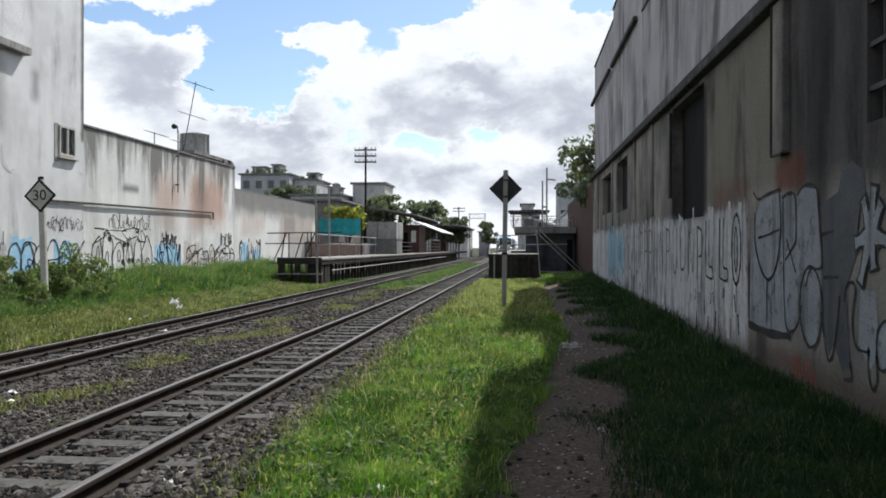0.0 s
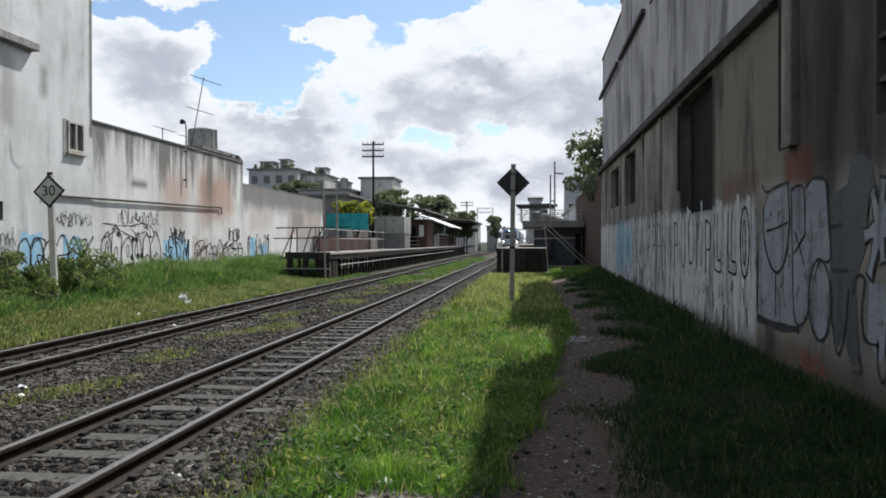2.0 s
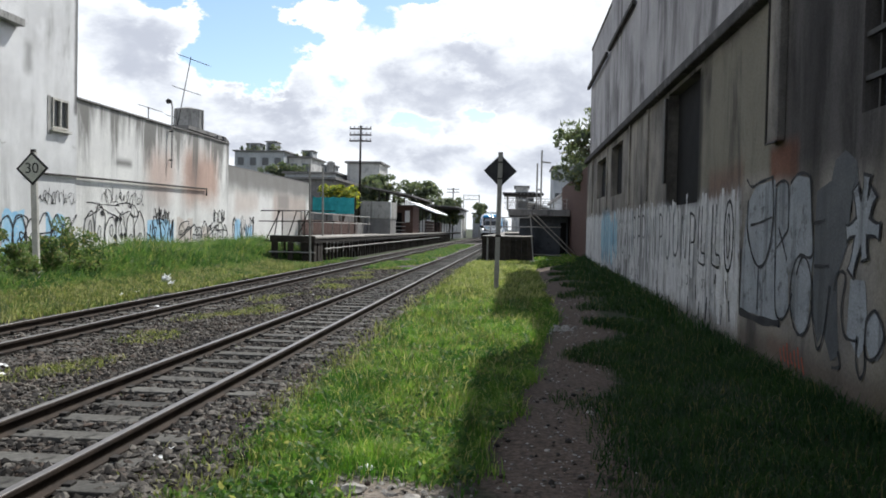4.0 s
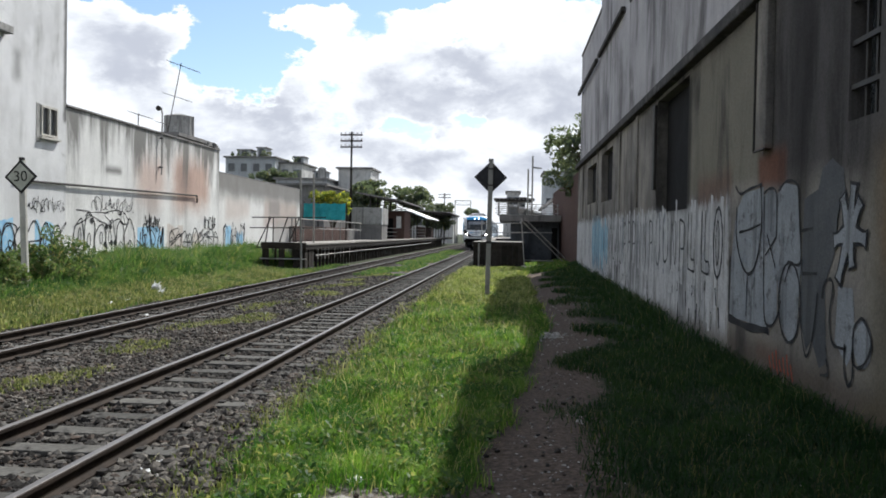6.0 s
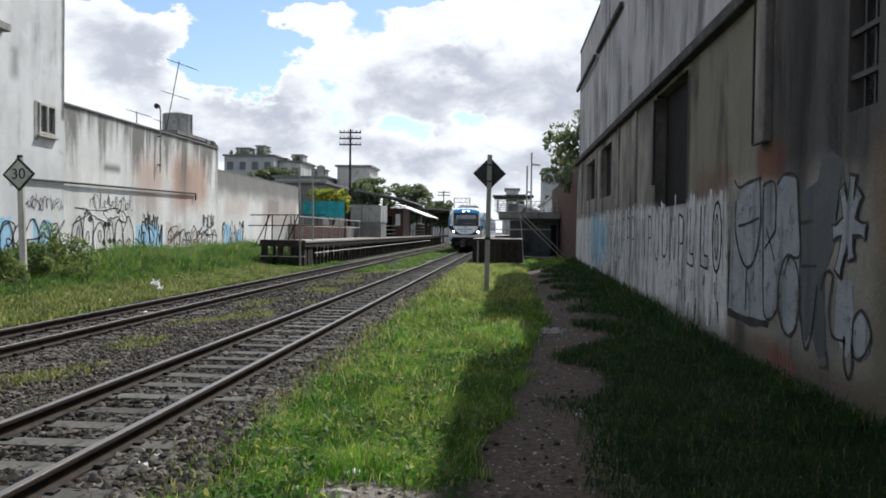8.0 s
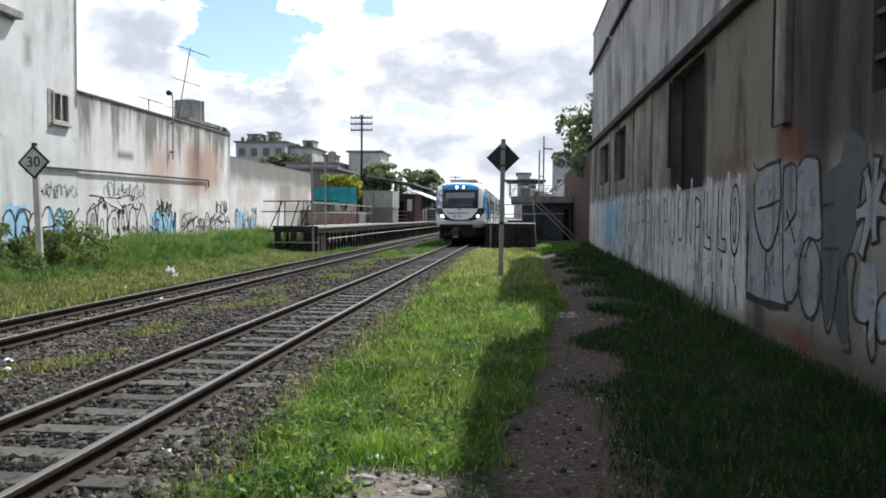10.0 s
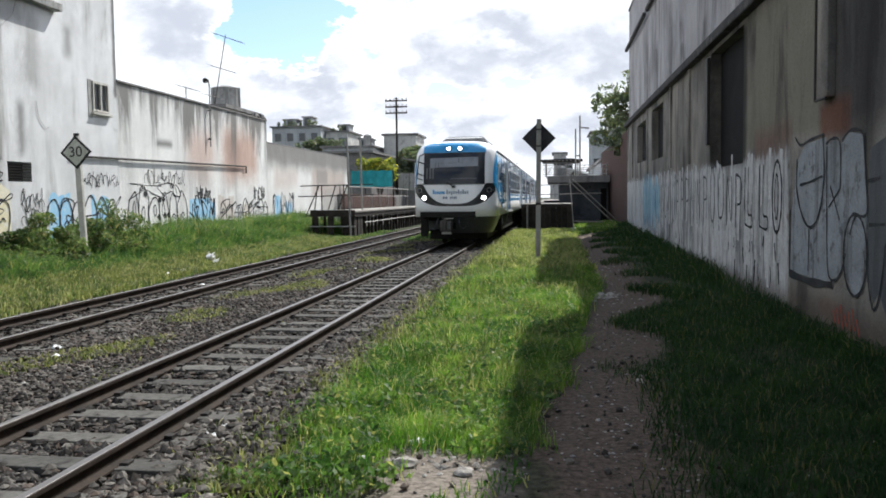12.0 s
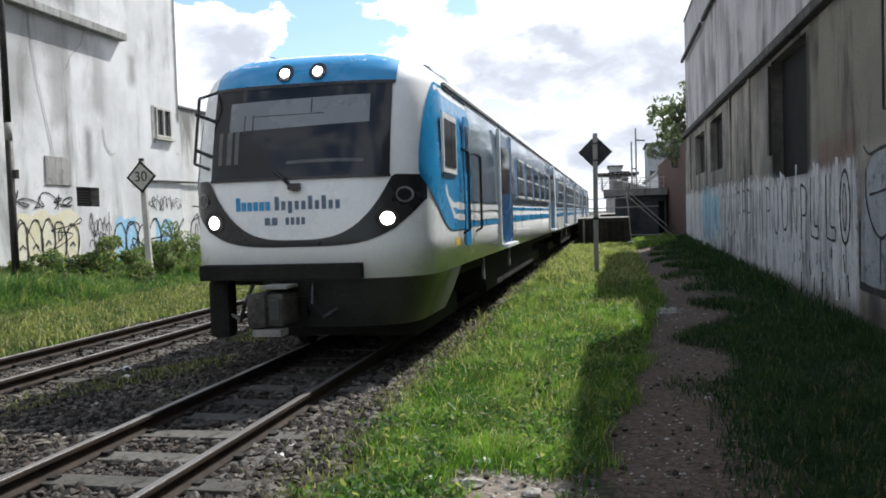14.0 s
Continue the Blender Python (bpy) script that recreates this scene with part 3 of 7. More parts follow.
# ---- ground ----
def rise(x, y):
    """Height of the ground in metres."""
    wall = np.clip((x - 0.8) / 2.2, 0, 1) * np.clip((y - 14) / 24, 0, 1) * 0.30
    bank = np.clip((-9.0 - x) / 3.0, 0, 1) * 0.22 * np.clip((60 - y) / 15, 0, 1)
    bumps = 0.02 * np.sin(1.7 * x + 0.6 * np.sin(0.9 * y)) * np.sin(1.1 * y + 0.5 * x) + 0.012 * np.sin(4.3 * x + 1.3) * np.sin(3.7 * y)
    tracks = np.clip((x + 8.2) / 0.3, 0, 1) * np.clip((-2.2 - x) / 0.3, 0, 1)
    return wall + bank + bumps * (1 - 0.8 * tracks) - 0.02


def build_ground():
    xs = np.concatenate([[-1500, -600, -200, -80, -40, -25], np.arange(-18, 6.01, 0.25), [9, 14, 25, 40, 80, 200, 600, 1500]])
    ys = np.concatenate([[-200, -60, -25], np.arange(-12, 4, 1.0), np.arange(4, 46, 0.25), np.arange(46, 160, 3.0), [170, 200, 260, 400, 800, 1600, 3000]])
    X, Y = np.meshgrid(xs, ys)
    V = np.stack([X, Y, rise(X, Y)], -1).reshape(-1, 3)
    n = len(xs)
    i = np.arange(len(ys) - 1)[:, None] * n + np.arange(n - 1)
    F = np.stack([i, i + 1, i + n + 1, i + n], -1).reshape(-1, 4)
    ob = cloud_mesh("ground", V, F, GROUND, "trodden earth, gravel and sod beside the railway", "ground", "structure")
    for p in ob.data.polygons:
        p.use_smooth = True


build_ground()


# ---- railway tracks ----
TURN = -0.23


def track(name, x, label, sleepers, step, length, sunk=0.0):
    t = thing(name, label, "railway track", (x, 0, 0), "pair of tracks")
    t.rotation_euler = (0, 0, radians(TURN))
    half = [(0.055, 0.015), (0.055, 0.028), (0.012, 0.045), (0.010, 0.105), (0.034, 0.118), (0.034, 0.143), (0.026, 0.15)]
    prof = half + [(-a, b) for a, b in half[::-1]]
    for side in (-0.535, 0.535):
        bm = bmesh.new()
        rings = [[bm.verts.new((side + a, y, b)) for a, b in prof] for y in (-14, 20, 60, 120, 330)]
        k = len(prof)
        for r0, r1 in zip(rings, rings[1:]):
            for i in range(k):
                bm.faces.new((r0[i], r0[(i + 1) % k], r1[(i + 1) % k], r1[i]))
        bm.faces.new(rings[0])
        part("rail", bm, RAIL, t, "dark rusty rail with a polished head")
        bm = bmesh.new()
        for j in range(sleepers):
            y = 2.0 + j * step
            for s in (-0.085, 0.085):
                add_box(bm, side + s - 0.03, side + s + 0.03, y - 0.04, y + 0.04, 0.02, 0.045)
        tagged(part("fastening", bm, DARK_PIPE, t), kind="stuff")
    first = None
    rnd = random.Random(4)
    for j in range(-24, sleepers):
        y, sx, a = 2.0 + j * step + rnd.uniform(-0.05, 0.05), rnd.uniform(-0.06, 0.06), rnd.uniform(-1.6, 1.6)
        if first is None:
            bm = bmesh.new()
            add_box(bm, -0.93, 0.93, -0.115, 0.115, -0.09, 0.022, 0.012)
            first = part("sleeper", bm, SLEEPER, t)
            first.matrix_basis = pose(sx, y, 0, 0, 0, a)
        else:
            share(first, "sleeper", sx, y, rnd.uniform(-0.012, 0.006) - sunk, a)
    bm = bmesh.new()
    for j in range(sleepers, sleepers + 120):
        y = 2.0 + j * step
        add_box(bm, -0.93, 0.93, y - 0.11, y + 0.11, -0.08, 0.018)
    tagged(part("sleeper_run", bm, SLEEPER, t), kind="stuff")
    return t


track("railway_track", -3.42, "rusty metre-gauge track on dark ballast with weathered sleepers", 95, 0.62, 300)
track("railway_track", -6.98, "rusty track with sleepers almost buried in gravel", 70, 0.66, 300, 0.028)


def build_ballast():
    rng = np.random.default_rng(3)
    ico = bmesh.new()
    bmesh.ops.create_icosphere(ico, subdivisions=1, radius=1)
    bv = np.array([v.co for v in ico.verts])
    bf = np.array([[v.index for v in f.verts] for f in ico.faces])
    ico.free()
    heaps = (("ballast", STONE, "loose dark oily ballast stones between the rails", ((-4.25, -2.75, -10, 3.8, 2200, 0.03, 0.055), (-4.45, -2.55, 3.8, 14, 13500, 0.022, 0.043), (-4.45, -2.55, 14, 30, 5600, 0.028, 0.05))),
             ("ballast_shoulder", GREY_STONE, "loose dusty grey ballast stones beside the rails", ((-2.8, -1.95, -10, 3.8, 1200, 0.03, 0.05), (-8.2, -4.2, -10, 5, 3000, 0.03, 0.05), (-2.80, -1.95, 3.8, 15, 8200, 0.022, 0.043), (-2.75, -1.95, 15, 34, 3600, 0.03, 0.055), (-5.6, -4.2, 4.5, 15, 7600, 0.015, 0.034),
              (-5.6, -4.2, 15, 34, 4200, 0.02, 0.04), (-8.3, -5.6, 6, 20, 10500, 0.014, 0.030), (-8.3, -5.6, 20, 44, 4600, 0.02, 0.042), (-2.1, -1.6, 4.0, 24, 500, 0.02, 0.04), (-1.2, 1.0, 4.2, 12, 420, 0.01, 0.028))))
    for name, stone, label, zones in heaps:
        Vs, Fs, k = [], [], 0
        for x0, x1, y0, y1, n, r0, r1 in zones:
            x, y = rng.uniform(x0, x1, n), y0 + (y1 - y0) * rng.uniform(0, 1, n) ** 1.25
            r = rng.uniform(r0, r1, n) * rng.choice([0.45, 0.6, 0.8, 1.0, 1.2], n)
            for i in range(n):
                near = min(abs(x[i] + 3.42 - 0.535), abs(x[i] + 3.42 + 0.535), abs(x[i] + 6.98 - 0.535), abs(x[i] + 6.98 + 0.535))
                if near < 0.07:
                    continue
                on = abs((y[i] - 2.0) / 0.62 - round((y[i] - 2.0) / 0.62)) * 0.62 < 0.12 and abs(x[i] + 3.42) < 0.50
                if on and rng.uniform() < 0.93:
                    continue
                p = bv * (1 + rng.uniform(-0.38, 0.32, (12, 1))) * r[i] * np.array([1, rng.uniform(0.7, 1.3), rng.uniform(0.6, 1.0)])
                a = rng.uniform(0, 6.28)
                c, s = math.cos(a), math.sin(a)
                Vs.append(np.stack([p[:, 0] * c - p[:, 1] * s + x[i], p[:, 0] * s + p[:, 1] * c + y[i], p[:, 2] + float(rise(x[i], y[i])) + r[i] * rng.uniform(0.1, 0.6)], -1))
                Fs.append(bf + k)
                k += 12
        cloud_mesh(name, np.concatenate(Vs), np.concatenate(Fs), stone, label, "ballast")


build_ballast()


# ---- walls ----
def grid_wall(bm, x, sign, y0, y1, z0, z1, holes, depth):
    """Wall face in the plane x with holes (y0, y1, z0, z1) cut through, reveals of that depth; sign: the way the face looks."""
    ysb = sorted({y0, y1, *[h[0] for h in holes], *[h[1] for h in holes]})
    zsb = sorted({z0, z1, *[h[2] for h in holes], *[h[3] for h in holes]})
    for ya, yb in zip(ysb, ysb[1:]):
        for za, zb in zip(zsb, zsb[1:]):
            ym, zm = (ya + yb) / 2, (za + zb) / 2
            if not any(h[0] < ym < h[1] and h[2] < zm < h[3] for h in holes):
                bm.faces.new([bm.verts.new((x, a, b)) for a, b in ((ya, za), (yb, za), (yb, zb), (ya, zb))])
    d = x - sign * depth
    for a, b, c, e in holes:
        for p, q in (((a, c), (b, c)), ((b, c), (b, e)), ((b, e), (a, e)), ((a, e), (a, c))):
            bm.faces.new([bm.verts.new(v) for v in ((x, *p), (x, *q), (d, *q), (d, *p))])
    # back and rim
    bm.faces.new([bm.verts.new(v) for v in ((d, y0, z0), (d, y1, z0), (d, y1, z1), (d, y0, z1))])
    for p, q in (((y0, z0), (y1, z0)), ((y1, z0), (y1, z1)), ((y1, z1), (y0, z1)), ((y0, z1), (y0, z0))):
        bm.faces.new([bm.verts.new(v) for v in ((x, *p), (x, *q), (d, *q), (d, *p))])


RX = 3.3
HOLES_R = [(15.66, 18.83, 2.28, 4.72), (26.7, 29.7, 2.92, 4.6), (31.1, 34.8, 3.02, 4.5), (7.75, 8.42, 2.9, 4.72)]
bm = bmesh.new()
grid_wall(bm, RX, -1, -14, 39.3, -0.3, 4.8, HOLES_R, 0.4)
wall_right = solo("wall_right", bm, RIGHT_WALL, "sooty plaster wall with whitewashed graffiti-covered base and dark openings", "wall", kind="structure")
# These panels close the openings; their near-black colour stands for the dark inside.
for h in HOLES_R[:3]:
    box_part("shutter", (RX + 0.22, RX + 0.30, h[0] + 0.003, h[1] - 0.003, h[2] + 0.003, h[3] - 0.003), VOID, wall_right, "near-black panel standing for the opening's darkness")
bm = bmesh.new()
add_box(bm, RX + 0.2, RX + 0.28, 7.753, 8.417, 2.903, 4.717)
part("window_back", bm, PANE, wall_right)
for j in range(4):
    box_part("window_bar", (RX + 0.02, RX + 0.06, 7.753, 8.417, 3.2 + 0.42 * j, 3.25 + 0.42 * j), DARK_PIPE, wall_right)
for j in range(2):
    box_part("window_bar", (RX + 0.065, RX + 0.10, 7.95 + 0.22 * j, 7.99 + 0.22 * j, 2.903, 4.717), DARK_PIPE, wall_right)
# ledge over the lower storey and two short ones higher up
bm = bmesh.new()
add_box(bm, RX - 0.17, RX + 0.4, -14, 39.3, 4.803, 5.0, 0.03)
part("ledge", bm, LEDGE_BLACK, wall_right, "dark projecting ledge")
for a, b in ((24.5, 30.9), (31.6, 39.3)):
    bm = bmesh.new()
    add_box(bm, RX - 0.12, RX - 0.004, a, b, 8.2, 8.34, 0.02)
    part("ledge", bm, LEDGE_BLACK, wall_right, "short upper ledge")
for a, b, w, z0, z1 in ((10.72, 11.14, 0.10, 2.88, 4.8), (18.86, 19.08, 0.07, 2.8, 4.66)):
    bm = bmesh.new()
    add_box(bm, RX - w, RX - 0.003, a, b, z0, z1, 0.012)
    d = part("duct", bm, DARK_PIPE if w < 0.09 else RIGHT_WALL, wall_right, "flat sooty wall duct")
    if w > 0.09:
        rod_part("duct_edge", [(RX - w - 0.01, b + 0.012, z1 - 0.02), (RX - w - 0.01, b + 0.012, z0 - 0.012), (RX - w - 0.01, a, z0 - 0.012)], 0.016, DARK_PIPE, d, "", 6)
for y in (21.6, 24.9, 30.9, 36.6):
    box_part("pilaster", (RX - 0.05, RX - 0.003, y - 0.14, y + 0.14, 2.5, 4.8), RIGHT_WALL, wall_right)
# upper storeys: three runs with an unseen roofline gap set to let sunlight through
for k, (a, b, top, off) in enumerate(((-14, 18.8, 10.3, 0.02), (18.8, 23.6, 8.2, 0.02), (23.6, 31.0, 10.3, 0.02), (31.06, 39.3, 10.0, 0.07))):
    bm = bmesh.new()
    add_box(bm, RX + off, RX + 0.5, a, b, 5.0, top)
    solo("wall_right_upper_%d" % (k + 1), bm, UPPER_WALL, "soot-darkened upper plaster wall", "wall", kind="structure")
    # Unseen solid block behind the wall, added so the building shades the ground.
    bm = bmesh.new()
    add_box(bm, RX + 0.503, 15, a, b, 4.9, top - 0.15)
    solo("roof_right_%d" % (k + 1), bm, DARK_CONCRETE, "unseen grey roof block added to cast the building's shadow", "roof", kind="structure")
    bm = bmesh.new()
    add_box(bm, RX + off - 0.04, RX + 0.55, a + 0.002, b - 0.002, top, top + 0.08)
    solo("coping_right_%d" % (k + 1), bm, DARK_CONCRETE, "thin worn coping on the tall wall", "coping", kind="structure")
bm = bmesh.new()
add_box(bm, RX + 0.403, 15, 38.9, 39.28, -0.3, 4.89)
solo("wall_right_end", bm, DARK_CONCRETE, "end wall of the tall building", "wall", kind="structure")
# lower brick wall beyond
bm = bmesh.new()
add_box(bm, RX + 0.02, RX + 0.32, 39.32, 61, -0.3, 4.75)
brick_wall = solo("wall_brick", bm, BRICK, "dull red brick boundary wall beyond the tall building", "wall", kind="structure")
for k in range(60):
    z = 0.2 + 0.075 * k
    if z < 4.7:
        box_part("brick_course", (RX + 0.012, RX + 0.019, 39.33, 60.9, z, z + 0.055), BRICK, brick_wall)

LX = -14.5
HOLES_L = [(25.27, 26.22, 4.6, 5.55), (20.95, 22.0, 2.3, 2.84)]
bm = bmesh.new()
grid_wall(bm, LX, 1, -14, 26.8, -0.3, 13.0, HOLES_L, 0.35)
house = solo("wall_left_house", bm, HOUSE_WALL, "tall white painted house wall with stains and graffiti", "wall", kind="structure")
bm = bmesh.new()
add_box(bm, -24, LX - 0.352, -14, 26.79, 12.0, 12.8)
solo("roof_left_house", bm, CONCRETE, "flat roof of the white house", "roof", kind="structure")
bm = bmesh.new()
add_box(bm, -24, LX - 0.352, 26.4, 26.79, -0.3, 11.99)
solo("wall_left_house_end", bm, HOUSE_WALL, "white end wall of the tall house", "wall", kind="structure")


def wall_window():
    w = thing("window_1", "small two-leaf window with a pale frame in the white wall", "window", (LX, 25.745, 4.6), kind="structure")
    bm = bmesh.new()
    for a, b, c, d in ((-0.47, 0.47, 0.003, 0.06), (-0.47, 0.47, 0.88, 0.947), (-0.47, -0.41, 0.06, 0.88), (0.41, 0.47, 0.06, 0.88), (-0.03, 0.03, 0.06, 0.88)):
        add_box(bm, -0.02, 0.05, a, b, c, d)
    part("window_frame", bm, POST_PALE, w)
    for a, b in ((-0.41, -0.03), (0.03, 0.41)):
        box_part("pane", (-0.06, -0.05, a, b, 0.06, 0.88), GREY_PANE, w)
    box_part("window_sill", (0.003, 0.12, -0.58, 0.56, -0.10, -0.04), POST_PALE, w, "worn pale sill")
    for j in range(5):
        rod_part("window_bar", ((0.03, -0.38 + 0.19 * j, 0.03), (0.03, -0.38 + 0.19 * j, 0.93)), 0.008, DARK_PIPE, w, seg=5)
    box_part("side_panel", (0.003, 0.014, -0.72, -0.5, -0.22, 0.98), CONCRETE, w, "grey panel along the window's left side")


wall_window()
vent = thing("vent", "dark grille vent set in the white wall", "vent", (LX, 21.475, 2.3), kind="structure")
box_part("backing", (-0.30, -0.26, -0.52, 0.52, 0.003, 0.537), VOID, vent)
for j in range(7):
    box_part("slat", (-0.06, -0.02, -0.522, 0.522, 0.03 + 0.075 * j, 0.055 + 0.075 * j), DARK_PIPE, vent)
bm = bmesh.new()
add_box(bm, LX + 0.003, LX + 0.03, 19.65, 20.72, 2.86, 3.62, 0.01)
part("render_patch", bm, CONCRETE, house, "bare grey cement patch")
bm = bmesh.new()
add_box(bm, LX + 0.003, LX + 0.26, 10.0, 23.4, 7.28, 7.5, 0.02)
part("balcony_slab", bm, CONCRETE, house, "thin stained projecting slab")
bm = bmesh.new()
add_box(bm, LX + 0.003, LX + 0.04, 10.0, 23.4, 7.52, 10.0)
part("balcony_front", bm, HOUSE_WALL, house)
for pts in (((19.2, 7.28), (19.35, 6.4), (19.5, 5.6), (19.75, 4.7), (20.05, 3.6), (20.4, 2.9)), ((21.6, 7.28), (21.4, 6.8), (20.9, 6.4), (20.7, 6.0)), ((22.3, 4.6), (22.4, 4.1), (22.7, 3.85), (22.9, 3.9))):
    rod_part("cable", [(LX + 0.02, a, b) for a, b in pts], 0.006, POST_GREY, house, "thin hanging cable", 5)

bm = bmesh.new()
grid_wall(bm, LX - 0.02, 1, 26.803, 41.7, -0.3, 5.72, [], 0.3)
wall_left = solo("wall_left", bm, LEFT_WALL, "long white wall stained grey along its top with pink patches", "wall", kind="structure")
bm = bmesh.new()
add_box(bm, LX - 0.36, LX + 0.03, 26.81, 41.69, 5.72, 5.8, 0.02)
part("coping", bm, DARK_CONCRETE, wall_left, "dark mossy coping")
rod_part("conduit", [(LX + 0.05, 23.9, 3.12), (LX + 0.05, 38.5, 3.32), (LX + 0.05, 38.5, 3.0)], 0.035, DARK_PIPE, wall_left, "dark horizontal pipe on the wall")
bm = bmesh.new()
grid_wall(bm, LX - 0.10, 1, 41.703, 59.0, -0.3, 4.65, [], 0.3)
wall_two = solo("wall_left_far", bm, WALL_TWO, "lower patched wall with bare cement along its top", "wall", kind="structure")
bm = bmesh.new()
add_box(bm, LX - 0.45, LX - 0.095, 41.71, 58.99, 4.65, 4.72, 0.02)
part("coping", bm, DARK_CONCRETE, wall_two)


# ---- graffiti: flat paint on the walls ----
def plane_of(x):
    return lambda y, z, lift: (x + lift, y, z)


def ribbon(bm, pts, width, at, lift, closed=False):
    """A painted stroke along a smooth line through pts."""
    pts = [Vector(p) for p in pts]
    n = len(pts)
    line = []
    for i in range(n if closed else n - 1):
        p0, p1, p2, p3 = (pts[(i + k) % n] if closed else pts[min(max(i + k, 0), n - 1)] for k in (-1, 0, 1, 2))
        for s in range(5):
            t = s / 5
            line.append(0.5 * (2 * p1 + (p2 - p0) * t + (2 * p0 - 5 * p1 + 4 * p2 - p3) * t * t + (3 * p1 - p0 - 3 * p2 + p3) * t ** 3))
    line.append(line[0] if closed else pts[-1])
    rows = []
    for i, p in enumerate(line):
        d = line[min(i + 1, len(line) - 1)] - line[max(i - 1, 0)]
        d = d.normalized() if d.length > 1e-6 else Vector((1, 0))
        w = width * 0.5 * (1 + 0.25 * math.sin(i * 1.3))
        q = Vector((-d.y, d.x)) * w
        rows.append([bm.verts.new(at(*(p + q), lift)), bm.verts.new(at(*(p - q), lift))])
    for a, b in zip(rows, rows[1:]):
        bm.faces.new((a[0], a[1], b[1], b[0]))


def blob(bm, pts, at, lift):
    vs = [bm.verts.new(at(a, b, lift)) for a, b in pts]
    f = bm.faces.new(vs)
    bmesh.ops.triangulate(bm, faces=[f])


def oval(y, z, a, b, n=20, rough=0.0, seed=1):
    r = random.Random(seed)
    return [(y + a * math.cos(6.2832 * i / n) * (1 + r.uniform(-rough, rough)), z + b * math.sin(6.2832 * i / n) * (1 + r.uniform(-rough, rough))) for i in range(n)]


def slab(y0, y1, z0, z1, seed, rough=0.12):
    """A ragged upright patch of paint."""
    r = random.Random(seed)
    n = 7
    top = [(y0 + (y1 - y0) * i / n, z1 + r.uniform(-rough, rough)) for i in range(n + 1)]
    bot = [(y1 - (y1 - y0) * i / n, z0 + r.uniform(-rough, rough)) for i in range(n + 1)]
    return top + bot


def big_piece():
    at = plane_of(RX)
    g = thing("graffiti", "large silver bubble-letter graffiti with black outlines on the sooty wall", "graffiti", (0, 0, 0), "graffiti")
    bm = bmesh.new()
    blob(bm, [(12.5, 1.5), (12.56, 0.62), (10.72, 0.64), (10.85, 1.5), (11.05, 2.42), (11.9, 2.38), (12.3, 2.15)], at, -0.004)
    blob(bm, [(11.0, 2.3), (10.95, 0.85), (10.62, 0.66), (10.4, 0.8), (10.46, 2.3), (10.75, 2.38)], at, -0.006)
    blob(bm, [(10.45, 2.3), (10.2, 2.42), (9.78, 2.36), (9.6, 1.5), (9.7, 0.7), (9.95, 0.56), (10.3, 0.8), (10.42, 1.4)], at, -0.008)
    part("fill", bm, SILVER, g)
    bm = bmesh.new()
    blob(bm, [(9.55, 2.2), (9.1, 2.3), (9.05, 1.5), (9.1, 0.8), (9.4, 0.55), (9.62, 0.9)], at, -0.004)
    blob(bm, [(9.15, 2.25), (9.03, 2.5), (8.77, 2.58), (8.48, 2.45), (8.42, 2.2), (8.6, 2.0), (8.66, 1.6), (8.9, 1.3), (8.8, 0.5), (9.0, 0.42), (9.25, 0.7)], at, -0.006)
    part("fill", bm, SILVER_DARK, g, "dulled dark silver fill")
    bm = bmesh.new()
    blob(bm, [(8.55, 1.3), (8.2, 1.3), (8.1, 0.75), (8.3, 0.55), (8.6, 0.75)], at, -0.005)
    blob(bm, oval(7.95, 0.8, 0.2, 0.22), at, -0.006)
    part("fill", bm, SILVER, g)
    bm = bmesh.new()
    lines = ([(12.25, 2.2), (12.25, 1.78), (11.95, 1.41), (11.59, 1.28), (11.26, 1.46), (11.07, 1.92), (11.14, 2.45)], [(11.66, 1.26), (11.68, 0.7)], [(12.1, 1.84), (11.6, 1.88), (11.13, 1.94)],
             [(12.35, 2.5), (12.1, 2.38), (11.7, 2.42), (11.1, 2.46)], [(11.01, 2.33), (10.77, 2.38), (10.5, 2.3), (10.47, 1.77)], [(10.98, 2.3), (10.95, 1.58), (10.88, 0.8), (10.64, 0.68), (10.39, 0.81), (10.25, 1.03)],
             [(10.43, 2.33), (10.16, 2.43), (9.76, 2.36), (9.66, 1.9), (9.61, 1.5), (9.95, 1.46), (10.12, 1.25)], [(10.83, 1.81), (10.48, 1.41)], [(10.48, 1.77), (10.88, 1.55)],
             [(9.6, 1.85), (9.25, 1.88)], [(9.55, 1.38), (9.1, 1.4)], [(9.62, 1.0), (9.4, 0.5), (9.2, 0.7), (9.08, 1.2)], [(8.95, 1.15), (8.91, 1.3), (8.76, 1.36), (8.66, 1.29), (8.74, 0.99), (8.64, 0.73), (8.31, 0.71)],
             [(8.14, 0.93), (7.95, 1.04), (7.75, 0.83), (7.94, 0.6), (8.14, 0.62), (8.14, 0.93)], [(8.34, 0.76), (8.34, 0.51), (8.24, 0.37), (8.14, 0.49), (8.17, 0.7)], [(8.8, 0.55), (8.75, 0.4), (8.95, 0.36)])
    for k, l in enumerate(lines):
        ribbon(bm, l, 0.035 if k else 0.045, at, -0.012)
    ribbon(bm, [(12.56, 1.5), (12.57, 1.0), (12.56, 0.6)], 0.06, at, -0.012)
    ribbon(bm, [(12.58, 0.6), (11.6, 0.57), (10.68, 0.62)], 0.10, at, -0.013)
    ribbon(bm, oval(9.95, 1.03, 0.37, 0.46, 14), 0.04, at, -0.013, True)
    tips = ((8.2, 2.31), (8.03, 2.14), (7.88, 1.76), (8.2, 1.48), (8.54, 1.33), (8.67, 1.74), (8.47, 2.2))
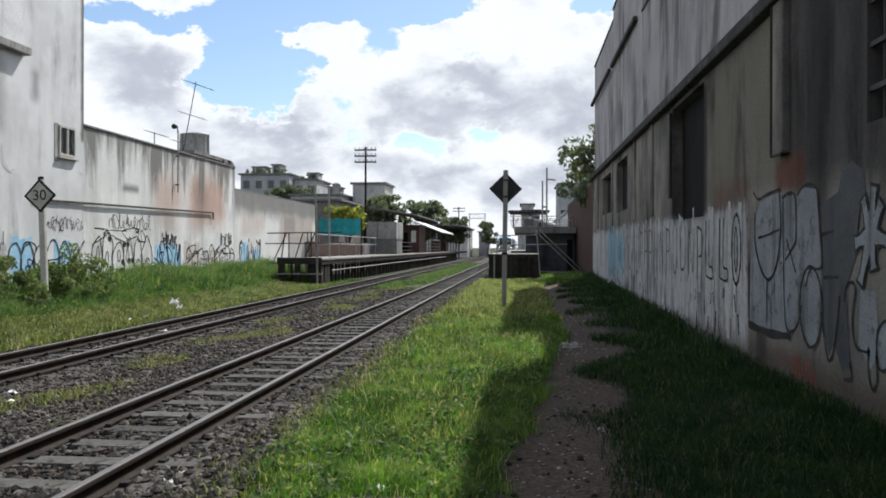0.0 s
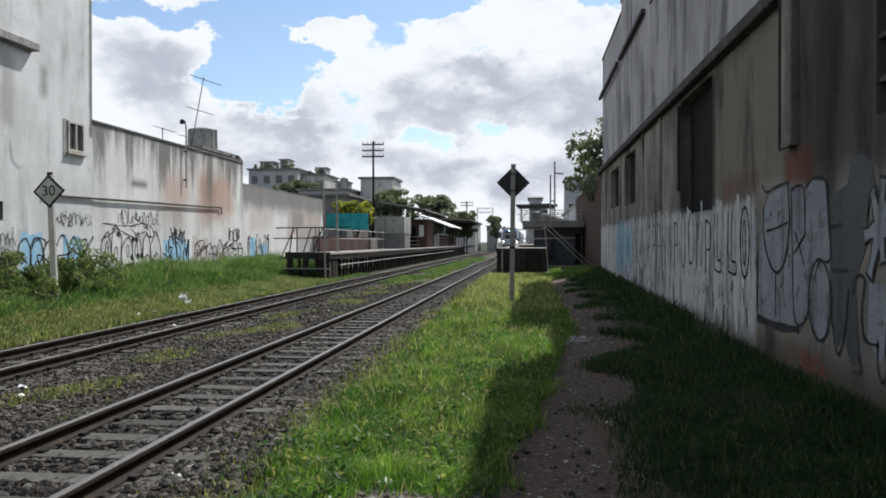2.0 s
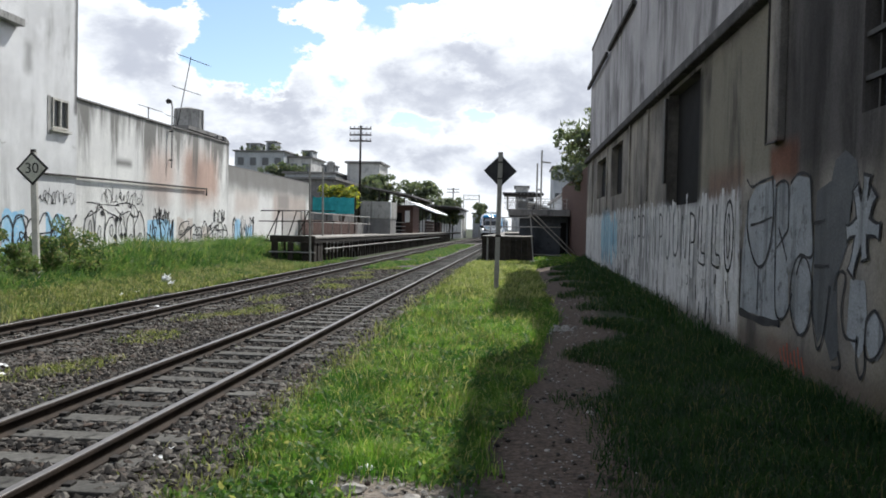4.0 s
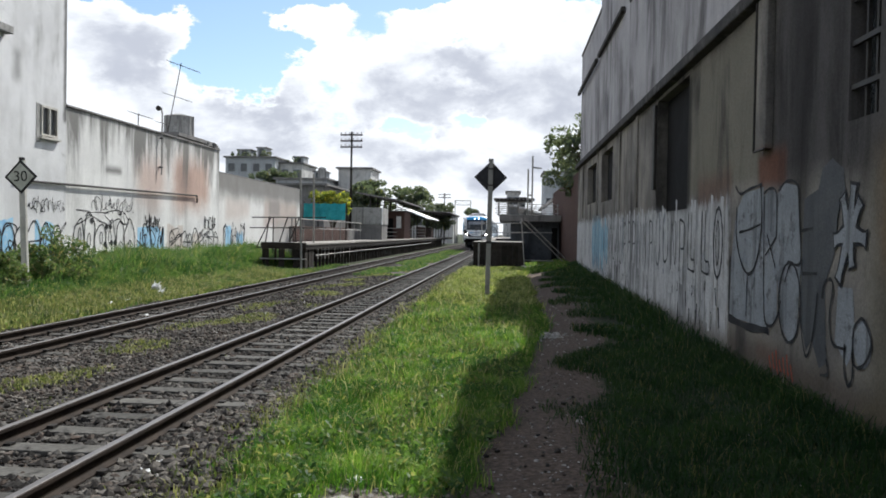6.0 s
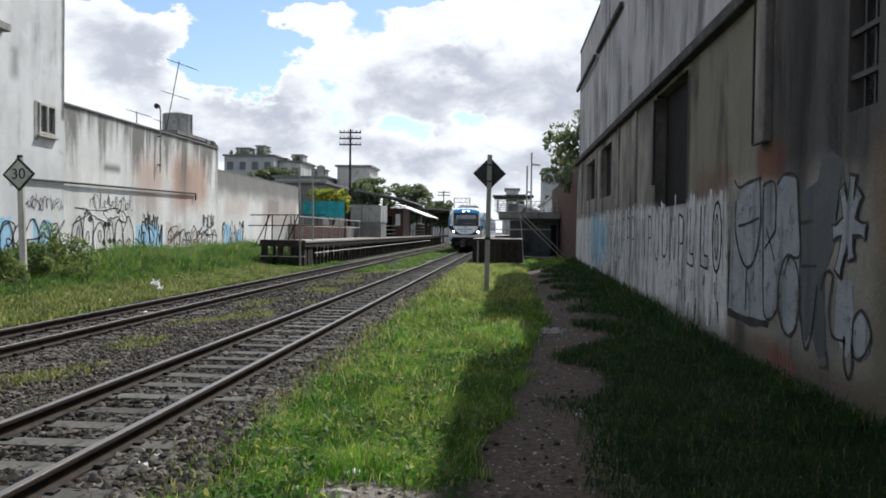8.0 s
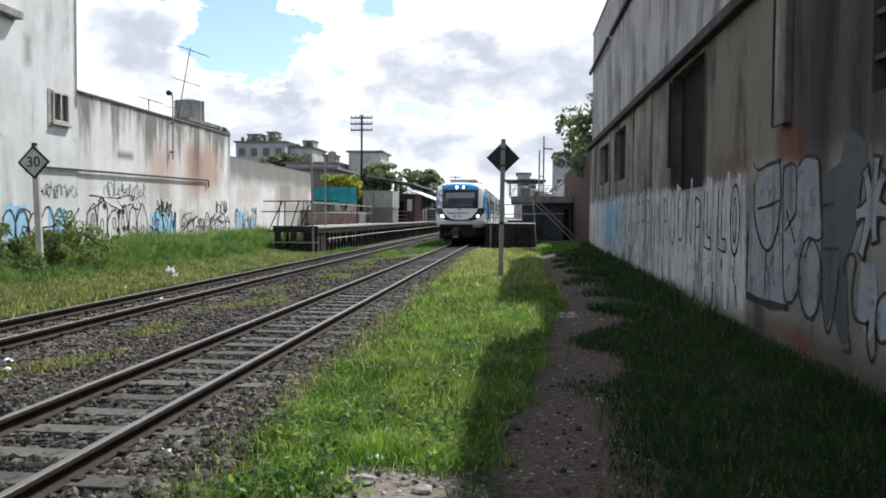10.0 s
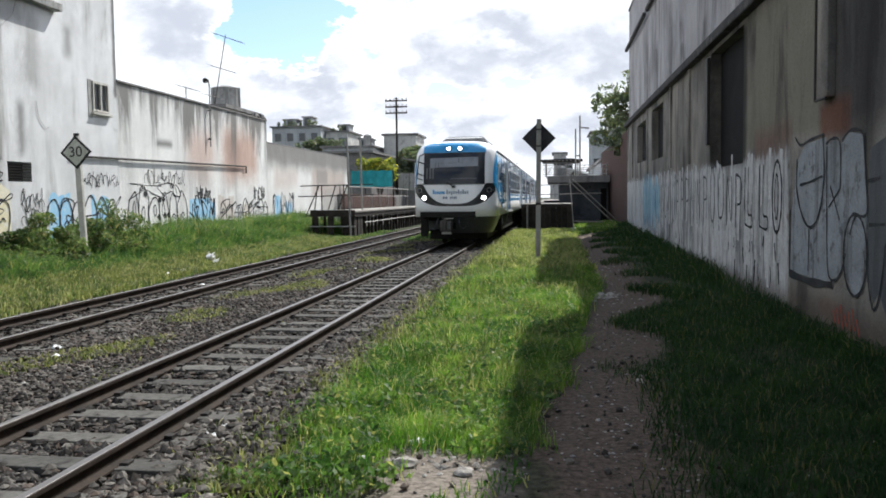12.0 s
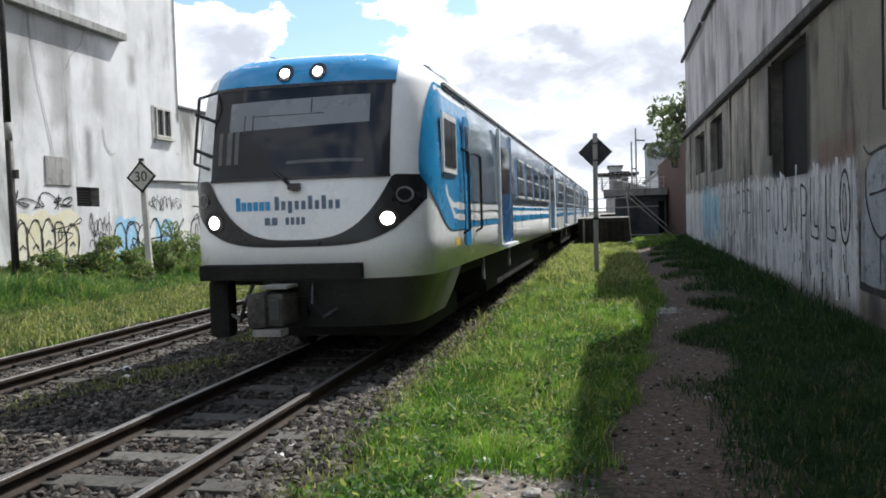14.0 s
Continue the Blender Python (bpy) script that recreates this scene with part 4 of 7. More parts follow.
    for k, p in enumerate(tips):
        ribbon(bm, [(8.28, 1.83), p], 0.20, at, -0.015 - 0.0003 * k)
    part("outline", bm, SPRAY, g)
    for k, p in enumerate(tips):
        bm = bmesh.new()
        ribbon(bm, [(8.28, 1.83), (8.28 + (p[0] - 8.28) * 0.93, 1.83 + (p[1] - 1.83) * 0.93)], 0.125, at, -0.019 - 0.0003 * k)
        part("star_arm", bm, SILVER, g, "pale spiky star arm")
    bm = bmesh.new()
    for k in range(7):
        y = 10.66 - 0.13 * k
        ribbon(bm, [(y, 0.32 + 0.05 * (k % 3)), (y - 0.05, 0.22), (y - 0.1, 0.14 + 0.06 * (k % 2))], 0.04, at, -0.006)
    part("scrawl", bm, RED_SPRAY, g, "small red scrawl")


def bar_letters():
    """Tall hollow letters on the whitewash; only the last three can be read."""
    at = plane_of(RX)
    g = thing("graffiti", "row of tall dripping painted letters on the whitewashed wall base", "graffiti", (0, 0, 0), "graffiti")
    r = random.Random(9)
    y = 27.0
    while y > 16.2:
        h, w, top = r.uniform(0.85, 1.1), r.uniform(0.35, 0.55), 2.12 + r.uniform(-0.06, 0.06)
        bm = bmesh.new()
        kind = r.randint(0, 2)
        mid = top - h * r.uniform(0.4, 0.6)
        if kind == 0:
            ribbon(bm, [(y, top), (y - 0.03, mid), (y, top - h)], 0.07, at, -0.0045)
            ribbon(bm, [(y, top), (y - w, top - 0.12), (y - w, mid), (y - w * 0.3, mid - 0.05)], 0.045, at, -0.0052)
        elif kind == 1:
            ribbon(bm, [(y, top), (y - 0.04, top - h * 0.8), (y - w * 0.5, top - h), (y - w, top - h * 0.8), (y - w, top)], 0.055, at, -0.0045)
        else:
            ribbon(bm, [(y, top - h), (y - 0.02, top), (y - w, top - h * 0.9), (y - w, top)], 0.05, at, -0.0045)
        part("letter_stroke", bm, SPRAY if r.random() < 0.55 else SILVER_DARK, g)
        # pale inner paint with a run at its foot
        bm = bmesh.new()
        ribbon(bm, [(y - w * 0.45, top - 0.1), (y - w * 0.5, mid), (y - w * 0.45, top - h - r.uniform(0.0, 0.35))], w * 0.5, at, -0.0032)
        part("letter_fill", bm, PALE_WASH, g)
        y -= w + r.uniform(0.32, 0.5)
    for y in (15.45, 14.4):
        bm = bmesh.new()
        ribbon(bm, [(y, 2.2), (y + 0.02, 1.7), (y - 0.02, 1.2)], 0.06, at, -0.0045)
        ribbon(bm, [(y - 0.26, 2.2), (y - 0.24, 1.8), (y - 0.26, 1.4), (y - 0.52, 1.36), (y - 0.5, 1.17), (y - 0.02, 1.2)], 0.04, at, -0.0055)
        part("letter", bm, SPRAY, g)
    bm = bmesh.new()
    ribbon(bm, oval(13.32, 1.68, 0.27, 0.54, 12), 0.06, at, -0.0045, True)
    ribbon(bm, oval(13.34, 1.68, 0.10, 0.34, 10), 0.04, at, -0.0055, True)
    part("letter", bm, SPRAY, g)
    # runs of whitewash over the ragged top and foot of the band
    bm = bmesh.new()
    for k in range(150):
        y, w = 12.8 + 24.5 * r.random() ** 1.15, r.uniform(0.05, 0.16)
        z1 = r.choice((r.uniform(2.15, 2.5), r.uniform(0.9, 1.3)))
        z0 = z1 - r.uniform(0.35, 0.85)
        ribbon(bm, [(y, z1), (y + r.uniform(-0.03, 0.03), (z0 + z1) / 2), (y, z0)], w, at, -0.0018 - 0.000008 * k)
    tagged(part("whitewash_run", bm, PALE_WASH, g, "pale runs of whitewash"), kind="stuff")
    bm = bmesh.new()
    for k in range(70):
        y, z = r.uniform(13, 30), r.uniform(0.35, 1.1)
        ribbon(bm, [(y, z), (y + r.uniform(-0.06, 0.06), z - 0.12), (y + r.uniform(-0.1, 0.1), z - r.uniform(0.15, 0.4))], r.uniform(0.02, 0.07), at, -0.004 - 0.000006 * k)
    tagged(part("spatter", bm, SPRAY, g, "small black marks low on the wall"), kind="stuff")
    bm = bmesh.new()
    for k in range(26):
        y = r.uniform(17, 36)
        ribbon(bm, [(y, 2.3), (y + r.uniform(-0.1, 0.1), 1.7), (y + r.uniform(-0.1, 0.1), r.uniform(0.7, 1.3))], r.uniform(0.05, 0.14), at, -0.0026 - 0.00001 * k)
    tagged(part("overpaint", bm, SILVER, g, "grey painted-over marks"), kind="stuff")
    # faded blue paint near the far end
    for k in range(9):
        bm = bmesh.new()
        y = 27.6 + 0.55 * k + r.uniform(-0.1, 0.1)
        blob(bm, slab(y, y + r.uniform(0.3, 0.6), r.uniform(0.6, 1.2), r.uniform(2.0, 2.4), 300 + k, 0.15), at, -0.003 - 0.0001 * k)
        part("blue_fill", bm, FADED_BLUE, g, "faded blue paint")


def scribble(at, y0, y1, z0, z1, n, width, seed, material, label):
    g = thing("graffiti", label, "graffiti", (0, 0, 0), "graffiti")
    r = random.Random(seed)
    for k in range(n):
        bm = bmesh.new()
        y = y0 + (y1 - y0) * (k + 0.5) / n
        w = (y1 - y0) / n
        pts = [(y + r.uniform(-0.75, 0.75) * w, z0 + (z1 - z0) * r.random()) for _ in range(r.randint(4, 7))]
        ribbon(bm, pts, width * r.uniform(0.7, 1.3), at, 0.004 + 0.0006 * k, r.random() < 0.6)
        part("stroke", bm, material, g)
    return g


def tag(at, y0, y1, z0, z1, loops, width, seed, label):
    """A tag of running loops, like quick handwriting; no word is meant."""
    g = thing("graffiti", label, "graffiti", (0, 0, 0), "graffiti")
    r = random.Random(seed)
    step, k = (y1 - y0) / loops, 0
    while k < loops:
        run = min(r.randint(2, 4), loops - k)
        pts = []
        for i in range(run * 7 + 1):
            t = i / 7
            if i % 7 == 0:
                up, swing, drop, turn = r.uniform(0.25, 1.1), r.uniform(0.2, 1.1), r.uniform(-0.22, 0.22) * (z1 - z0), r.choice((-1, 1, 1))
            a = 2 * math.pi * t
            pts.append((y0 + step * (k + t) + turn * swing * step * math.sin(a) * 0.7, (z0 + z1) / 2 + drop - (z1 - z0) * 0.5 * up * math.cos(a + 0.5 * swing)))
        bm = bmesh.new()
        ribbon(bm, pts, width * r.uniform(0.8, 1.2), at, 0.0135 + 0.0004 * k)
        yc = y0 + step * (k + r.random())
        ribbon(bm, [(yc, z1 + 0.1 * r.random()), (yc + r.uniform(-0.15, 0.3), z0 - 0.12 * r.random())], width, at, 0.0133 + 0.0004 * k)
        part("stroke", bm, SPRAY, g)
        k += run
    return g


def bubbles(g, at, y0, y1, z0, z1, n, width, seed):
    """Rounded outline letters, each a wobbly loop with an inner loop or a bar; no letter is meant."""
    r = random.Random(seed)
    w = (y1 - y0) / n
    for k in range(n):
        y, h = y0 + w * (k + 0.5), (z1 - z0) * r.uniform(0.8, 1.0)
        bm = bmesh.new()
        ribbon(bm, oval(y, z0 + h / 2, w * r.uniform(0.42, 0.6), h / 2, 11, 0.16, seed + k), width, at, 0.013 + 0.0005 * k, True)
        if r.random() < 0.6:
            ribbon(bm, oval(y + r.uniform(-0.1, 0.1) * w, z0 + h * r.uniform(0.4, 0.7), w * 0.14, h * 0.14, 8, 0.2, seed + 7 * k), width * 0.8, at, 0.0133 + 0.0005 * k, True)
        else:
            ribbon(bm, [(y - 0.2 * w, z0 + 0.4 * h), (y, z0 + 0.5 * h), (y + 0.25 * w, z0 + 0.42 * h)], width, at, 0.0133 + 0.0005 * k)
        part("loop", bm, SPRAY, g)


def paint_patch(g, at, shapes, material, label, lift=0.003):
    for s in shapes:
        bm = bmesh.new()
        blob(bm, s, at, lift)
        part("fill", bm, material, g, label)


big_piece()
bar_letters()
AT_L, AT_W, AT_2 = plane_of(LX), plane_of(LX - 0.02), plane_of(LX - 0.10)
g = scribble(AT_L, 22.7, 26.5, 0.7, 1.9, 3, 0.05, 11, SPRAY, "black and pale blue lettered graffiti low on the white wall")
paint_patch(g, AT_L, (slab(22.75, 23.85, 0.4, 1.95, 1), slab(25.0, 26.1, 0.4, 1.85, 2)), BLUE_SPRAY, "pale blue fill")
bubbles(g, AT_L, 22.6, 26.6, 0.55, 1.95, 6, 0.05, 61)
tag(AT_L, 24.3, 26.75, 2.25, 2.65, 10, 0.026, 12, "thin black tag on the white wall")
g = scribble(AT_W, 27.3, 32.0, 1.7, 2.4, 4, 0.035, 13, SPRAY, "tall black outline graffiti with round dots on the white wall")
for k, (y, z) in enumerate(((28.6, 2.0), (29.7, 1.8), (30.0, 1.8), (29.6, 1.15), (30.1, 1.2), (30.4, 1.2), (30.0, 0.6), (31.2, 1.0), (27.9, 0.9))):
    bm = bmesh.new()
    blob(bm, oval(y, z, 0.13, 0.11, 10, 0.2, k), AT_W, 0.012)
    part("dot", bm, SPRAY, g)
bubbles(g, AT_W, 27.3, 32.0, 0.5, 2.25, 6, 0.05, 71)
g = scribble(AT_W, 32.3, 34.9, 0.75, 1.9, 6, 0.08, 14, SPRAY, "black tag over a blue painted patch")
paint_patch(g, AT_W, (slab(32.3, 34.9, 0.5, 1.75, 5),), BLUE_SPRAY, "sky blue fill")
tag(AT_W, 28.6, 31.9, 2.3, 2.85, 11, 0.03, 17, "thin curling black tag above the outline letters")
tag(AT_W, 32.9, 34.4, 1.65, 2.25, 8, 0.055, 15, "dense black tag on the white wall")
g = scribble(AT_W, 35.4, 41.5, 1.0, 1.8, 4, 0.045, 16, SPRAY, "row of black scrawled graffiti on the white wall")
paint_patch(g, AT_W, (slab(35.2, 37.0, 0.7, 1.9, 6), slab(38.2, 39.2, 0.6, 1.6, 7)), TAN_SPRAY, "faded tan fill")
bubbles(g, AT_W, 35.4, 41.6, 0.5, 1.75, 9, 0.06, 81)
g = scribble(AT_2, 42.6, 46.4, 0.5, 2.1, 8, 0.07, 17, SPRAY, "black and blue graffiti on the far patched wall")
paint_patch(g, AT_2, (slab(43.0, 43.9, 0.5, 2.0, 7), slab(44.8, 45.9, 0.5, 1.6, 8)), BLUE_SPRAY, "washed blue fill")
g = scribble(AT_L, 18.5, 20.9, 0.9, 2.0, 2, 0.04, 18, SPRAY, "black outlines over a pale yellow painted patch")
paint_patch(g, AT_L, (slab(18.3, 21.0, 0.2, 2.15, 9),), YELLOW_SPRAY, "pale yellow fill")
bubbles(g, AT_L, 18.4, 20.9, 0.75, 2.1, 5, 0.045, 91)
tag(AT_L, 18.4, 20.7, 2.22, 2.6, 6, 0.035, 19, "black tag above the yellow patch")
tag(AT_L, 21.45, 22.5, 1.5, 2.05, 5, 0.03, 20, "faint violet-black tag on the white wall")
tag(AT_L, 21.5, 22.5, 1.05, 1.5, 5, 0.025, 24, "faint violet-black tag on the white wall")
tag(AT_W, 39.6, 41.2, 1.8, 2.35, 6, 0.05, 26, "dense black tag above the scrawled row")


# ---- signs and poles ----
def diamond(bm, half, y0, y1, z):
    a = [bm.verts.new(p) for p in ((0, y0, z - half), (half, y0, z), (0, y0, z + half), (-half, y0, z))]
    b = [bm.verts.new(p) for p in ((0, y1, z - half), (half, y1, z), (0, y1, z + half), (-half, y1, z))]
    bm.faces.new(a)
    bm.faces.new(b[::-1])
    for i in range(4):
        bm.faces.new((a[i], a[(i + 1) % 4], b[(i + 1) % 4], b[i]))


def back_sign():
    s = thing("diamond_sign", "dark diamond railway sign on a grey post, seen from behind", "sign", (-0.47, 23.2, -0.05))
    s.rotation_euler = (0, radians(0.7), 0)
    bm = bmesh.new()
    add_box(bm, -0.065, 0.065, -0.05, 0.05, 0, 3.88, 0.015)
    part("post", bm, POST_GREY, s, "weathered grey steel post")
    bm = bmesh.new()
    diamond(bm, 0.455, 0.055, 0.075, 3.37)
    part("plate", bm, SIGN_BACK, s, "bare dark plate back")
    for z in (3.15, 3.6):
        box_part("bracket", (-0.09, 0.09, -0.06, 0.054, z - 0.02, z + 0.02), DARK_PIPE, s)
    box_part("joint_band", (-0.075, 0.075, -0.06, 0.06, 1.55, 1.62), DARK_PIPE, s)


def speed_sign():
    s = thing("speed_sign", "diamond speed sign reading 30 on a pale post in weeds", "sign", (-11.57, 19.6, 0.05))
    s.rotation_euler = (0, radians(-2.2), 0)
    bm = bmesh.new()
    add_box(bm, -0.075, 0.075, -0.05, 0.05, -0.1, 3.3, 0.02)
    part("post", bm, POST_PALE, s, "pale weathered concrete post")
    box_part("cap", (-0.06, 0.06, -0.03, 0.03, 3.302, 3.37), DARK_PIPE, s)
    bm = bmesh.new()
    diamond(bm, 0.41, -0.075, -0.055, 2.9)
    part("plate", bm, BLACK, s, "black bordered plate")
    bm = bmesh.new()
    diamond(bm, 0.335, -0.083, -0.077, 2.9)
    part("face", bm, SIGN_FACE, s, "faded pale face")
    cu = bpy.data.curves.new("digits", 'FONT')
    cu.body, cu.size, cu.align_x, cu.align_y, cu.extrude = "30", 0.36, 'CENTER', 'CENTER', 0.003
    tmp = new("tmp", cu)
    me = bpy.data.meshes.new_from_object(tmp.evaluated_get(bpy.context.evaluated_depsgraph_get()))
    bpy.data.objects.remove(tmp)
    me.materials.append(BLACK)
    d = new("digits", me)
    d.parent = s
    d.matrix_basis = pose(0, -0.089, 2.9, 90, 0, 0)
    tagged(d, "dark painted number 30")


def banded_pole():
    p = thing("utility_pole", "slim dark iron pole with a white band near the white wall", "pole", (-13.16, 16.68, 0.1))
    bm = bmesh.new()
    add_rod(bm, (0, 0, -0.2), (-0.02, 0, 3.6), 0.085, 0.08, 12)
    part("lower_shaft", bm, DARK_PIPE, p, smoothed=True)
    bm = bmesh.new()
    add_rod(bm, (-0.02, 0, 3.6), (-0.03, 0, 4.0), 0.083, 0.08, 12)
    part("white_band", bm, POST_GREY, p, "flaking whitish band", True)
    bm = bmesh.new()
    add_rod(bm, (-0.03, 0, 4.0), (-0.05, 0, 8.5), 0.08, 0.06, 12)
    part("upper_shaft", bm, DARK_PIPE, p, smoothed=True)
    box_part("clamp", (0.06, 0.16, -0.05, 0.05, 2.75, 2.95), DARK_PIPE, p)


back_sign()
speed_sign()
banded_pole()


def telegraph_pole(x, y, z0, top, arms, w, r):
    p = thing("telegraph_pole", "old telegraph pole with three crossarms and insulators", "pole", (x, y, z0), "telegraph poles")
    bm = bmesh.new()
    add_rod(bm, (0, 0, 0), (0, 0, top - z0), r, r * 0.7, 8)
    part("mast", bm, DARK_WOOD, p)
    for k in range(arms):
        z = top - z0 - 0.25 - 0.45 * k
        box_part("crossarm", (-w, w, -0.13, -0.06, z - 0.05, z + 0.05), DARK_WOOD, p)
        for j in range(6):
            xx = -w + 0.06 + j * (2 * w - 0.12) / 5
            rod_part("insulator", ((xx, -0.095, z + 0.05), (xx, -0.095, z + 0.19)), 0.035, PIPE, p, seg=6)


telegraph_pole(-11.56, 62, 0.0, 9.2, 3, 0.82, 0.10)
telegraph_pole(-9.6, 130, 0.0, 8.0, 2, 0.95, 0.12)


# ---- plants ----
def blades(name, x, y, h, w, material, label, seed, lean=0.75, base=None):
    rng = np.random.default_rng(seed)
    n = len(x)
    a, b = rng.uniform(0, 6.283, n), rng.uniform(0, 6.283, n)
    l = h * rng.uniform(0.1, lean, n) * 1.6
    z = rise(x, y) if base is None else base
    dx, dy = np.cos(a) * w / 2, np.sin(a) * w / 2
    bx, by = np.cos(b) * l, np.sin(b) * l
    V = np.stack([np.stack([x - dx, y - dy, z - 0.01], -1), np.stack([x + dx, y + dy, z - 0.01], -1),
                  np.stack([x - dx * 0.75 + bx * 0.35, y - dy * 0.75 + by * 0.35, z + h * 0.6], -1), np.stack([x + dx * 0.75 + bx * 0.35, y + dy * 0.75 + by * 0.35, z + h * 0.6], -1),
                  np.stack([x + bx, y + by, z + h * (1 - 0.25 * l / h)], -1)], 1).reshape(-1, 3)
    i = (np.arange(n) * 5)[:, None]
    F = np.concatenate([i + np.array([0, 1, 3]), i + np.array([0, 3, 2]), i + np.array([2, 3, 4])])
    return cloud_mesh(name, V, F, material, label, "grass")


def ripple(x, y):
    return 0.5 + 0.25 * np.sin(2.1 * x + 1.7 * np.sin(0.8 * y)) + 0.25 * np.sin(1.3 * y + 1.1 * np.sin(1.9 * x))


def path_mid(y):
    return 0.36 + 0.95 * np.clip((y - 6) / 10, 0, 1) ** 1.2


def leaf_cloud(centres, radii, n, size, seed, droop=0.0):
    """Many small leaves scattered in clumps."""
    rng = np.random.default_rng(seed)
    c, r = np.array(centres, float), np.array(radii, float)
    k = rng.choice(len(c), n, p=r ** 2 / np.sum(r ** 2))
    d = rng.normal(0, 1, (n, 3))
    d /= np.linalg.norm(d, axis=1)[:, None]
    p = c[k] + d * (r[k] * rng.uniform(0.35, 1.0, n) ** 0.5)[:, None] * np.array([1, 1, 0.8])
    a = rng.normal(0, 1, (n, 3))
    a[:, 2] -= droop
    a /= np.linalg.norm(a, axis=1)[:, None]
    b = np.cross(a, rng.normal(0, 1, (n, 3)))
    b /= np.linalg.norm(b, axis=1)[:, None]
    s = size * rng.uniform(0.6, 1.4, n)[:, None]
    V = np.stack([p - a * s, p + b * s * 0.42, p + a * s, p - b * s * 0.42], 1).reshape(-1, 3)
    F = np.arange(n * 4).reshape(-1, 4)
    return V, F


def build_grass():
    rng = np.random.default_rng(7)
    # sunny verge, dense close by and coarser far off
    for y0, y1, n, w, hh in ((4.6, 12, 70000, 0.008, 0.12), (12, 20, 42000, 0.012, 0.145), (20, 43, 44000, 0.024, 0.18)):
        x, y = rng.uniform(-2.35, 1.0, n), rng.uniform(y0, y1, n)
        edge = -2.05 + 0.7 * (ripple(x * 1.5, y * 1.9) - 0.5) + rng.normal(0, 0.16, n)
        right = path_mid(y) - 0.50 + 0.25 * (ripple(x * 3, y * 2) - 0.5) + rng.normal(0, 0.06, n)
        front = 5.75 - 0.9 * np.clip((-1.0 - x) / 0.5, 0, 1) + 0.6 * (ripple(x * 3, y * 3) - 0.5) + rng.normal(0, 0.18, n)
        ok = (x > edge) & (x < right) & (y > front)
        x, y = x[ok], y[ok]
        h = hh * rng.uniform(0.35, 1.3, len(x)) * (0.35 + 0.8 * ripple(x * 1.5, y * 1.2) + 0.55 * ripple(x * 6 + 1, y * 5)) * np.clip((x + 2.35) / 0.5, 0.35, 1)
        blades("grass_verge", x, y, h, w * rng.uniform(0.7, 1.4, len(x)), GRASS if y0 < 20 else SEED_GRASS, "bright green uncut verge grass beside the track" if y0 < 20 else "yellowing uncut verge grass in seed", 21)
    # behind, and a straw-coloured ragged edge against the ballast
    x, y = rng.uniform(-2.2, -0.3, 14000), rng.uniform(-9, 4.0, 14000)
    blades("grass_verge", x, y, rng.uniform(0.05, 0.16, len(x)), rng.uniform(0.01, 0.02, len(x)), GRASS, "uncut verge grass beside the track", 30)
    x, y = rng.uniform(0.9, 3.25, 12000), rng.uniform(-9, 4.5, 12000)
    blades("grass_shade", x, y, rng.uniform(0.04, 0.12, len(x)), rng.uniform(0.01, 0.02, len(x)), SHADE_GRASS, "short grass with the wall's shade put into its colour", 31)
    x, y = rng.uniform(-14.3, -8.4, 20000), rng.uniform(-9, 9.2, 20000)
    blades("grass_bank", x, y, rng.uniform(0.08, 0.4, len(x)), rng.uniform(0.015, 0.03, len(x)), WEED, "rank grass on the bank below the white wall", 32)
    x, y = rng.normal(-1.98, 0.22, 9000), 4.7 + 32 * rng.uniform(0, 1, 9000) ** 1.3
    ok = ripple(x * 2.2, y * 2.6) > 0.38
    x, y = x[ok], y[ok]
    blades("grass_edge", x, y, rng.uniform(0.03, 0.13, len(x)), rng.uniform(0.006, 0.014, len(x)) * (1 + y / 20), DRY_GRASS, "straw-coloured grass edging the ballast", 33)
    x, y = rng.uniform(-2.15, 0.6, 7000), 7.0 + 32 * rng.uniform(0, 1, 7000) ** 1.1
    ok = (x < path_mid(y) - 0.6) & (ripple(x * 2, y * 1.7) > 0.34)
    x, y = x[ok], y[ok]
    blades("grass_stalks", x, y, rng.uniform(0.16, 0.34, len(x)), rng.uniform(0.005, 0.009, len(x)) * (1 + y / 15), DRY_GRASS, "pale seeding grass stalks above the verge", 34)
    # broad-leaved weeds among the blades
    n = 16000
    x, y = rng.uniform(-2.3, 0.3, n), 4.8 + 20 * rng.uniform(0, 1, n) ** 1.4
    ok = (ripple(x * 3.1, y * 2.3) > 0.45) & (x > -2.2 + 0.6 * rng.uniform(0, 1, n)) & (x < path_mid(y) - 0.45) & (y > 5.4 - 0.6 * (x < -1.0))
    x, y = x[ok], y[ok]
    V, F = leaf_cloud(np.stack([x, y, rise(x, y) + rng.uniform(0.03, 0.13, len(x))], -1), np.full(len(x), 0.03), len(x) * 2, 0.028, 29)
    cloud_mesh("verge_weeds", V, F, WEED, "small broad-leaved weeds among the verge grass", "weeds")
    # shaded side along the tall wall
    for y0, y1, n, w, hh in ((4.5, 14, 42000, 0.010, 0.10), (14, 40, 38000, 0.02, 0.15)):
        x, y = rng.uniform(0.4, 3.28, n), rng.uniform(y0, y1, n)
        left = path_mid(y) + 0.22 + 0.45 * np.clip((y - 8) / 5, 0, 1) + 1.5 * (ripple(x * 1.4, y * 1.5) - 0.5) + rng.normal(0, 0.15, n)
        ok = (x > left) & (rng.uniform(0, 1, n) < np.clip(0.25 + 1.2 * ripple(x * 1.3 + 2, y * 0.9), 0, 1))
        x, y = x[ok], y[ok]
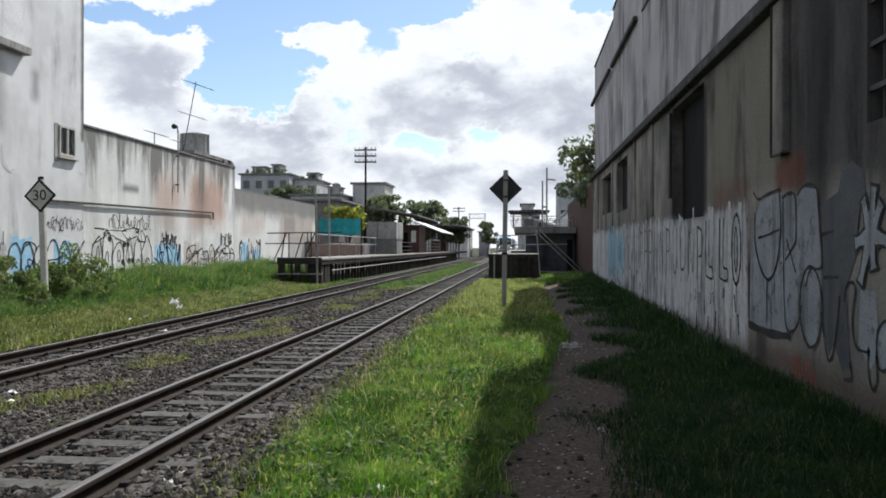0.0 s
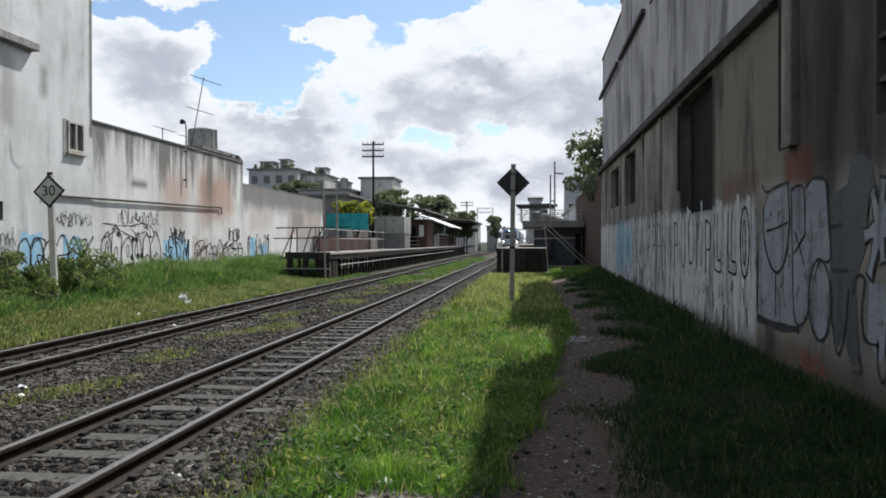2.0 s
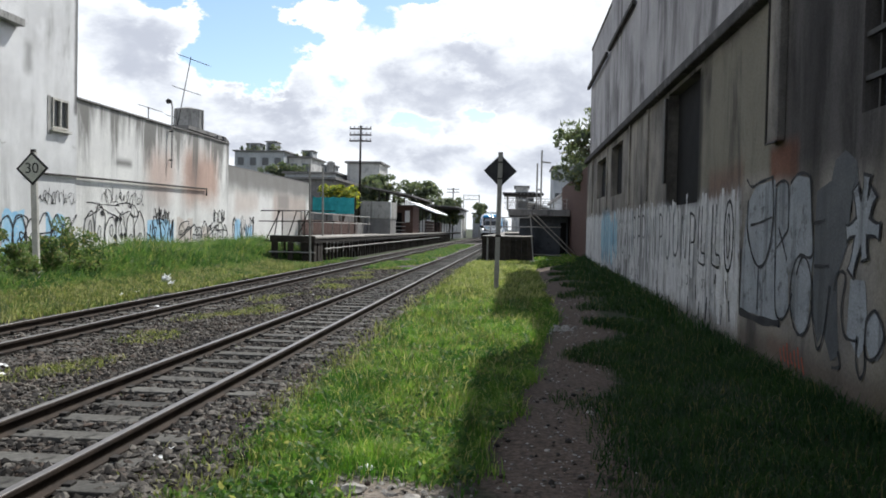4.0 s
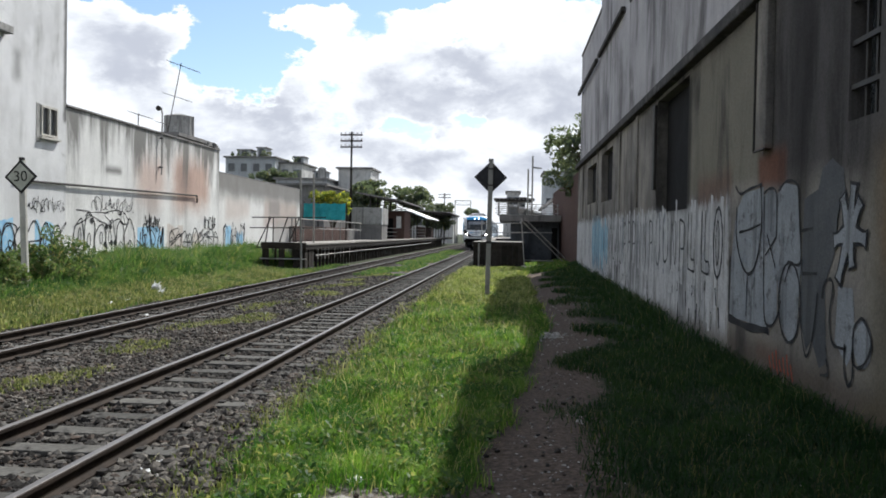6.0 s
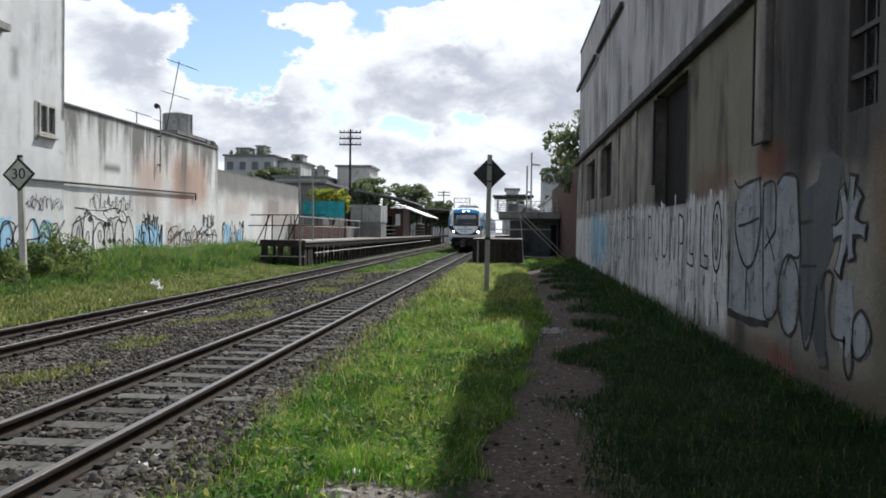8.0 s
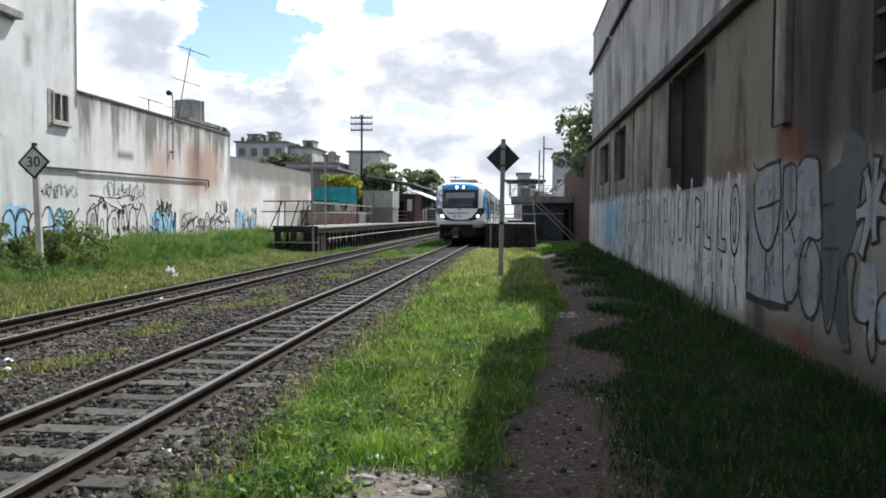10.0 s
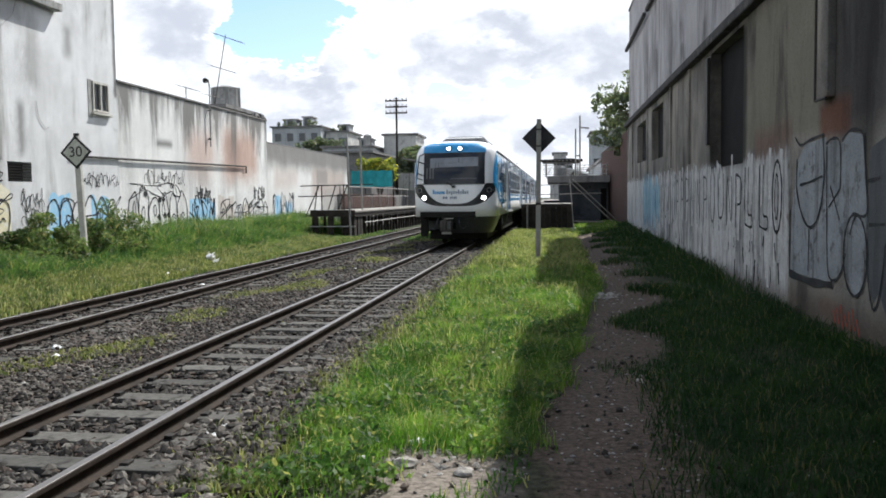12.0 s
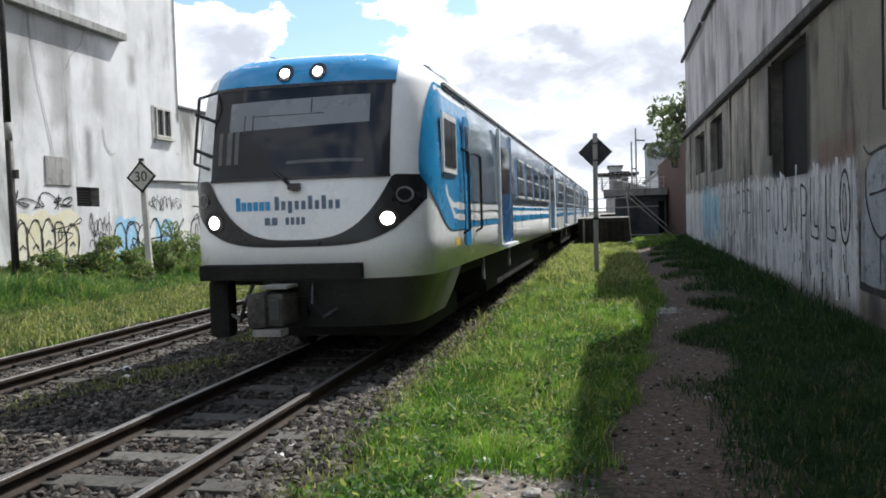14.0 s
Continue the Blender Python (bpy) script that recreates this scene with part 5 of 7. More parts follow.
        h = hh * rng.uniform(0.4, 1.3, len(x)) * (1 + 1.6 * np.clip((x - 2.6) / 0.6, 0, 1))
        blades("grass_shade", x, y, h, w * rng.uniform(0.7, 1.3, len(x)), SHADE_GRASS, "short grass with the wall's shade put into its colour", 22)
    # bank along the white wall
    for y0, y1, n, w, hh in ((9, 24, 70000, 0.022, 0.55), (24, 44, 60000, 0.03, 0.78)):
        x, y = rng.uniform(-14.4, -8.0, n), rng.uniform(y0, y1, n)
        right = -8.3 + 0.5 * (ripple(x, y) - 0.5) + rng.normal(0, 0.12, n)
        ok = (x < right) & (rng.uniform(0, 1, n) < np.clip((right - x) / 0.9, 0.18, 1))
        x, y = x[ok], y[ok]
        h = hh * rng.uniform(0.4, 1.3, len(x)) * (0.16 + 0.84 * np.clip((-10.4 - x) / 1.6, 0, 1)) * (0.7 + 0.6 * ripple(x, y * 0.7))
        blades("grass_bank", x, y, h, w * rng.uniform(0.7, 1.3, len(x)), WEED, "tall rank grass on the bank below the white wall", 23)
    x, y = rng.uniform(-11.2, -8.0, 46000), rng.uniform(8, 36, 46000)
    ok = x < -8.35 + 0.5 * (ripple(x * 2, y) - 0.5) + rng.normal(0, 0.15, len(x))
    x, y = x[ok], y[ok]
    blades("grass_dry_strip", x, y, rng.uniform(0.05, 0.20, len(x)), rng.uniform(0.012, 0.028, len(x)), DRY_GRASS, "short dry yellowish grass along the far track", 28)
    # tufts in the gravel, and sod between the far tracks
    x, y = rng.normal(-5.15, 0.42, 34000), 5.5 + 34 * rng.uniform(0, 1, 34000) ** 1.2
    ok = ripple(x * 1.7 + 1, y * 1.3) + rng.normal(0, 0.06, len(x)) > 0.66
    x, y = x[ok], y[ok]
    blades("grass_tufts", x, y, rng.uniform(0.03, 0.09, len(x)), rng.uniform(0.008, 0.02, len(x)), DRY_GRASS, "thin weeds growing in the gravel between tracks", 24)
    x, y = rng.uniform(-6.2, -4.2, 16000), rng.uniform(34, 90, 16000)
    ok = ripple(x, y * 0.5) > 0.35
    x, y = x[ok], y[ok]
    blades("grass_between_tracks", x, y, rng.uniform(0.05, 0.16, len(x)), rng.uniform(0.03, 0.06, len(x)), WEED, "low grass between the far tracks", 25)
    x, y = rng.uniform(0.8, 3.2, 7000), rng.uniform(38, 48, 7000)
    blades("grass_by_platform", x, y, rng.uniform(0.08, 0.25, len(x)), rng.uniform(0.02, 0.05, len(x)), GRASS, "sunlit grass patch at the platform foot", 26)
    x, y = rng.uniform(-2.2, -0.2, 3000), rng.uniform(4.3, 6.2, 3000)
    ok = ripple(x * 4, y * 4 + 1) > 0.72
    x, y = x[ok], y[ok]
    blades("grass_tufts", x, y, rng.uniform(0.03, 0.10, len(x)), rng.uniform(0.006, 0.012, len(x)), GRASS, "small weeds on the pale bare soil", 27)


build_grass()


def crown_part(name, V, F, material, parent):
    me = bpy.data.meshes.new(name)
    me.from_pydata(V.tolist(), [], F.tolist())
    me.materials.append(material)
    o = new(name, me)
    o.parent = parent
    return o


def tree(x, y, h, r, seed, label, leaf=HAZY_LEAF, n=5000, size=0.22, trunk=0.16, crown_from=0.4):
    rnd = random.Random(seed)
    t = thing("tree", label, "tree", (x, y, -0.1))
    bm = bmesh.new()
    pts = [Vector((0, 0, 0))]
    for k in range(4):
        pts.append(Vector((rnd.uniform(-0.12, 0.12) * (k + 1), rnd.uniform(-0.1, 0.1), h * 0.62 * (k + 1) / 4)))
    for k in range(4):
        add_rod(bm, pts[k], pts[k + 1], trunk * (1 - 0.18 * k), trunk * (1 - 0.18 * (k + 1)), 8)
    part("trunk", bm, BARK, t)
    cs, rs = [], []
    for k in range(48):
        a, z = rnd.uniform(0, 6.28), h * rnd.uniform(crown_from, 0.93)
        rad = r * rnd.uniform(0.1, 0.95) * (1.1 - 0.55 * abs(z / h - 0.62) * 2)
        c = Vector((math.cos(a) * rad, math.sin(a) * rad, z))
        if k % 4 == 0:
            bm = bmesh.new()
            st = pts[2].lerp(pts[4], rnd.random())
            mid = st.lerp(c, 0.5) + Vector((0, 0, 0.12 * r))
            add_rod(bm, st, mid, trunk * 0.42, trunk * 0.25, 6)
            add_rod(bm, mid, c, trunk * 0.25, trunk * 0.08, 6)
            part("limb", bm, BARK, t)
        cs.append(c)
        rs.append(r * rnd.uniform(0.12, 0.34))
    crown_part("crown", *leaf_cloud(cs, rs, n, size, seed), leaf, t)
    return t


tree(-14.2, 85, 7.4, 2.6, 31, "dark broadleaf tree behind the station", n=3800, size=0.24)
tree(-17.5, 92, 6.6, 2.2, 37, "small dark tree behind the station", n=2600, size=0.24)
tree(-12.6, 112, 8.3, 3.2, 32, "rounded dark green tree beyond the platform", n=4200, size=0.28)
tree(-9.8, 125, 6.4, 2.4, 36, "low dark tree beyond the platform", n=2400, size=0.28)
tree(-5.9, 150, 6.9, 1.7, 33, "far small tree beside the line", n=1800, size=0.28)
tree(-12.9, 61, 4.9, 1.7, 34, "yellow-green leafy shrub tree above the teal sheet", YELLOW_LEAF, 4200, 0.14, 0.08, 0.62)
tree(4.5, 44.5, 8.6, 2.5, 35, "tree with drooping leaves beyond the tall building", n=3000, size=0.17, crown_from=0.5)
tree(-28.0, 98, 9.6, 2.4, 38, "pale green tree before the flats", n=2600, size=0.26)


def bush(x, y, w, h, seed, n, label):
    rnd = random.Random(seed)
    b = thing("bush", label, "bush", (x, y, float(rise(np.array(x), np.array(y)))))
    cs, rs = [], []
    for k in range(34):
        a, q = rnd.uniform(0, 6.283), rnd.uniform(0.0, 1.0) ** 0.6
        c = (math.cos(a) * q * w * 1.9, math.sin(a) * q * w * 1.5, h * rnd.uniform(0.12, 1.15) * (1 - 0.55 * q * q))
        cs.append(c)
        rs.append(rnd.uniform(0.12, 0.30) * h)
        if k % 2 == 0:
            bm = bmesh.new()
            add_rod(bm, (c[0] * 0.4, c[1] * 0.4, -0.03), (c[0], c[1], c[2] * 1.15), 0.012, 0.004, 5)
            part("stem", bm, BARK, b)
    crown_part("leaves", *leaf_cloud(cs, rs, int(n * 3.2), 0.046, seed), BUSH_LEAF, b)


bush(-12.6, 18.6, 0.75, 0.95, 41, 2600, "low leafy bush at the foot of the white wall")
bush(-12.9, 20.6, 0.8, 1.05, 42, 2600, "leafy bush beside the speed sign")
bush(-12.2, 22.0, 0.6, 1.25, 43, 1800, "upright weed bush behind the speed sign")
bush(-13.2, 16.9, 0.7, 0.8, 44, 2000, "low bush beside the dark pole")
bush(-13.2, 23.8, 0.7, 0.75, 45, 1800, "low weeds against the graffiti wall")
bush(-13.6, 27.5, 0.6, 0.6, 46, 1300, "low weeds against the stained wall")


# ---- platforms ----
def platform_left():
    p = thing("platform", "raised station platform on dark timber posts with scaffold rails", "platform", (-8.85, 37, 0), "platforms")
    p.rotation_euler = (0, 0, radians(TURN))
    for j in range(24):
        y0 = j * 4.0
        box_part("deck_board", (-2.05, 0.03, y0, y0 + 3.985, 1.12, 1.19), DECK, p)
    box_part("edge_beam", (-0.10, -0.003, -0.02, 96, 0.92, 1.118), DARK_WOOD, p)
    box_part("end_beam", (-2.05, -0.003, -0.12, -0.023, 0.95, 1.24), DARK_WOOD, p)
    post = None
    rnd = random.Random(5)
    for j in range(96):
        for x in (-0.14, -1.9) if j % 2 == 0 else (-0.14,):
            y = 0.05 + j * 0.8
            if post is None:
                bm = bmesh.new()
                add_box(bm, -0.05, 0.05, -0.05, 0.05, -0.15, 1.118)
                post = part("post", bm, DARK_WOOD, p)
                post.matrix_basis = pose(x, y, 0)
            else:
                share(post, "post", x, y + rnd.uniform(-0.1, 0.1), 0)
    for y in (0.0, 0.7, 1.2):
        box_part("board", (-0.115, -0.05, y, y + 0.45, 0.0, 0.918), DARK_WOOD, p)
    for x0, x1 in ((-2.0, -1.7), (-1.25, -1.0), (-0.6, -0.1)):
        box_part("board", (x0, x1, -0.05, 0.0, 0.0, 0.945), DARK_WOOD, p)
    rod_part("lower_rail", ((-0.04, 2.0, 0.62), (-0.04, 60, 0.66)), 0.028, PIPE, p, "pale scaffold tube")
    rod_part("upper_rail", ((-0.04, 3.0, 0.86), (-0.04, 40, 0.88)), 0.02, DARK_PIPE, p, "dark scaffold tube")
    rod_part("cross_rail", ((-2.1, -0.06, 0.5), (0.0, -0.06, 0.5)), 0.03, PIPE, p)


def platform_right():
    p = thing("platform", "raised station platform boarded dark below with a pale deck", "platform", (-1.66, 43.5, 0), "platforms")
    p.rotation_euler = (0, 0, radians(TURN))
    for j in range(20):
        box_part("deck_board", (0, 2.62, j * 5.0, j * 5.0 + 4.985, 1.27, 1.37), DECK, p)
    for j in range(9):
        box_part("front_board", (0.01 + j * 0.29, 0.29 + j * 0.29, -0.02, 0.04, 0.0, 1.267), DARK_WOOD, p)
    box_part("front_beam", (-0.02, 2.64, -0.06, -0.023, 1.18, 1.36), DARK_WOOD, p)
    for j in range(12):
        box_part("side_board", (0.0, 0.05, 0.05 + j * 4, 4.03 + j * 4, 0.0, 1.267), DARK_WOOD, p)
        box_part("side_board", (2.56, 2.62, 0.05 + j * 4, 4.03 + j * 4, 0.0, 1.267), DARK_WOOD, p)
    box_part("marker_post", (0.26, 0.34, -0.55, -0.47, -0.05, 1.30), POST_GREY, p, "slim grey post")


platform_left()
platform_right()


def scaffold(name, label, rods, r, material=PIPE):
    s = thing(name, label, "scaffold")
    for a, b in rods:
        rod_part("tube", (a, b), r, material, s, seg=6)
    return s


scaffold("scaffold", "tubular rail frame with sloping braces at the platform end",
         [((-12.6, 41, 2.40), (-8.9, 41.2, 2.45)), ((-12.7, 41, 1.88), (-8.9, 41.2, 1.92)), ((-12.6, 40.6, 0.1), (-11.6, 41, 2.45)), ((-12.0, 40.9, 0.1), (-11.7, 41, 2.45)),
          ((-11.5, 41, 0.1), (-11.5, 41, 2.45)), ((-10.7, 41.1, 1.2), (-10.2, 41.1, 2.45)), ((-11.2, 41.1, 1.2), (-10.8, 41.1, 2.45)), ((-10.4, 41.1, 1.2), (-10.4, 41.1, 2.45)),
          ((-12.3, 40.8, 0.9), (-10.8, 41, 1.0))], 0.03, DARK_PIPE)
scaffold("scaffold", "rusty tubular handrail along the platform back",
         [((-10.85, 41.3, 1.9), (-10.75, 62, 1.9)), ((-10.85, 41.3, 2.4), (-10.75, 62, 2.4))] + [((-10.82, 42 + 2.5 * k, 1.2), (-10.82, 42 + 2.5 * k, 2.45)) for k in range(9)], 0.03)
scaffold("scaffold", "two tall upright scaffold poles at the platform corner", [((-9.0, 36.7, 0.0), (-9.1, 36.7, 4.45)), ((-9.45, 41, 1.2), (-9.5, 41, 4.6))], 0.05, POST_GREY)
scaffold("scaffold", "pale tubular frame with braces before the platform shed",
         [((0.98, 43.2, 0.15), (0.78, 43.4, 2.6)), ((0.7, 46, 1.88), (2.5, 46, 1.9)), ((0.8, 44, 2.5), (3.05, 44.6, 0.35)), ((0.95, 44.2, 2.62), (3.2, 44.8, 0.5)), ((0.9, 44.2, 0.45), (2.5, 44.2, 0.42)),
          ((-1.2, 46, 1.85), (0.9, 46, 1.88)), ((0.8, 44, 2.45), (0.85, 50, 2.5)), ((-1.3, 45.5, 1.37), (-1.3, 45.5, 2.5)), ((-0.9, 47, 1.37), (-0.9, 47, 2.5)), ((-1.4, 46, 2.35), (0.8, 46.5, 2.4))], 0.03)
scaffold("scaffold", "tall thin mast poles with a bracket beside the shed", [((1.56, 52, 1.3), (1.56, 52, 6.6)), ((1.3, 52, 1.3), (1.3, 52, 5.8)), ((1.56, 52, 5.9), (2.1, 52, 5.85)), ((1.3, 52, 4.2), (1.56, 52, 4.2))], 0.05, POST_GREY)


def shed():
    s = thing("platform_shed", "low dark shed with a heavy flat concrete roof on the platform", "shed", (0.3, 51, 0.2))
    box_part("wall", (0.0, 1.05, 0.0, 7, 0, 2.35), SHED_PAINT, s)
    box_part("wall", (1.053, 2.9, 0.25, 7, -0.05, 2.35), SHED_PAINT, s, "dark bluish grey rendered wall")
    # Near-black panel added to look like an unlit doorway.
    box_part("dark_door_panel", (2.45, 2.8, 0.2, 0.245, 0, 2.0), VOID, s)
    bm = bmesh.new()
    add_box(bm, -0.7, 2.95, -0.7, 7.5, 2.353, 2.75, 0.03)
    part("roof", bm, DARK_CONCRETE, s, "thick flat roof slab")
    box_part("bench_board", (-0.9, -0.003, -0.2, 0.0, 1.2, 1.3), DARK_WOOD, s)


def gantry_roof():
    s = thing("gantry_roof", "thin slatted roof on an open tubular frame above the platform shed", "roof frame", (-0.6, 53, 2.95))
    box_part("roof_slab", (-0.15, 2.3, 0, 5, 1.0, 1.07), DARK_CONCRETE, s, "thin dark roof sheet")
    box_part("roof_edge", (-0.2, 2.35, -0.08, -0.003, 0.93, 1.09), DARK_PIPE, s)
    for j in range(10):
        box_part("slat", (-0.12 + 0.245 * j, -0.02 + 0.245 * j, -0.3, -0.085, 1.0, 1.03), PIPE, s)
    for x in (0.1, 0.75, 1.35, 2.2, 3.0, 3.8):
        for y in (0.1, 4.9):
            rod_part("upright", ((x, y, -0.003), (x, y, 0.99 if x < 2.4 else 0.8)), 0.03, PIPE, s, seg=6)
    for z in (0.18, 0.45, 0.72):
        rod_part("rail", ((-0.1, 0.1, z), (3.9, 0.1, z)), 0.024, PIPE, s, seg=6)
        rod_part("rail", ((-0.1, 4.9, z), (3.9, 4.9, z)), 0.024, PIPE, s, seg=6)
    for k in range(5):
        rod_part("brace", ((0.1 + 0.5 * k, 0.1, 0.02), (0.5 + 0.5 * k, 0.1, 0.72)), 0.018, PIPE, s, seg=5)
    box_part("panel", (0.75, 1.35, 1.2, 1.25, 0.05, 0.6), FAR_GREY, s)


def plank(x, y, length, turn):
    bm = bmesh.new()
    add_box(bm, -length / 2, length / 2, -0.1, 0.1, 0, 0.04, 0.006)
    o = solo("plank", bm, POST_PALE, "pale weathered plank lying by the platform foot", "plank", "planks by the platform")
    o.matrix_basis = pose(x, y, float(rise(np.array(x), np.array(y))) + 0.03, 0, 0, turn)


plank(1.7, 42.6, 1.8, 8)
plank(1.5, 41.9, 1.3, -12)
plank(2.2, 43.2, 1.2, 20)


def platform_hut():
    h = thing("platform_hut", "small red-brown brick hut under the platform shelter", "hut", (-11.6, 79, 1.0))
    box_part("wall", (0, 2.0, 0, 5, -1.0, 2.75), BRICK, h)
    box_part("roof", (-0.15, 2.2, -0.2, 5.2, 2.753, 2.85), DARK_CONCRETE, h)
    box_part("notice_board", (1.25, 1.7, -0.04, -0.003, 1.2, 2.3), WHITE_SHEET, h, "white notice board")
    box_part("door", (0.3, 0.95, -0.03, -0.003, 0.19, 2.1), VOID, h, "dark door")


platform_hut()


shed()
gantry_roof()


def low_brick_wall():
    w = thing("brick_wall", "low red brick wall along the platform back", "wall", (-11.4, 44, 1.0))
    box_part("core", (-0.1, 0.1, 0, 20, -1.1, 1.0), DARK_CONCRETE, w)
    first, rnd = None, random.Random(6)
    n = 0
    for row in range(9):
        for k in range(30):
            y = k * 0.52 + (0.26 if row % 2 else 0)
            if first is None:
                bm = bmesh.new()
                add_box(bm, 0.102, 0.14, 0, 0.49, 0, 0.10)
                first = part("brick", bm, BRICK, w)
            else:
                share(first, "brick", rnd.uniform(-0.006, 0.006), y, row * 0.115)
    return w


low_brick_wall()


def teal_sheet():
    t = thing("teal_sheet", "teal tarpaulin fence hung between posts behind the platform", "tarpaulin", (-13.9, 57, 1.0))
    V, F = [], []
    nx, nz = 60, 10
    for i in range(nx + 1):
        for j in range(nz + 1):
            u = i / nx
            V.append((2.9 * u, 0.07 * math.sin(26 * u + 0.8 * j * 0.1) + 0.05 * math.sin(9 * u), 1.55 + 1.15 * j / nz - 0.05 * math.sin(math.pi * ((u * 4) % 1)) * (j / nz)))
    for i in range(nx):
        for j in range(nz):
            a = i * (nz + 1) + j
            F.append((a, a + nz + 1, a + nz + 2, a + 1))
    me = bpy.data.meshes.new("sheet")
    me.from_pydata(V, [], F)
    me.materials.append(TEAL)
    o = new("sheet", me)
    o.parent = t
    for x in (0.0, 1.0, 2.0, 2.95):
        rod_part("post", ((x, 0.12, -1.0), (x, 0.12, 2.8)), 0.04, DARK_PIPE, t, seg=6)


teal_sheet()


def kiosk():
    k = thing("kiosk", "pale grey box kiosk over a dark base on the platform", "kiosk", (-11.9, 64, 1.0))
    box_part("base", (0.0, 2.4, 0, 3, -1.0, 1.35), DARK_CONCRETE, k)
    box_part("body", (-0.05, 2.45, -0.05, 3.05, 1.353, 2.65), CONCRETE, k, "pale grey panel body", 0.02)
    box_part("edge_strip", (2.38, 2.46, -0.09, -0.053, 1.36, 2.65), WHITE_SHEET, k)


kiosk()


def shelter(x, y, w, l, z, slope, roof_mat, label, posts=5):
    s = thing("platform_shelter", label, "shelter", (x, y, 1.0), "platform shelters")
    bm = bmesh.new()
    a = [(0, 0, z - 1), (w, 0, z - 1 - slope), (w, l, z - 1 - slope), (0, l, z - 1)]
    vs = [bm.verts.new(p) for p in a] + [bm.verts.new((p[0], p[1], p[2] + 0.12)) for p in a]
    for f in ((0, 1, 2, 3), (7, 6, 5, 4), (0, 4, 5, 1), (1, 5, 6, 2), (2, 6, 7, 3), (3, 7, 4, 0)):
        bm.faces.new([vs[i] for i in f])
    part("roof", bm, roof_mat, s)
    for j in range(posts):
        yy = 0.4 + j * (l - 0.8) / max(posts - 1, 1)
        rod_part("post", ((w * 0.3, yy, -1.0), (w * 0.3, yy, z - 1 - slope * 0.3)), 0.06, DARK_PIPE, s, seg=6)
        rod_part("arm", ((w * 0.3, yy, z - 1.9), (w * 0.9, yy, z - 1.02 - slope * 0.9)), 0.04, DARK_PIPE, s, seg=6)
    box_part("back_wall", (-0.1, 0.05, 0.2, l, -1.0, min(z - 1.1, 1.6)), BRICK, s)
    for k in range(3):
        rod_part("rail", ((w * 0.55, 0.0, 0.45 + 0.35 * k), (w * 0.55, l, 0.45 + 0.35 * k)), 0.03, PIPE, s, seg=5)
    return s


shelter(-12.5, 69, 4.0, 17, 5.0, 0.7, DARK_CONCRETE, "old platform shelter with a sloping dark roof")
shelter(-12.2, 88, 3.8, 17, 4.7, 1.4, WHITE_SHEET, "platform shelter with a bright white sloping roof", 5)
shelter(-11.4, 107, 4.2, 24, 4.6, 0.2, DARK_CONCRETE, "long flat dark platform canopy", 6)
shelter(0.6, 66, 3.0, 24, 4.0, 0.9, WHITE_SHEET, "white sloping roof over the far platform", 5)


# ---- far buildings ----
def block(x0, x1, y0, y1, h, label, wall_mat, rows=0, cols=0, side=False):
    b = thing("house", label, "house", ((x0 + x1) / 2, y0, 0))
    w = (x1 - x0) / 2
    box_part("wall", (-w, w, 0, y1 - y0, -0.2, h), wall_mat, b)
    box_part("roof", (-w - 0.25, w + 0.25, -0.25, y1 - y0 + 0.2, h + 0.003, h + 0.2), DARK_CONCRETE, b)
    for r in range(rows):
        for c in range(cols):
            xx = -w + (c + 0.5) * 2 * w / cols
            z = h - 1.9 - 2.8 * r
            if z > 0.5:
                f = box_part("window", (xx - 0.5, xx + 0.5, -0.05, -0.004, z, z + 1.2), FAR_GREY, b)
                box_part("pane", (xx - 0.42, xx + 0.42, -0.07, -0.053, z + 0.08, z + 1.12), PANE, f)
    return b


block(-37.5, -30.8, 110, 122, 11.4, "row of grey flats with small windows", FAR_GREY, 3, 4)
block(-30.7, -27.6, 112, 120, 10.8, "narrow pale block beside the flats", FAR_WALL, 3, 2)
block(-18.6, -15.0, 92, 98, 8.7, "small pale rooftop house with an overhanging slab roof", FAR_WALL, 0, 0)
block(-24.5, -19.0, 88, 96, 7.2, "low grey house behind the wall", FAR_GREY, 1, 2)
block(-30.0, -15.3, 70, 80, 5.6, "long low grey building behind the platform", DARK_CONCRETE, 0, 0)
block(-22.0, -18.3, 45.5, 51, 6.9, "flat-roofed house hidden behind the stained wall", FAR_WALL, 0, 0)
block(-22.0, -16.4, 33, 45.2, 5.2, "low flat-roofed annexe behind the stained wall", FAR_WALL, 0, 0)
block(5.2, 7.9, 118, 128, 10.5, "grey block of flats beyond the brick wall", FAR_GREY, 3, 2)
block(7.95, 11.0, 119, 128, 12.0, "taller grey block of flats beyond the brick wall", FAR_WALL, 3, 2)
block(0.0, 1.9, 130, 138, 8.3, "small pale far building", FAR_WALL, 2, 2)
block(1.95, 2.8, 131, 138, 7.4, "narrow pale far annexe", FAR_WALL, 1, 1)
block(3.7, 9.0, 62, 92, 4.4, "low house along the brick wall", FAR_GREY, 0, 0)
block(-24, -9.5, 150, 165, 5.0, "low far houses at the end of the platform", FAR_WALL, 1, 6)
block(-8.0, -6.2, 160, 170, 4.6, "grey far cabin beside the line", FAR_GREY, 1, 1)
block(-0.6, 5.0, 150, 170, 5.2, "low far house beside the line", FAR_WALL, 1, 3)


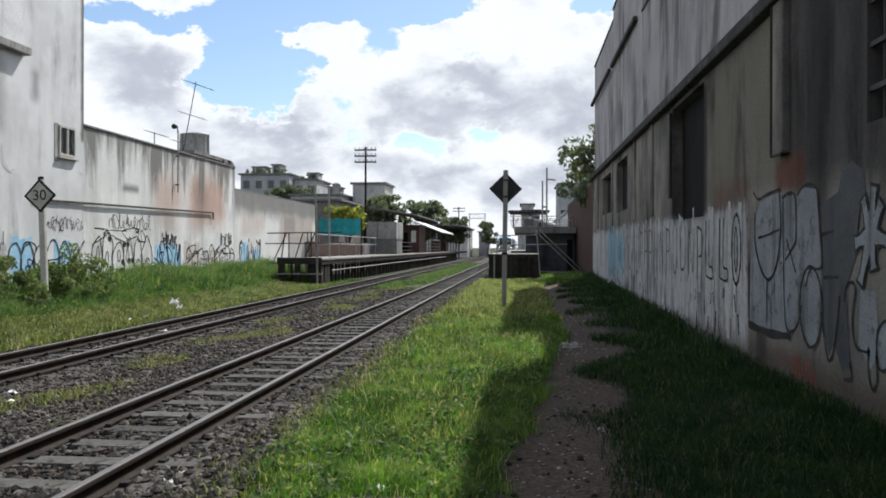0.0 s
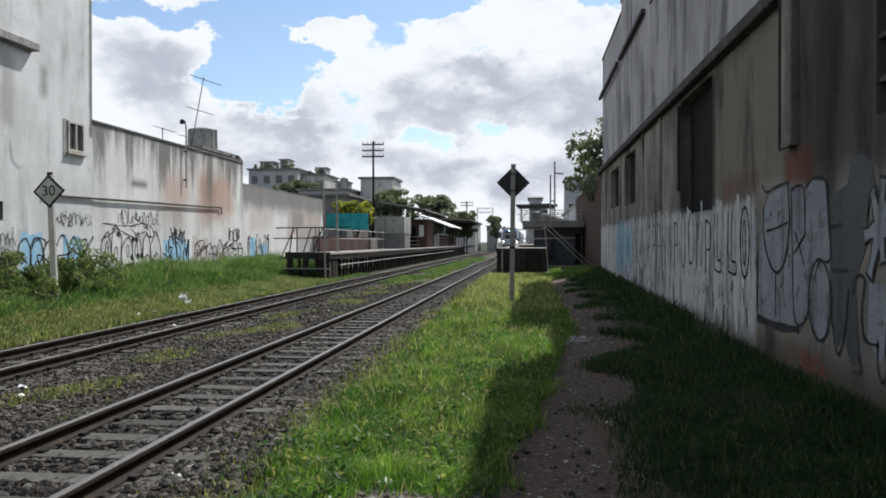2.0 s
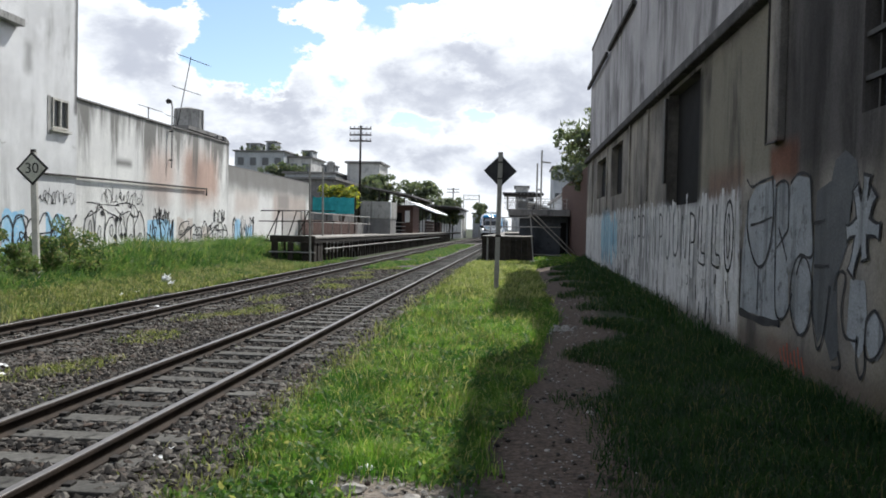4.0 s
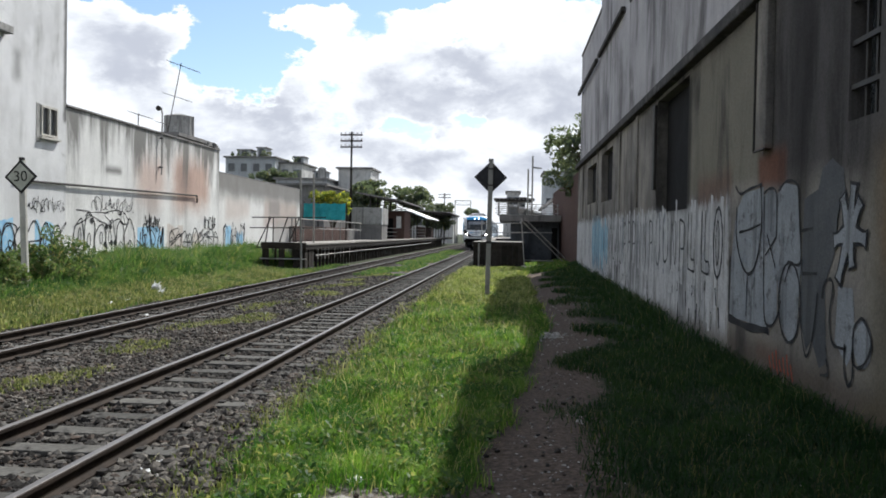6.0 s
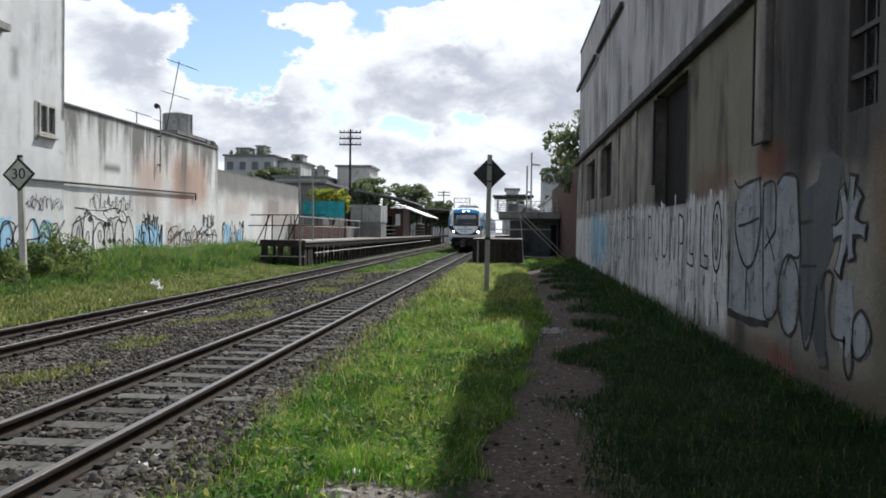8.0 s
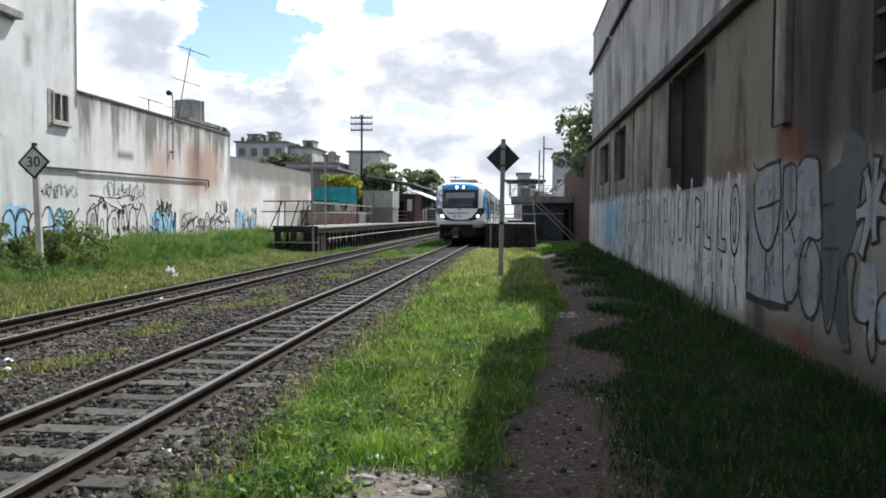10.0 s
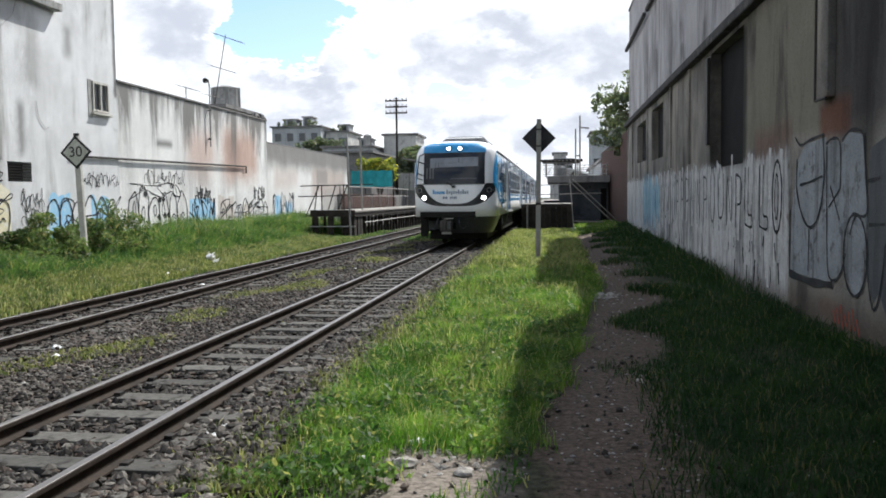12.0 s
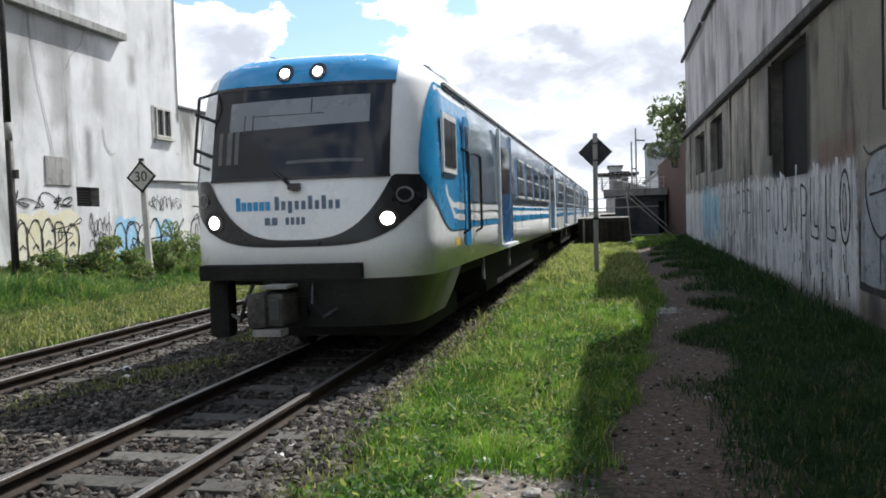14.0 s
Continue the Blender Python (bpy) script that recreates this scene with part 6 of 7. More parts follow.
def roof_plant(x, y, z, seed):
    rnd = random.Random(seed)
    p = thing("roof_plant", "straggling plant growing on a far flat roof", "plant", (x, y, z), "roof plants")
    cs = [(rnd.uniform(-0.8, 0.8), rnd.uniform(-0.4, 0.4), rnd.uniform(0.1, 0.8) ** 1.3) for _ in range(9)]
    for c in cs[::2]:
        rod_part("stem", ((c[0] * 0.5, c[1] * 0.5, -0.02), c), 0.025, BARK, p, seg=5)
    crown_part("leaves", *leaf_cloud(cs, [rnd.uniform(0.12, 0.30) for _ in cs], 260, 0.12, seed), HAZY_LEAF, p)


for x, y, z, seed in ((-36.4, 111, 11.6, 1), (-34.6, 110.8, 11.6, 2), (-32.2, 111, 11.6, 3), (-29.3, 113, 11.0, 4), (-23.0, 89, 7.4, 5), (-26.5, 71, 5.8, 6), (-21.5, 71, 5.8, 7)):
    roof_plant(x, y, z, seed)


def roof_cabin(x, y, z, w, h):
    c = thing("roof_cabin", "small grey stair cabin on a far flat roof", "cabin", (x, y, z), "roof cabins")
    box_part("wall", (-w, w, 0, 2.5, 0, h), FAR_GREY, c)
    box_part("roof", (-w - 0.15, w + 0.15, -0.15, 2.6, h + 0.003, h + 0.12), DARK_CONCRETE, c)
    box_part("door", (-0.35, 0.35, -0.04, -0.003, 0.02, min(1.9, h - 0.1)), PANE, c)


for x, y, z, w, h in ((-35.6, 112, 11.6, 0.9, 1.0), (-33.2, 112, 11.6, 0.6, 1.3), (-28.6, 114, 11.0, 0.7, 0.9), (-20.3, 90, 7.4, 0.6, 0.8)):
    roof_cabin(x, y, z, w, h)


def water_tank(x, y, z, r, h, label):
    t = thing("water_tank", label, "water tank", (x, y, z))
    bm = bmesh.new()
    add_rod(bm, (0, 0, 0), (0, 0, h), r, r * 0.97, 16)
    part("tank", bm, CONCRETE, t)
    bm = bmesh.new()
    add_rod(bm, (0, 0, h), (0, 0, h + 0.14), r * 0.9, r * 0.35, 16)
    part("lid", bm, CONCRETE, t)
    for k in range(3):
        a = 2.1 * k
        box_part("rib", (r * 0.98 * math.cos(a) - 0.04, r * 0.98 * math.cos(a) + 0.04, r * 0.98 * math.sin(a) - 0.04, r * 0.98 * math.sin(a) + 0.04, 0.0, h), DARK_CONCRETE, t)


water_tank(-19.55, 49.0, 7.1, 0.88, 1.35, "weathered grey concrete water tank on a roof")
water_tank(-19.9, 89.5, 7.4, 0.42, 1.15, "small grey rooftop water tank")


def antenna(x, y, z, top, lean, arms, label):
    a = thing("antenna", label, "antenna", (x, y, z), "rooftop antennas")
    rod_part("mast", ((0, 0, 0), (lean, 0, top - z)), 0.025, DARK_PIPE, a, seg=6)
    for f, w, tilt in arms:
        c = Vector((lean * f, 0, (top - z) * f))
        rod_part("boom", (c + Vector((-w * 0.4, 0, tilt * 0.4)), c + Vector((w * 0.6, 0, -tilt * 0.6))), 0.02, DARK_PIPE, a, seg=5)
        for k in range(6):
            q = c + Vector((w * (-0.4 + 0.2 * k), 0, tilt * (0.4 - 0.2 * k)))
            rod_part("element", (q + Vector((0, -0.35, 0)), q + Vector((0, 0.35, 0))), 0.012, DARK_PIPE, a, seg=4)


antenna(-19.1, 46.2, 7.1, 11.05, 0.75, ((0.97, 1.7, 0.6), (0.53, 1.45, 0.45)), "tall leaning rooftop television antenna")
antenna(-18.0, 40.0, 5.4, 7.35, 0.0, ((0.98, 1.0, 0.3),), "small rooftop television antenna")
antenna(-17.2, 41.0, 5.4, 7.1, 0.0, ((0.95, 0.7, 0.2),), "small rooftop television antenna")


def wall_lamp():
    l = thing("street_lamp", "slim lamp on a pipe fixed to the stained wall", "lamp", (LX + 0.1, 34.3, 4.0))
    rod_part("pole", ((0, 0, 0), (0, 0, 2.55), (0, -0.06, 2.68), (0, -0.18, 2.74)), 0.03, PIPE, l)
    bm = bmesh.new()
    add_rod(bm, (0, -0.14, 2.75), (0, -0.42, 2.72), 0.06, 0.11, 10)
    part("lamp_head", bm, DARK_PIPE, l, "dark lamp head")
    for z in (0.3, 1.5):
        box_part("clamp", (-0.11, 0.03, -0.04, 0.04, z, z + 0.05), DARK_PIPE, l)


wall_lamp()
# Made-up dark lumps for an unclear dark shape at the wall end.
bm = bmesh.new()
for k in range(9):
    add_rod(bm, (LX - 0.15 + 0.04 * (k % 3), 40.1 + 0.18 * k, 5.8), (LX - 0.2 + 0.1 * (k % 2), 40.2 + 0.18 * k, 5.95 + 0.05 * (k % 3)), 0.12, 0.05, 6)
solo("dark_lumps", bm, BLACK, "dark lumps of unclear kind along the wall end", "debris")

bm = bmesh.new()
for x in (-9.2, -6.4):
    add_rod(bm, (x, 150, 0), (x, 150, 7.8), 0.08, 0.08, 6)
for z in (6.9, 7.7):
    add_rod(bm, (-9.2, 150, z), (-6.4, 150, z), 0.06, 0.06, 6)
for k in range(6):
    add_rod(bm, (-9.2 + 0.47 * k, 150, 6.9), (-8.73 + 0.47 * k, 150, 7.7), 0.03, 0.03, 5)
solo("signal_gantry", bm, PIPE, "pale lattice signal gantry over the far line", "gantry")


# ---- litter and loose stones ----
def litter():
    rnd = random.Random(12)
    for x, y, s in ((-1.0, 5.85, 0.10), (-4.05 + 1.5, 6.15, 0.09), (-2.55, 5.9, 0.10), (-4.9, 14.0, 0.08), (-7.2, 16.5, 0.10), (-5.0, 17.4, 0.07), (-8.9, 19.3, 0.20), (-9.0, 18.7, 0.16),
                    (-5.6, 8.8, 0.09), (-5.9, 9.3, 0.10), (-10.8, 17.2, 0.14), (-1.9, 5.2, 0.08), (-4.95, 20.5, 0.07), (-1.3, 5.4, 0.08), (-3.2, 9.0, 0.05)):
        bm = bmesh.new()
        s *= 0.55
        bmesh.ops.create_icosphere(bm, subdivisions=2, radius=s)
        for v in bm.verts:
            v.co *= 1 + rnd.uniform(-0.35, 0.25)
            v.co.z *= 0.55
        o = solo("crumpled_paper", bm, PAPER, "crumpled white scrap of litter lying by the track", "litter", "litter")
        o.matrix_basis = pose(x, y, float(rise(np.array(x), np.array(y))) + s * 0.3, 0, 0, rnd.uniform(0, 360))
    for x, y, s in ((0.75, 14.9, 0.16), (0.5, 14.5, 0.12), (0.95, 15.2, 0.13), (0.62, 15.3, 0.10), (-2.0, 11.1, 0.12), (-2.45, 8.8, 0.10), (-1.0, 5.35, 0.13), (-0.6, 5.2, 0.11), (0.75, 8.0, 0.06), (0.3, 6.6, 0.04), (2.2, 12.0, 0.05)):
        bm = bmesh.new()
        s *= 0.6
        bmesh.ops.create_icosphere(bm, subdivisions=2, radius=s)
        for v in bm.verts:
            v.co *= 1 + rnd.uniform(-0.2, 0.2)
            v.co.z *= 0.5
        o = solo("stone", bm, PALE_STONE, "pale lump of broken rubble on the ground", "stone", "rubble")
        o.matrix_basis = pose(x, y, float(rise(np.array(x), np.array(y))) + s * 0.2, 0, 0, rnd.uniform(0, 360))


litter()


def plastic_bag(x, y, lift, s, seed):
    rnd = random.Random(seed)
    b = thing("plastic_bag", "torn white plastic bag caught in the bank grass", "litter", (x, y, float(rise(np.array(x), np.array(y))) + lift), "litter")
    bm = bmesh.new()
    bmesh.ops.create_icosphere(bm, subdivisions=3, radius=s)
    for v in bm.verts:
        a = math.atan2(v.co.y, v.co.x)
        v.co *= 1 + 0.22 * math.sin(5 * a + 9 * v.co.z / s) + rnd.uniform(-0.12, 0.12)
        v.co.z = v.co.z * 0.7 + 0.5 * s
    part("bag", bm, PAPER, b, "crumpled white plastic")
    for k in (-1, 1):
        bm = bmesh.new()
        for i in range(5):
            add_rod(bm, (k * s * (0.3 + 0.1 * i), 0.02 * i, s * (1.0 + 0.16 * i)), (k * s * (0.4 + 0.1 * i), 0.02 * i + 0.02, s * (1.16 + 0.16 * i)), s * (0.20 - 0.03 * i), s * (0.17 - 0.03 * i), 6)
        part("handle", bm, PAPER, b)


plastic_bag(-9.55, 22.5, 0.08, 0.115, 1)
plastic_bag(-9.15, 21.9, 0.03, 0.08, 2)


def grit(name, label, spots, material, seed):
    """Small broken bits scattered on the ground: x, y, spread x, spread y, count, size."""
    rng = np.random.default_rng(seed)
    base = np.array([(1, 0, 0), (-1, 0, 0), (0, 1, 0), (0, -1, 0), (0, 0, 0.8), (0, 0, -0.6)], float)
    tri = np.array([(0, 2, 4), (2, 1, 4), (1, 3, 4), (3, 0, 4), (2, 0, 5), (1, 2, 5), (3, 1, 5), (0, 3, 5)])
    Vs, Fs, k = [], [], 0
    for x0, y0, sx, sy, n, size in spots:
        for i in range(n):
            x, y = rng.normal(x0, sx), rng.normal(y0, sy)
            p = base * size * rng.uniform(0.4, 1.5) * (1 + rng.uniform(-0.35, 0.35, (6, 1)))
            a = rng.uniform(0, 6.28)
            c, s = math.cos(a), math.sin(a)
            Vs.append(np.stack([p[:, 0] * c - p[:, 1] * s + x, p[:, 0] * s + p[:, 1] * c + y, p[:, 2] * 0.7 + float(rise(x, y)) + 0.25 * size], -1))
            Fs.append(tri + k)
            k += 6
    cloud_mesh(name, np.concatenate(Vs), np.concatenate(Fs), material, label, "rubble")


grit("rubble_heap", "small sunlit heap of pale broken rubble beside the path", ((0.62, 15.0, 0.22, 0.32, 170, 0.04), (0.35, 14.6, 0.12, 0.15, 40, 0.035), (-0.8, 5.5, 0.35, 0.22, 120, 0.02)), PALE_STONE, 51)
grit("path_grit", "pale and dark grit trodden into the dirt path", ((0.35, 6.2, 0.30, 0.9, 130, 0.013), (0.5, 9.0, 0.3, 1.6, 90, 0.013), (0.9, 13.0, 0.35, 2.2, 70, 0.018), (1.3, 20.0, 0.35, 4.0, 60, 0.025), (1.9, 7.5, 0.6, 1.6, 36, 0.012)), PALE_STONE, 52)
grit("ballast_chips", "pale stone chips lying on the dark ballast", ((-2.45, 7.0, 0.25, 1.6, 110, 0.022), (-2.4, 12.0, 0.22, 3.0, 90, 0.024), (-4.9, 10.0, 0.45, 3.0, 120, 0.02), (-4.9, 20.0, 0.5, 5.0, 110, 0.026), (-7.0, 16.0, 0.7, 5.0, 90, 0.022)), PALE_STONE, 53)


# ---- train ----
NOSE = 1.0          # length over which the front rounds into the sides
POWER = 3.4
SECTION = ((0.55, 1.16, 0.30), (0.80, 1.28, 0.14), (1.085, 1.385, 0.03), (1.10, 1.40, 0.02), (1.5, 1.41, 0.0), (2.2, 1.41, 0.02), (2.6, 1.40, 0.10), (2.95, 1.385, 0.19), (3.22, 1.365, 0.27), (3.36, 1.31, 0.33), (3.48, 1.22, 0.42), (3.57, 1.08, 0.56), (3.62, 0.86, 0.75), (3.65, 0.45, 1.0))


def section(z):
    for (z0, w0, y0), (z1, w1, y1) in zip(SECTION, SECTION[1:]):
        if z <= z1 or z1 == SECTION[-1][0]:
            t = min(max((z - z0) / (z1 - z0), 0), 1)
            return w0 + (w1 - w0) * t, y0 + (y1 - y0) * t
    return SECTION[-1][1:]


def front_y(x, z):
    w, y0 = section(z)
    u = min(abs(x / w), 0.9999)
    return y0 + NOSE * (1 - (1 - u ** POWER) ** (1 / POWER))


def shell(z_list, length, both_ends=False):
    """Car body: rounded front, straight sides, as rings stacked in z."""
    bm = bmesh.new()
    rings = []
    for z in z_list:
        w, y0 = section(z)
        ring = [bm.verts.new((-w, length, z))]
        n = 24
        for i in range(n + 1):
            a = -math.pi / 2 + math.pi * i / n
            s, c = math.sin(a), max(math.cos(a), 0)
            x = w * math.copysign(abs(s) ** (2 / POWER), s)
            ring.append(bm.verts.new((x, y0 + NOSE * (1 - c ** (2 / POWER)), z)))
        ring.append(bm.verts.new((w, length, z)))
        rings.append(ring)
    for a, b in zip(rings, rings[1:]):
        for i in range(len(a)):
            j = (i + 1) % len(a)
            bm.faces.new((a[i], a[j], b[j], b[i]))
    bm.faces.new(rings[-1])
    bm.faces.new(rings[0][::-1])
    return bm


def front_patch(lo, hi, x0, x1, nx=28, nz=8, lift=0.010):
    """A panel lying on the curved front between the heights lo(x) and hi(x)."""
    bm = bmesh.new()
    g = [[bm.verts.new((x, front_y(x, z) - lift, z)) for z in (lo(x) + (hi(x) - lo(x)) * j / nz for j in range(nz + 1))] for x in (x0 + (x1 - x0) * i / nx for i in range(nx + 1))]
    for a, b in zip(g, g[1:]):
        for j in range(nz):
            bm.faces.new((a[j], b[j], b[j + 1], a[j + 1]))
    return bm


def disc(bm, x, z, r, lift, seg=18):
    y = front_y(x, z) - lift
    slope = (front_y(x + 0.03, z) - front_y(x - 0.03, z)) / 0.06
    rise_z = (front_y(x, z + 0.03) - front_y(x, z - 0.03)) / 0.06
    a = [bm.verts.new((x + r * math.cos(t), y + slope * r * math.cos(t) + rise_z * r * math.sin(t), z + r * math.sin(t))) for t in (6.2832 * i / seg for i in range(seg))]
    b = [bm.verts.new((v.co.x, v.co.y + 0.05, v.co.z)) for v in a]
    bm.faces.new(a)
    for i in range(seg):
        bm.faces.new((a[i], a[(i + 1) % seg], b[(i + 1) % seg], b[i]))


def side_panel(name, x, y0, y1, z0, z1, thick, material, parent, label="", bevel=0.0):
    return box_part(name, (min(x, x + thick), max(x, x + thick), y0, y1, z0, z1), material, parent, label, bevel)


def side_strip(name, s, y0, y1, z0, z1, lift, material, parent, label=""):
    """A thin sheet on the body side, following its curve."""
    bm = bmesh.new()
    zs = [z0 + (z1 - z0) * j / 6 for j in range(7)]
    for l in (lift, lift - 0.006):
        cols = [[bm.verts.new((s * (section(z)[0] + l), y, z)) for z in zs] for y in (y0, y1)]
        for j in range(6):
            bm.faces.new((cols[0][j], cols[1][j], cols[1][j + 1], cols[0][j + 1]))
    return part(name, bm, material, parent, label, True)


def car_sides(car, length, lead):
    """Colour bands, doors and windows on both sides."""
    for s in (-1, 1):
        x = s * 1.405
        start = 2.95 if lead else 0.15
        side_strip("blue_band", s, start, length - 0.05, 1.92, 3.27, 0.012, T_STEEL, car, "blue-grey glossy window band")
        side_panel("stripe", x, 1.75 if lead else 0.15, length - 0.05, 1.80, 1.86, s * 0.010, T_BLUE, car)
        side_panel("stripe", x, 1.35 if lead else 0.15, length - 0.05, 1.58, 1.70, s * 0.010, T_BLUE, car)
        doors = (5.85, 17.6) if lead else (4.6, 13.6)
        for d in doors:
            o = side_panel("door", x, d, d + 1.5, 1.24, 3.12, s * 0.045, T_DOOR, car, "open dark blue sliding door")
            side_panel("door_pane", x + s * 0.046, d + 0.2, d + 1.3, 2.1, 2.9, s * 0.008, T_GLASS, o)
            side_panel("door_frame", x, d - 0.10, d - 0.005, 1.20, 3.18, s * 0.06, T_WHITE, car)
            side_panel("door_frame", x, d + 1.505, d + 1.60, 1.20, 3.18, s * 0.06, T_STEEL, car)
            side_panel("step", x, d - 0.05, d + 1.55, 1.16, 1.215, s * 0.16, T_WHITE, car, "pale door step")
        wins = (8.6, 10.5, 12.4, 14.3, 16.0) if lead else (1.0, 2.6, 6.9, 8.7, 10.5, 12.2, 15.8, 17.4)
        for y in wins:
            f = side_panel("window", x + s * 0.008, y, y + 1.25, 2.05, 2.85, s * 0.022, T_STEEL, car, "bare metal window frame")
            for a, b in ((0.07, 0.58), (0.67, 1.18)):
                side_panel("window_pane", x + s * 0.031, y + a, y + b, 2.11, 2.79, s * 0.006, T_GLASS, f)
                side_panel("window_ledge", x + s * 0.031, y + a - 0.02, y + b + 0.02, 2.05, 2.10, s * 0.02, T_WHITE, f, "pale ledge")
                side_panel("window_ledge", x + s * 0.031, y + a - 0.02, y + b + 0.02, 2.80, 2.85, s * 0.02, T_WHITE, f, "pale ledge")
                side_panel("window_rail", x + s * 0.038, y + a, y + b, 2.44, 2.48, s * 0.012, T_WHITE, f)
        side_panel("gutter", x * 0.955, 1.4 if lead else 0.1, length, 3.29, 3.33, s * 0.05, T_ROOF, car)
        if lead:
            bm = bmesh.new()
            cols = []
            for i in range(25):
                y = 0.34 + (2.94 - 0.34) * (i / 24) ** 1.3
                u = min((y - 0.34) / 1.25, 1.0)
                lo, hi = 2.2 - 0.64 * math.sin(u * math.pi / 2) ** 0.8, 2.25 + 1.03 * math.sin(min(u * 1.9, 1.0) * math.pi / 2) ** 0.7
                col = []
                for j in range(9):
                    z = lo + (hi - lo) * j / 8
                    w, y0 = section(z)
                    q = min(max(1 - (y - y0) / NOSE, 0.0), 1.0)
                    col.append(bm.verts.new((s * (w * (1 - q ** POWER) ** (1 / POWER) + 0.009), y, z)))
                cols.append(col)
            for p, q in zip(cols, cols[1:]):
                for j in range(8):
                    bm.faces.new((p[j], q[j], q[j + 1], p[j + 1]))
            part("cab_panel", bm, T_BLUE, car, "bright blue cab side", True)
            for k, (z, w) in enumerate(((1.86, 0.05), (1.72, 0.045))):
                bm = bmesh.new()
                pts = [(1.15 + 0.22 * k, z + 0.22), (1.4 + 0.2 * k, z + 0.04), (1.9, z), (3.2, z - 0.02), (5.7, z - 0.02)]
                ribbon(bm, pts, w * 1.6, lambda yy, zz, l: (s * (1.42 + 0.002 * k), yy, zz), 0)
                part("swoosh", bm, T_WHITE, car, "white curved stripe")
            w = side_panel("cab_window", x + s * 0.011, 0.95, 1.78, 2.24, 2.93, s * 0.03, T_WHITE, car, "white framed cab side window")
            side_panel("cab_pane", x + s * 0.042, 1.02, 1.37, 2.31, 2.86, s * 0.006, T_GLASS, w)
            side_panel("cab_pane", x + s * 0.042, 1.41, 1.71, 2.31, 2.86, s * 0.006, T_GLASS, w)
            d = side_panel("crew_door", x + s * 0.011, 2.38, 2.78, 1.34, 3.02, s * 0.02, T_BLUE, car, "narrow blue crew door")
            side_panel("crew_pane", x + s * 0.032, 2.46, 2.70, 2.3, 2.9, s * 0.006, T_GLASS, d)
            for y in (2.28, 3.3):
                rod_part("grab_rail", [(s * 1.415, y, 1.5), (s * 1.50, y, 1.55), (s * 1.50, y, 2.55), (s * 1.415, y, 2.6)], 0.018, DARK_PIPE, car, "dark upright grab rail", 6)
            side_panel("data_plate", x, 1.75, 2.05, 1.36, 1.46, s * 0.006, T_YELLOW, car, "small yellow plate")


def underframe(car, y0, length):
    for y in (y0 + 2.6, length - 3.0):
        box_part("bogie", (-1.0, 1.0, y - 1.3, y + 1.3, 0.30, 0.62), T_UNDER, car, "", 0.04)
        for dy in (-0.9, 0.9):
            for s in (-0.535, 0.535):
                bm = bmesh.new()
                add_rod(bm, (s - 0.05, y + dy, 0.56), (s + 0.05, y + dy, 0.56), 0.41, 0.41, 20)
                part("wheel", bm, T_UNDER, car)
    box_part("tank_box", (-1.2, 1.2, y0 + 5.6, length - 6.2, 0.42, 1.0), T_UNDER, car, "", 0.04)
    box_part("sole_bar", (-1.3, 1.3, y0 + 1.2, length - 0.1, 0.95, 1.09), T_UNDER, car)
    for k in range(2):
        box_part("step_hanger", (1.28, 1.32, y0 + 4.6 + 3.4 * k, y0 + 4.66 + 3.4 * k, 0.72, 1.08), T_ROOF, car)


def arched_roof(car, y0, y1, slope):
    """White roof rising behind the brow to a flat dark top, with a sloped grilled front."""
    prof = [(-1.27, 3.40), (-1.05, 3.68), (-0.62, 3.97), (0.62, 3.97), (1.05, 3.68), (1.27, 3.40)]
    bm = bmesh.new()
    rings = [[bm.verts.new((x, y0 + slope * max(z - 3.5, 0) / 0.47 if k == 0 else y1, z)) for x, z in prof] for k in range(2)]
    for i in range(5):
        bm.faces.new((rings[0][i], rings[0][i + 1], rings[1][i + 1], rings[1][i]))
    bm.faces.new(rings[1])
    bm.faces.new(rings[0])
    part("roof", bm, T_WHITE, car, "white arched roof")
    box_part("roof_walk", (-0.64, 0.64, y0 + slope + 0.05, y1 - 0.1, 3.973, 4.0), T_ROOF, car, "dark grey roof top", 0.008)
    if slope > 0.5:
        for k in range(6):
            z = 3.58 + 0.062 * k
            w = 1.0 - 0.85 * (z - 3.58)
            box_part("grille_bar", (-w, w, y0 + slope * (z - 3.5) / 0.47 - 0.02, y0 + slope * (z - 3.5) / 0.47 + 0.03, z, z + 0.04), T_ROOF, car)


